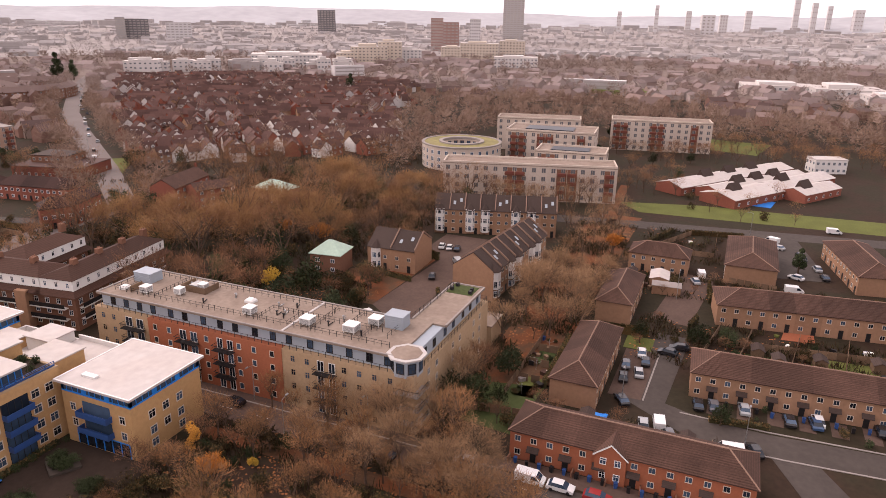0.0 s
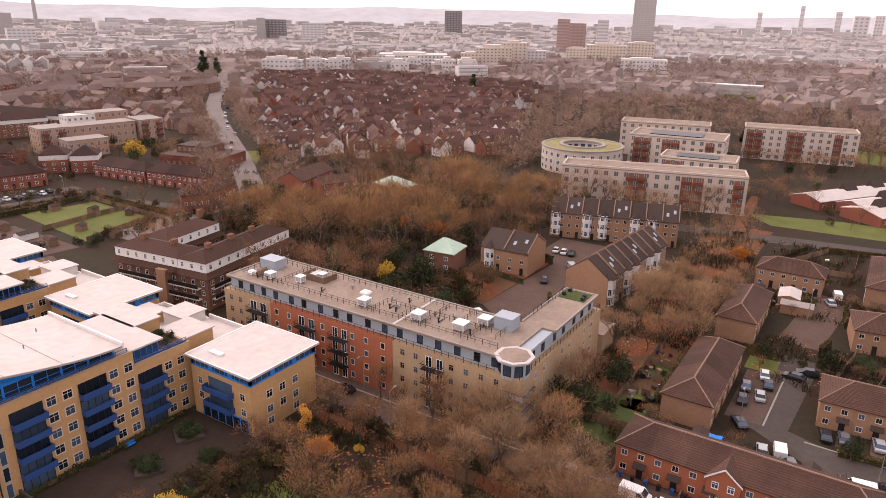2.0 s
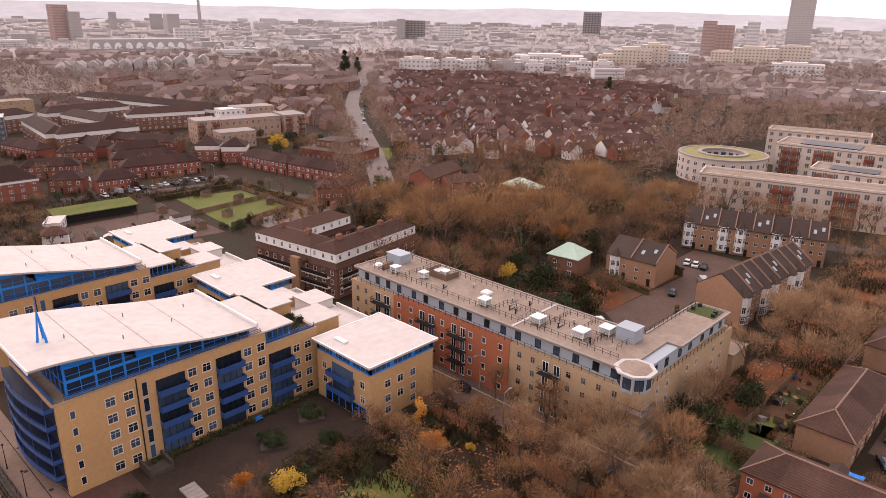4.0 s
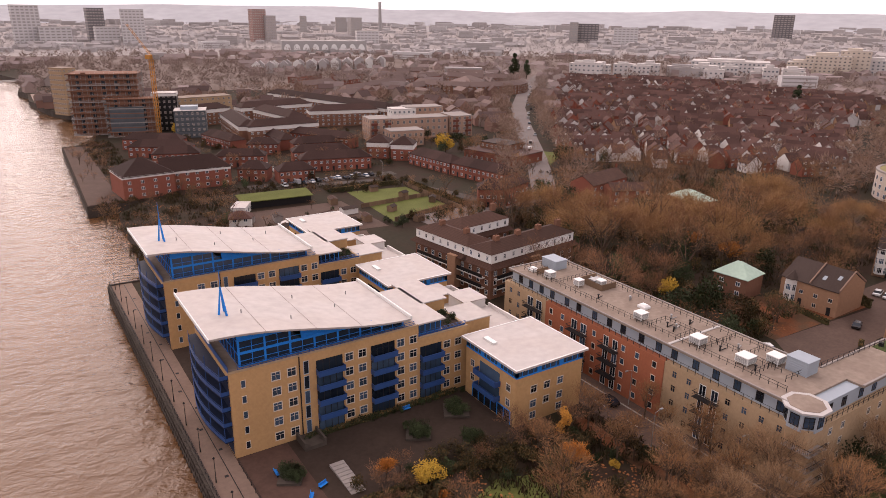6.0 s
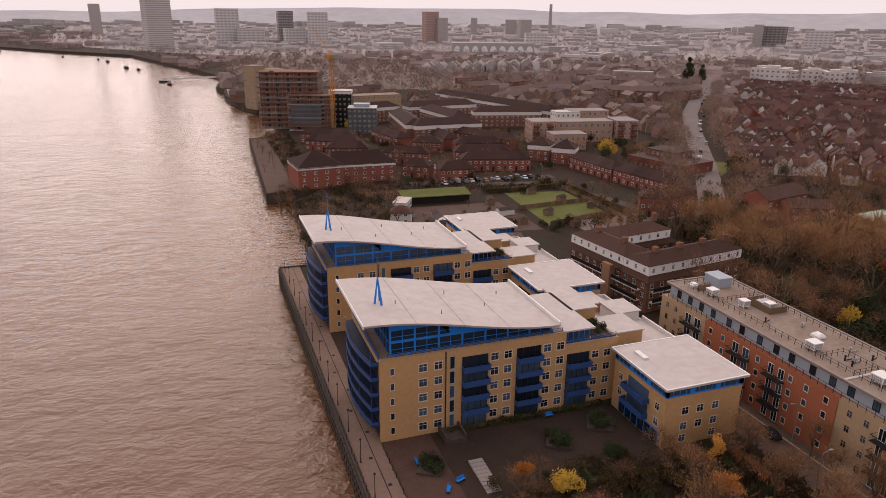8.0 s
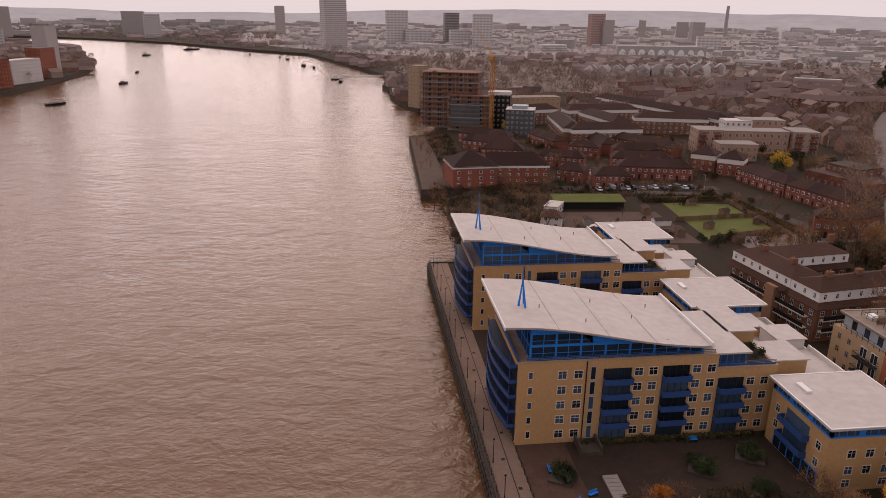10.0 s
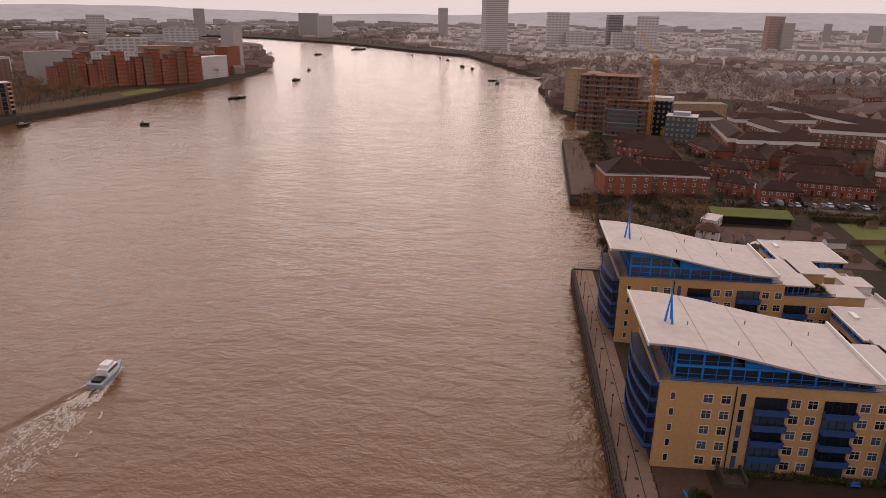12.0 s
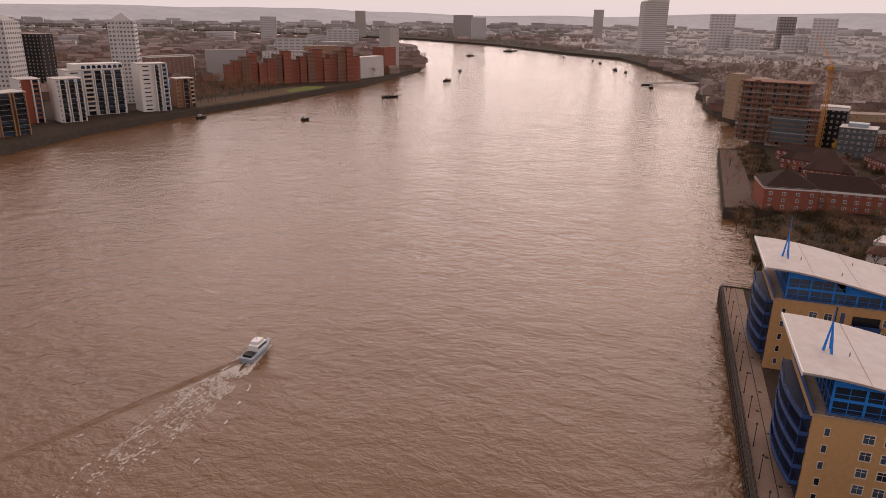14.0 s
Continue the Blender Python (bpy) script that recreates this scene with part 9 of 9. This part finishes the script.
for ring_ in range(120):
    first = ring_ < 60
    r0 = 230 * 1.05 ** (ring_ % 60)
    if r0 > 4300:
        continue
    step = 7.6 + r0 * 0.0062
    n = int((2.75 if first else 0.38) * r0 / step)
    for i in range(n):
        w = (radians(-18) if first else radians(132)) + (2.62 if first else 0.36) * (i + far_rng.random()) / n
        r = r0 * far_rng.uniform(1.0, 1.06)
        x, y = math.cos(w) * r, math.sin(w) * r
        v = noise.noise((x * 0.0035, y * 0.0035, 9.0)) + 0.5 * noise.noise((x * 0.012, y * 0.012, 2.0))
        north = inside(LAND2, x, y)
        if not (north or inside(LAND, x, y)) or (near_road(x, y)):
            continue
        if north and x > -440 and 260 < y < 700:
            continue
        open_ = clear_of(x, y)
        if v > (-0.08 if r < 480 else 0.12) + (0.35 if north else 0) and open_:
            far_tree(x, y, far_rng.uniform(9, 14), int(200 if r < 600 else 110 if r < 1200 else 45 if r < 2200 else 22), 0.10 + r * 0.0003)
        elif open_:
            if far_rng.random() < (0.45 if r < 800 else 0.58) and r < 4000:
                far_tree(x, y, far_rng.uniform(8, 12), int(180 if r < 600 else 90 if r < 1200 else 34 if r < 2200 else 16), 0.10 + r * 0.0003)
            elif 420 < r < 3600 and far_rng.random() < (0.97 if r < 1300 else 0.9):
                small_house(tier(x, y, houses, mid_houses, horizon_houses), x, y, w + 1.57 + math.floor(v * 7) * 0.35 + far_rng.choice((0, 0, 1.57)), (far_rng.uniform(9, 30) if r > 900 else far_rng.uniform(7, 17)) * (1 + r / 5000), 8.0 * (1 + r / 5000), far_rng.uniform(4.5, 7), far_rng.uniform(7.5, 10))
            elif far_rng.random() < 0.7 and r > 700 and inside(LAND2 if north else LAND, x + 32, y - 10) and inside(LAND2 if north else LAND, x - 32, y + 10):
                k = far_rng.uniform(0.6, 1.5) * (1 + r / 3000)
                h = far_rng.choice((6, 7, 8, 10, 12, 16)) * (0.8 + r / 5000)
                t = w + 1.57 + far_rng.uniform(-.5, .5)
                c, q = math.cos(t), math.sin(t)
                W, D = 15 * k, 5 * k
                tone, cap = far_rng.choice((0, 0, 1, 1, 1)), far_rng.choice((0, 1, 2, 2, 2))
                if len(NEAR_BLOCKS) < 60 and r < 2600:
                    NEAR_BLOCKS.append((x, y, t, W, D, h, tone, cap))
                    continue
                for z in range(int(h / 3.6)):
                    for sg in (-1, 1):
                        e = sg * (D + 0.06)
                        zz = GROUND + 1.4 + 3.6 * z
                        blocks.face([(x + u * c - e * q, y + u * q + e * c, zz + dz) for u, dz in ((-W * .94, 0), (W * .94, 0), (W * .94, 1.3), (-W * .94, 1.3))], 3)
                blocks.prism([(x + u * c - z * q, y + u * q + z * c) for u, z in ((-W, -D), (W, -D), (W, D), (-W, D))], GROUND - 0.1, GROUND + h, tone, cap)
        elif far_rng.random() < 0.34 and r > 330 and 262 < x < 640 and x * 103 + y * 85 > 46500:
            far_tree(x, y, far_rng.uniform(6, 11), 150, 0.14)
# street trees on both sides of the wide road
ROAD_LINE = [(182, 205), (225, 261), (290, 352), (348, 430), (420, 512), (491, 589), (560, 655)]
for p, q in zip(ROAD_LINE, ROAD_LINE[1:]):
    d = Vector((q[0] - p[0], q[1] - p[1]))
    for i in range(int(d.length / 5)):
        for sg in (-1, 1):
            if far_rng.random() < 0.75:
                o = Vector((-d.y, d.x)).normalized() * sg * far_rng.uniform(9.5, 19)
                c = Vector(p) + d * (i * 5 / d.length) + o
                far_tree(c.x, c.y, far_rng.uniform(7, 13), 200, 0.13)
TONES = ("horizon_haze_white", "horizon_brick", "horizon_haze_roof")
for x, y, t, W, D, h, tone, cap in NEAR_BLOCKS:
    E = thing("distant_block", "%s block with long window bands across the city" % ("pale rendered" if tone == 0 else "haze-tinted brick"), "building", pose(x, y, GROUND, 0, 0, math.degrees(t)), group="distant city blocks")
    s, bands = Shape(), Shape()
    s.prism([(-W, -D), (W, -D), (W, D), (-W, D)], -0.1, h, 0, 1)
    for z in range(int(h / 3.6)):
        for sg in (-1, 1):
            y0 = sg * (D + 0.06)
            q = [(-W * .94, y0, 1.4 + 3.6 * z), (W * .94, y0, 1.4 + 3.6 * z), (W * .94, y0, 2.7 + 3.6 * z), (-W * .94, y0, 2.7 + 3.6 * z)]
            bands.face(q if sg < 0 else q[::-1])
    part("wall", s, (TONES[tone], TONES[cap]), E)
    part("window_grid", bands, "horizon_haze_band", E)["kind"] = "stuff"
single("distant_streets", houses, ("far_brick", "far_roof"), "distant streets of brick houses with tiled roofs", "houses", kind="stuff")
single("distant_blocks", blocks, ("horizon_haze_white", "horizon_brick", "horizon_haze_roof", "horizon_haze_band"), "distant city blocks with haze in their wall colours", "buildings", kind="stuff")
single("town_streets", mid_houses, ("mid_haze_brick", "mid_haze_roof"), "streets of haze-tinted brick houses across the town", "houses", kind="stuff")
single("town_trees", mid_woods, "mid_haze_twig", "bare trees across the town in haze-tinted brown", "woods", kind="stuff")
single("horizon_streets", horizon_houses, ("horizon_brick", "horizon_haze_roof"), "streets of houses towards the horizon, paled by painted haze", "houses", kind="stuff")
single("horizon_woods", horizon_woods, "horizon_haze_twig", "bare woods towards the horizon, paled by painted haze", "woods", kind="stuff")
single("distant_woods", woods, "hazed_far_twig", "bare woods and street trees in the distance, haze-tinted brown", "woods", kind="stuff")
for bucket, (cos, faces, n) in JOINED.items():
    me = bpy.data.meshes.new("woodland_" + bucket)
    me.from_pydata(np.concatenate(cos), [], faces)
    me.materials.append([k for k in MAT.values() if k.name == bucket][0])
    tagged(new("woodland" if bucket != "bark" else "woodland_trunks", me), "bare winter woodland beyond the houses" if bucket != "bark" else "trunks and limbs of the winter woodland", "woods", kind="stuff")
